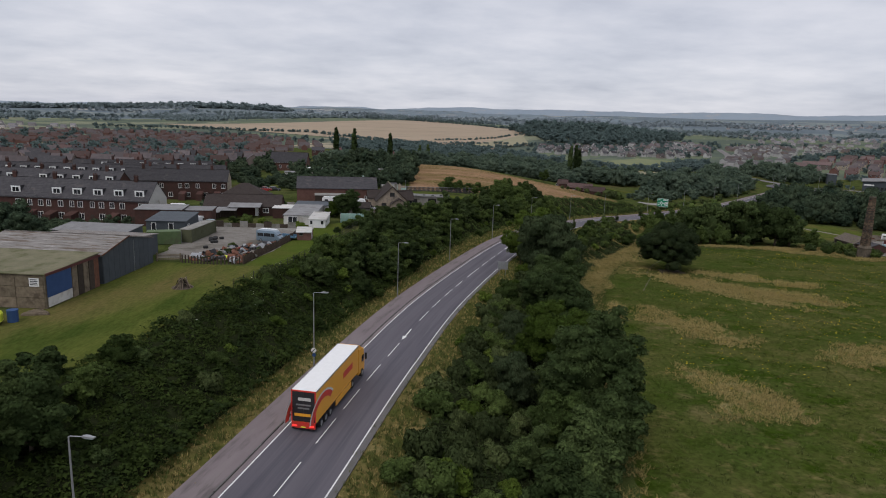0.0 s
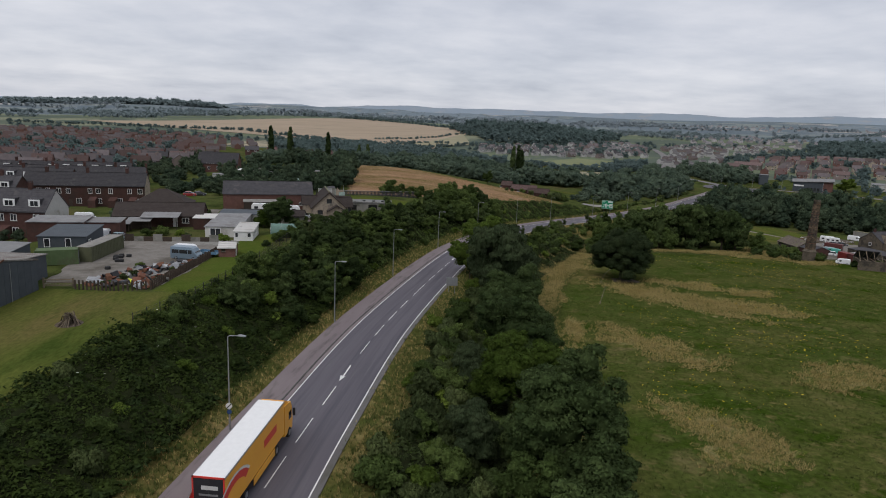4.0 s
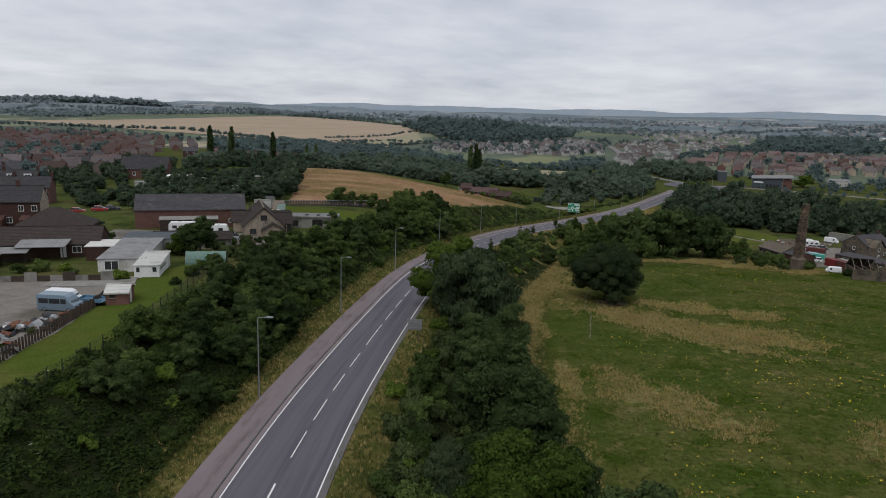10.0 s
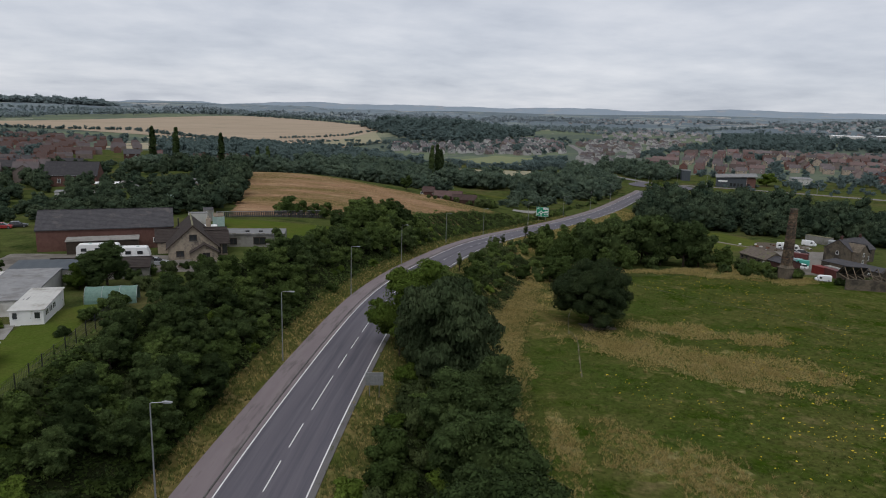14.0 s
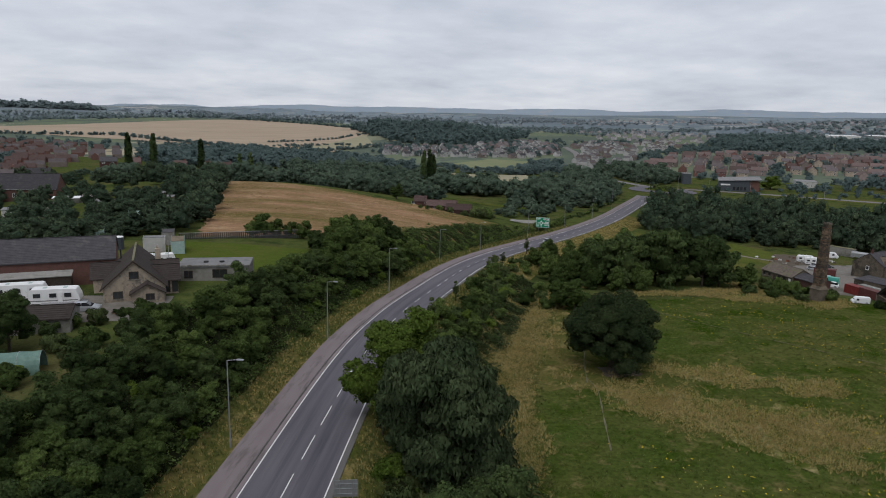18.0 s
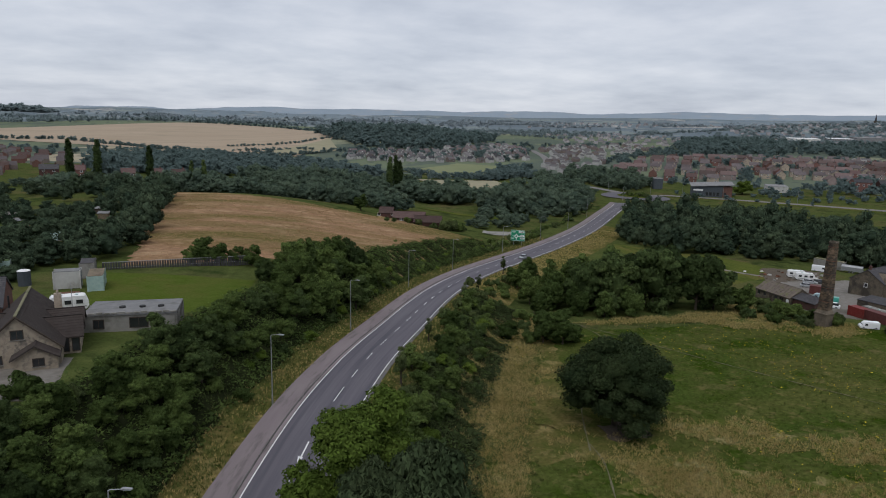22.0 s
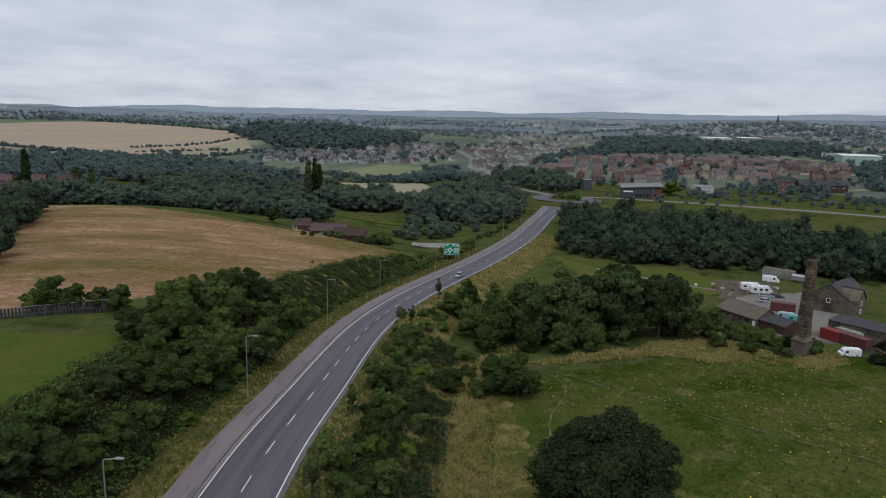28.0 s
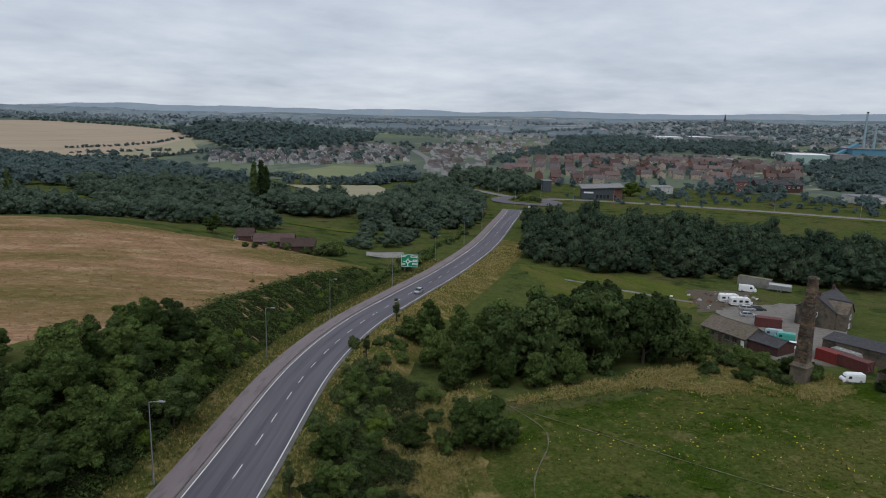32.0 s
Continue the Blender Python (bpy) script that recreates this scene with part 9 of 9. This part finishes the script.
def far_country(az0, az1, r0, r1, lines, copses, singles, size):
    """Hedgerows, copses and single trees over a sector of the far country."""
    out = []

    def spot(az, r):
        return 20 + r * math.sin(radians(az)), 50 + r * math.cos(radians(az))

    for _ in range(lines):
        az, r = az0 + (az1 - az0) * _r.random(), r0 + (r1 - r0) * _r.random()
        x, y = spot(az, r)
        turn, L = 6.28 * _r.random(), 120 + 260 * _r.random()
        out += hedge([(x, y), (x + L * math.cos(turn), y + 0.5 * L * math.sin(turn))], 1.5 * size, size, 1.5)
    for _ in range(copses):
        x, y = spot(az0 + (az1 - az0) * _r.random(), r0 + (r1 - r0) * _r.random())
        wx, wy = 30 + 110 * _r.random(), 20 + 50 * _r.random()
        for _k in range(int(wx * wy / (9 * size * size)) + 4):
            out.append((x + wx * _r.normal() * 0.5, y + wy * _r.normal() * 0.5, size * (0.9 + 0.8 * _r.random()), size * (1.6 + 1.2 * _r.random())))
    for _ in range(singles):
        x, y = spot(az0 + (az1 - az0) * _r.random(), r0 + (r1 - r0) * _r.random())
        out.append((x, y, size * (0.7 + 0.7 * _r.random()), size * (1.2 + 1.2 * _r.random())))
    return out


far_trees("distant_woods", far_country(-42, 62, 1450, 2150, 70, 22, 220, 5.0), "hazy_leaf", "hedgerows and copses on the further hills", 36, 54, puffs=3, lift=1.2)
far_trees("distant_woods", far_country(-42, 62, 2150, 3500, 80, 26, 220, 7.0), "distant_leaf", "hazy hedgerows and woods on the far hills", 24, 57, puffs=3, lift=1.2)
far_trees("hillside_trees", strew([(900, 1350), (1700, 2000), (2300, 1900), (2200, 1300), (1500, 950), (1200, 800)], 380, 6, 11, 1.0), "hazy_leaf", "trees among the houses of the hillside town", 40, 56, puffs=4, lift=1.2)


def hills(name, r, az0, az1, rise, swing, seed, key, label):
    """A low range of hills closing the view."""
    n = 260
    v, f = [], []
    for k in range(n + 1):
        a = radians(az0 + (az1 - az0) * k / n)
        x, y = 20 + r * math.sin(a), 50 + r * math.cos(a)
        up = rise + swing * (noise.noise((k * 0.035, seed, 0)) + 0.4 * noise.noise((k * 0.12, seed, 3)) + 0.10 * noise.noise((k * 0.7, seed, 7)))
        up *= min(1, k / 20, (n - k) / 20)
        z = hh(x, y)
        v += [(x - 260 * math.sin(a), y - 260 * math.cos(a), hh(x - 260 * math.sin(a), y - 260 * math.cos(a)) - 4), (x - 70 * math.sin(a), y - 70 * math.cos(a), z + up * 0.7 - 4), (x, y, z + up)]
        if k:
            o = 3 * k
            f += [(o - 3, o, o + 1, o - 2), (o - 2, o + 1, o + 2, o - 1)]
    tagged(new(name, raw_mesh(name, v, [q[::-1] for q in f], [key])), label, "hills", kind="structure")


hills("backdrop_hills", 4650, -44, 4, 13, 20, 1.5, "far_hill", "horizon hills with pale blue haze in their colour")
hills("backdrop_hills", 4600, -6, 78, 26, 22, 2.5, "far_hill", "horizon hills with pale blue haze in their colour")
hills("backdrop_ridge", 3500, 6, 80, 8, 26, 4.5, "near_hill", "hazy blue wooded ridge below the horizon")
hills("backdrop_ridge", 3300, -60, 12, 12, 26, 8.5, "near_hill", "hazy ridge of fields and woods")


def allotments():
    """Plots, huts and glasshouses between the hall and the old town."""
    patch("allotment_ground", [(-78, 246), (-26, 246), (-26, 330), (-80, 332)], "rough_grass", "rough allotment ground with weedy beds", 0.08, 20, 24, 1.5)
    rng = np.random.default_rng(61)
    for k in range(26):
        x, y = -74 + 44 * rng.random(), 250 + 72 * rng.random()
        L, W = 4 + 5 * rng.random(), 2 + 2 * rng.random()
        patch("garden_bed", [(x, y), (x + L, y + 0.4), (x + L, y + W + 0.4), (x, y + W)], ["dirt", "bright_lawn", "dirt", "lawn"][k % 4], ["dug brown vegetable bed", "green vegetable bed", "bare earth bed", "weedy grass plot"][k % 4], 0.16, 3, 3, 0.0, "garden bed")
    for x, y, L, W, rz, wall, roof, lab in ((-24, 277, 3.0, 2.2, 10, "render_white", "grey_felt", "small pale hut beside the hedge"), (-38, 296, 5.0, 3.0, 10, "render_white", "white_paint", "white allotment hut with a pale roof"), (-46, 305, 3.0, 2.2, 20, "weathered_wood", "grey_felt", "weathered timber allotment hut"),
                                            (-31, 300, 3.0, 2.4, 0, "weathered_wood", "grey_felt", "weathered timber allotment hut"), (-52, 286, 4.0, 2.4, 30, "green_paint", "grey_felt", "green painted allotment hut"), (-58, 268, 3.5, 2.4, 5, "weathered_wood", "asbestos", "grey-roofed allotment hut"),
                                            (-64, 300, 8.0, 3.0, 8, "concrete", "white_paint", "long low store with a pale roof"), (-56, 302, 7.0, 3.0, 8, "concrete", "asbestos", "long low store with a grey sheet roof"), (-45, 272, 3.0, 2.0, 15, "weathered_wood", "rusty", "hut with a rusty iron roof"), (-36, 312, 3.2, 2.2, 0, "dark_wood", "grey_felt", "dark timber hut")):
        shed("garden_hut", at(x, y, rz), L, W, 2.0, 2.4, wall, roof, lab + " among the plots", pitch=0.6)
    for x, y, rz in ((-42, 284, 12), (-60, 282, 8), (-34, 262, 20)):
        t = thing("glasshouse", at(x, y, rz), "small pale glasshouse among the vegetable plots", "greenhouse")
        part("frame", Mesher().box(-2.0, 2.0, -1.2, 1.2, -0.2, 0.3), "concrete", t)
        part("glazing", Mesher().hull([[(u, -1.15, 0.3), (u, 1.15, 0.3), (u, 1.15, 1.6), (u, 0, 2.3), (u, -1.15, 1.6)] for u in (-1.95, 1.95)]), "clear_sheet", t)


allotments()


def distant_shrubs():
    """The bushes past the nearer ones, as one mass."""
    V, F, S, slots, base = [], [], [], [], 0
    keys = ["leaf_mid", "leaf_dark", "leaf_olive", "leaf_bright"]
    for k, x, y, s, turn in JOINED:
        me = k.data
        co = np.empty(len(me.vertices) * 3)
        me.vertices.foreach_get("co", co)
        co = co.reshape(-1, 3) * s
        c, d = math.cos(turn), math.sin(turn)
        V.append(np.c_[co[:, 0] * c - co[:, 1] * d + x, co[:, 0] * d + co[:, 1] * c + y, co[:, 2] + hh(x, y) - 0.15])
        sn = SOFT[me.name]
        S.append(np.c_[sn[:, 0] * c - sn[:, 1] * d, sn[:, 0] * d + sn[:, 1] * c, sn[:, 2]])
        tri = np.empty(len(me.polygons) * 3, int)
        me.polygons.foreach_get("vertices", tri)
        F += (tri.reshape(-1, 3) + base).tolist()
        slots += [SHRUBS.index(k)] * len(me.polygons)
        base += len(co)
    tagged(new("distant_shrubs", raw_mesh("distant_shrubs", np.concatenate(V).tolist(), F, keys, slots, np.concatenate(S))), "leafy bushes along the further road and fields", "shrub", kind="stuff")


distant_shrubs()


kerbs()
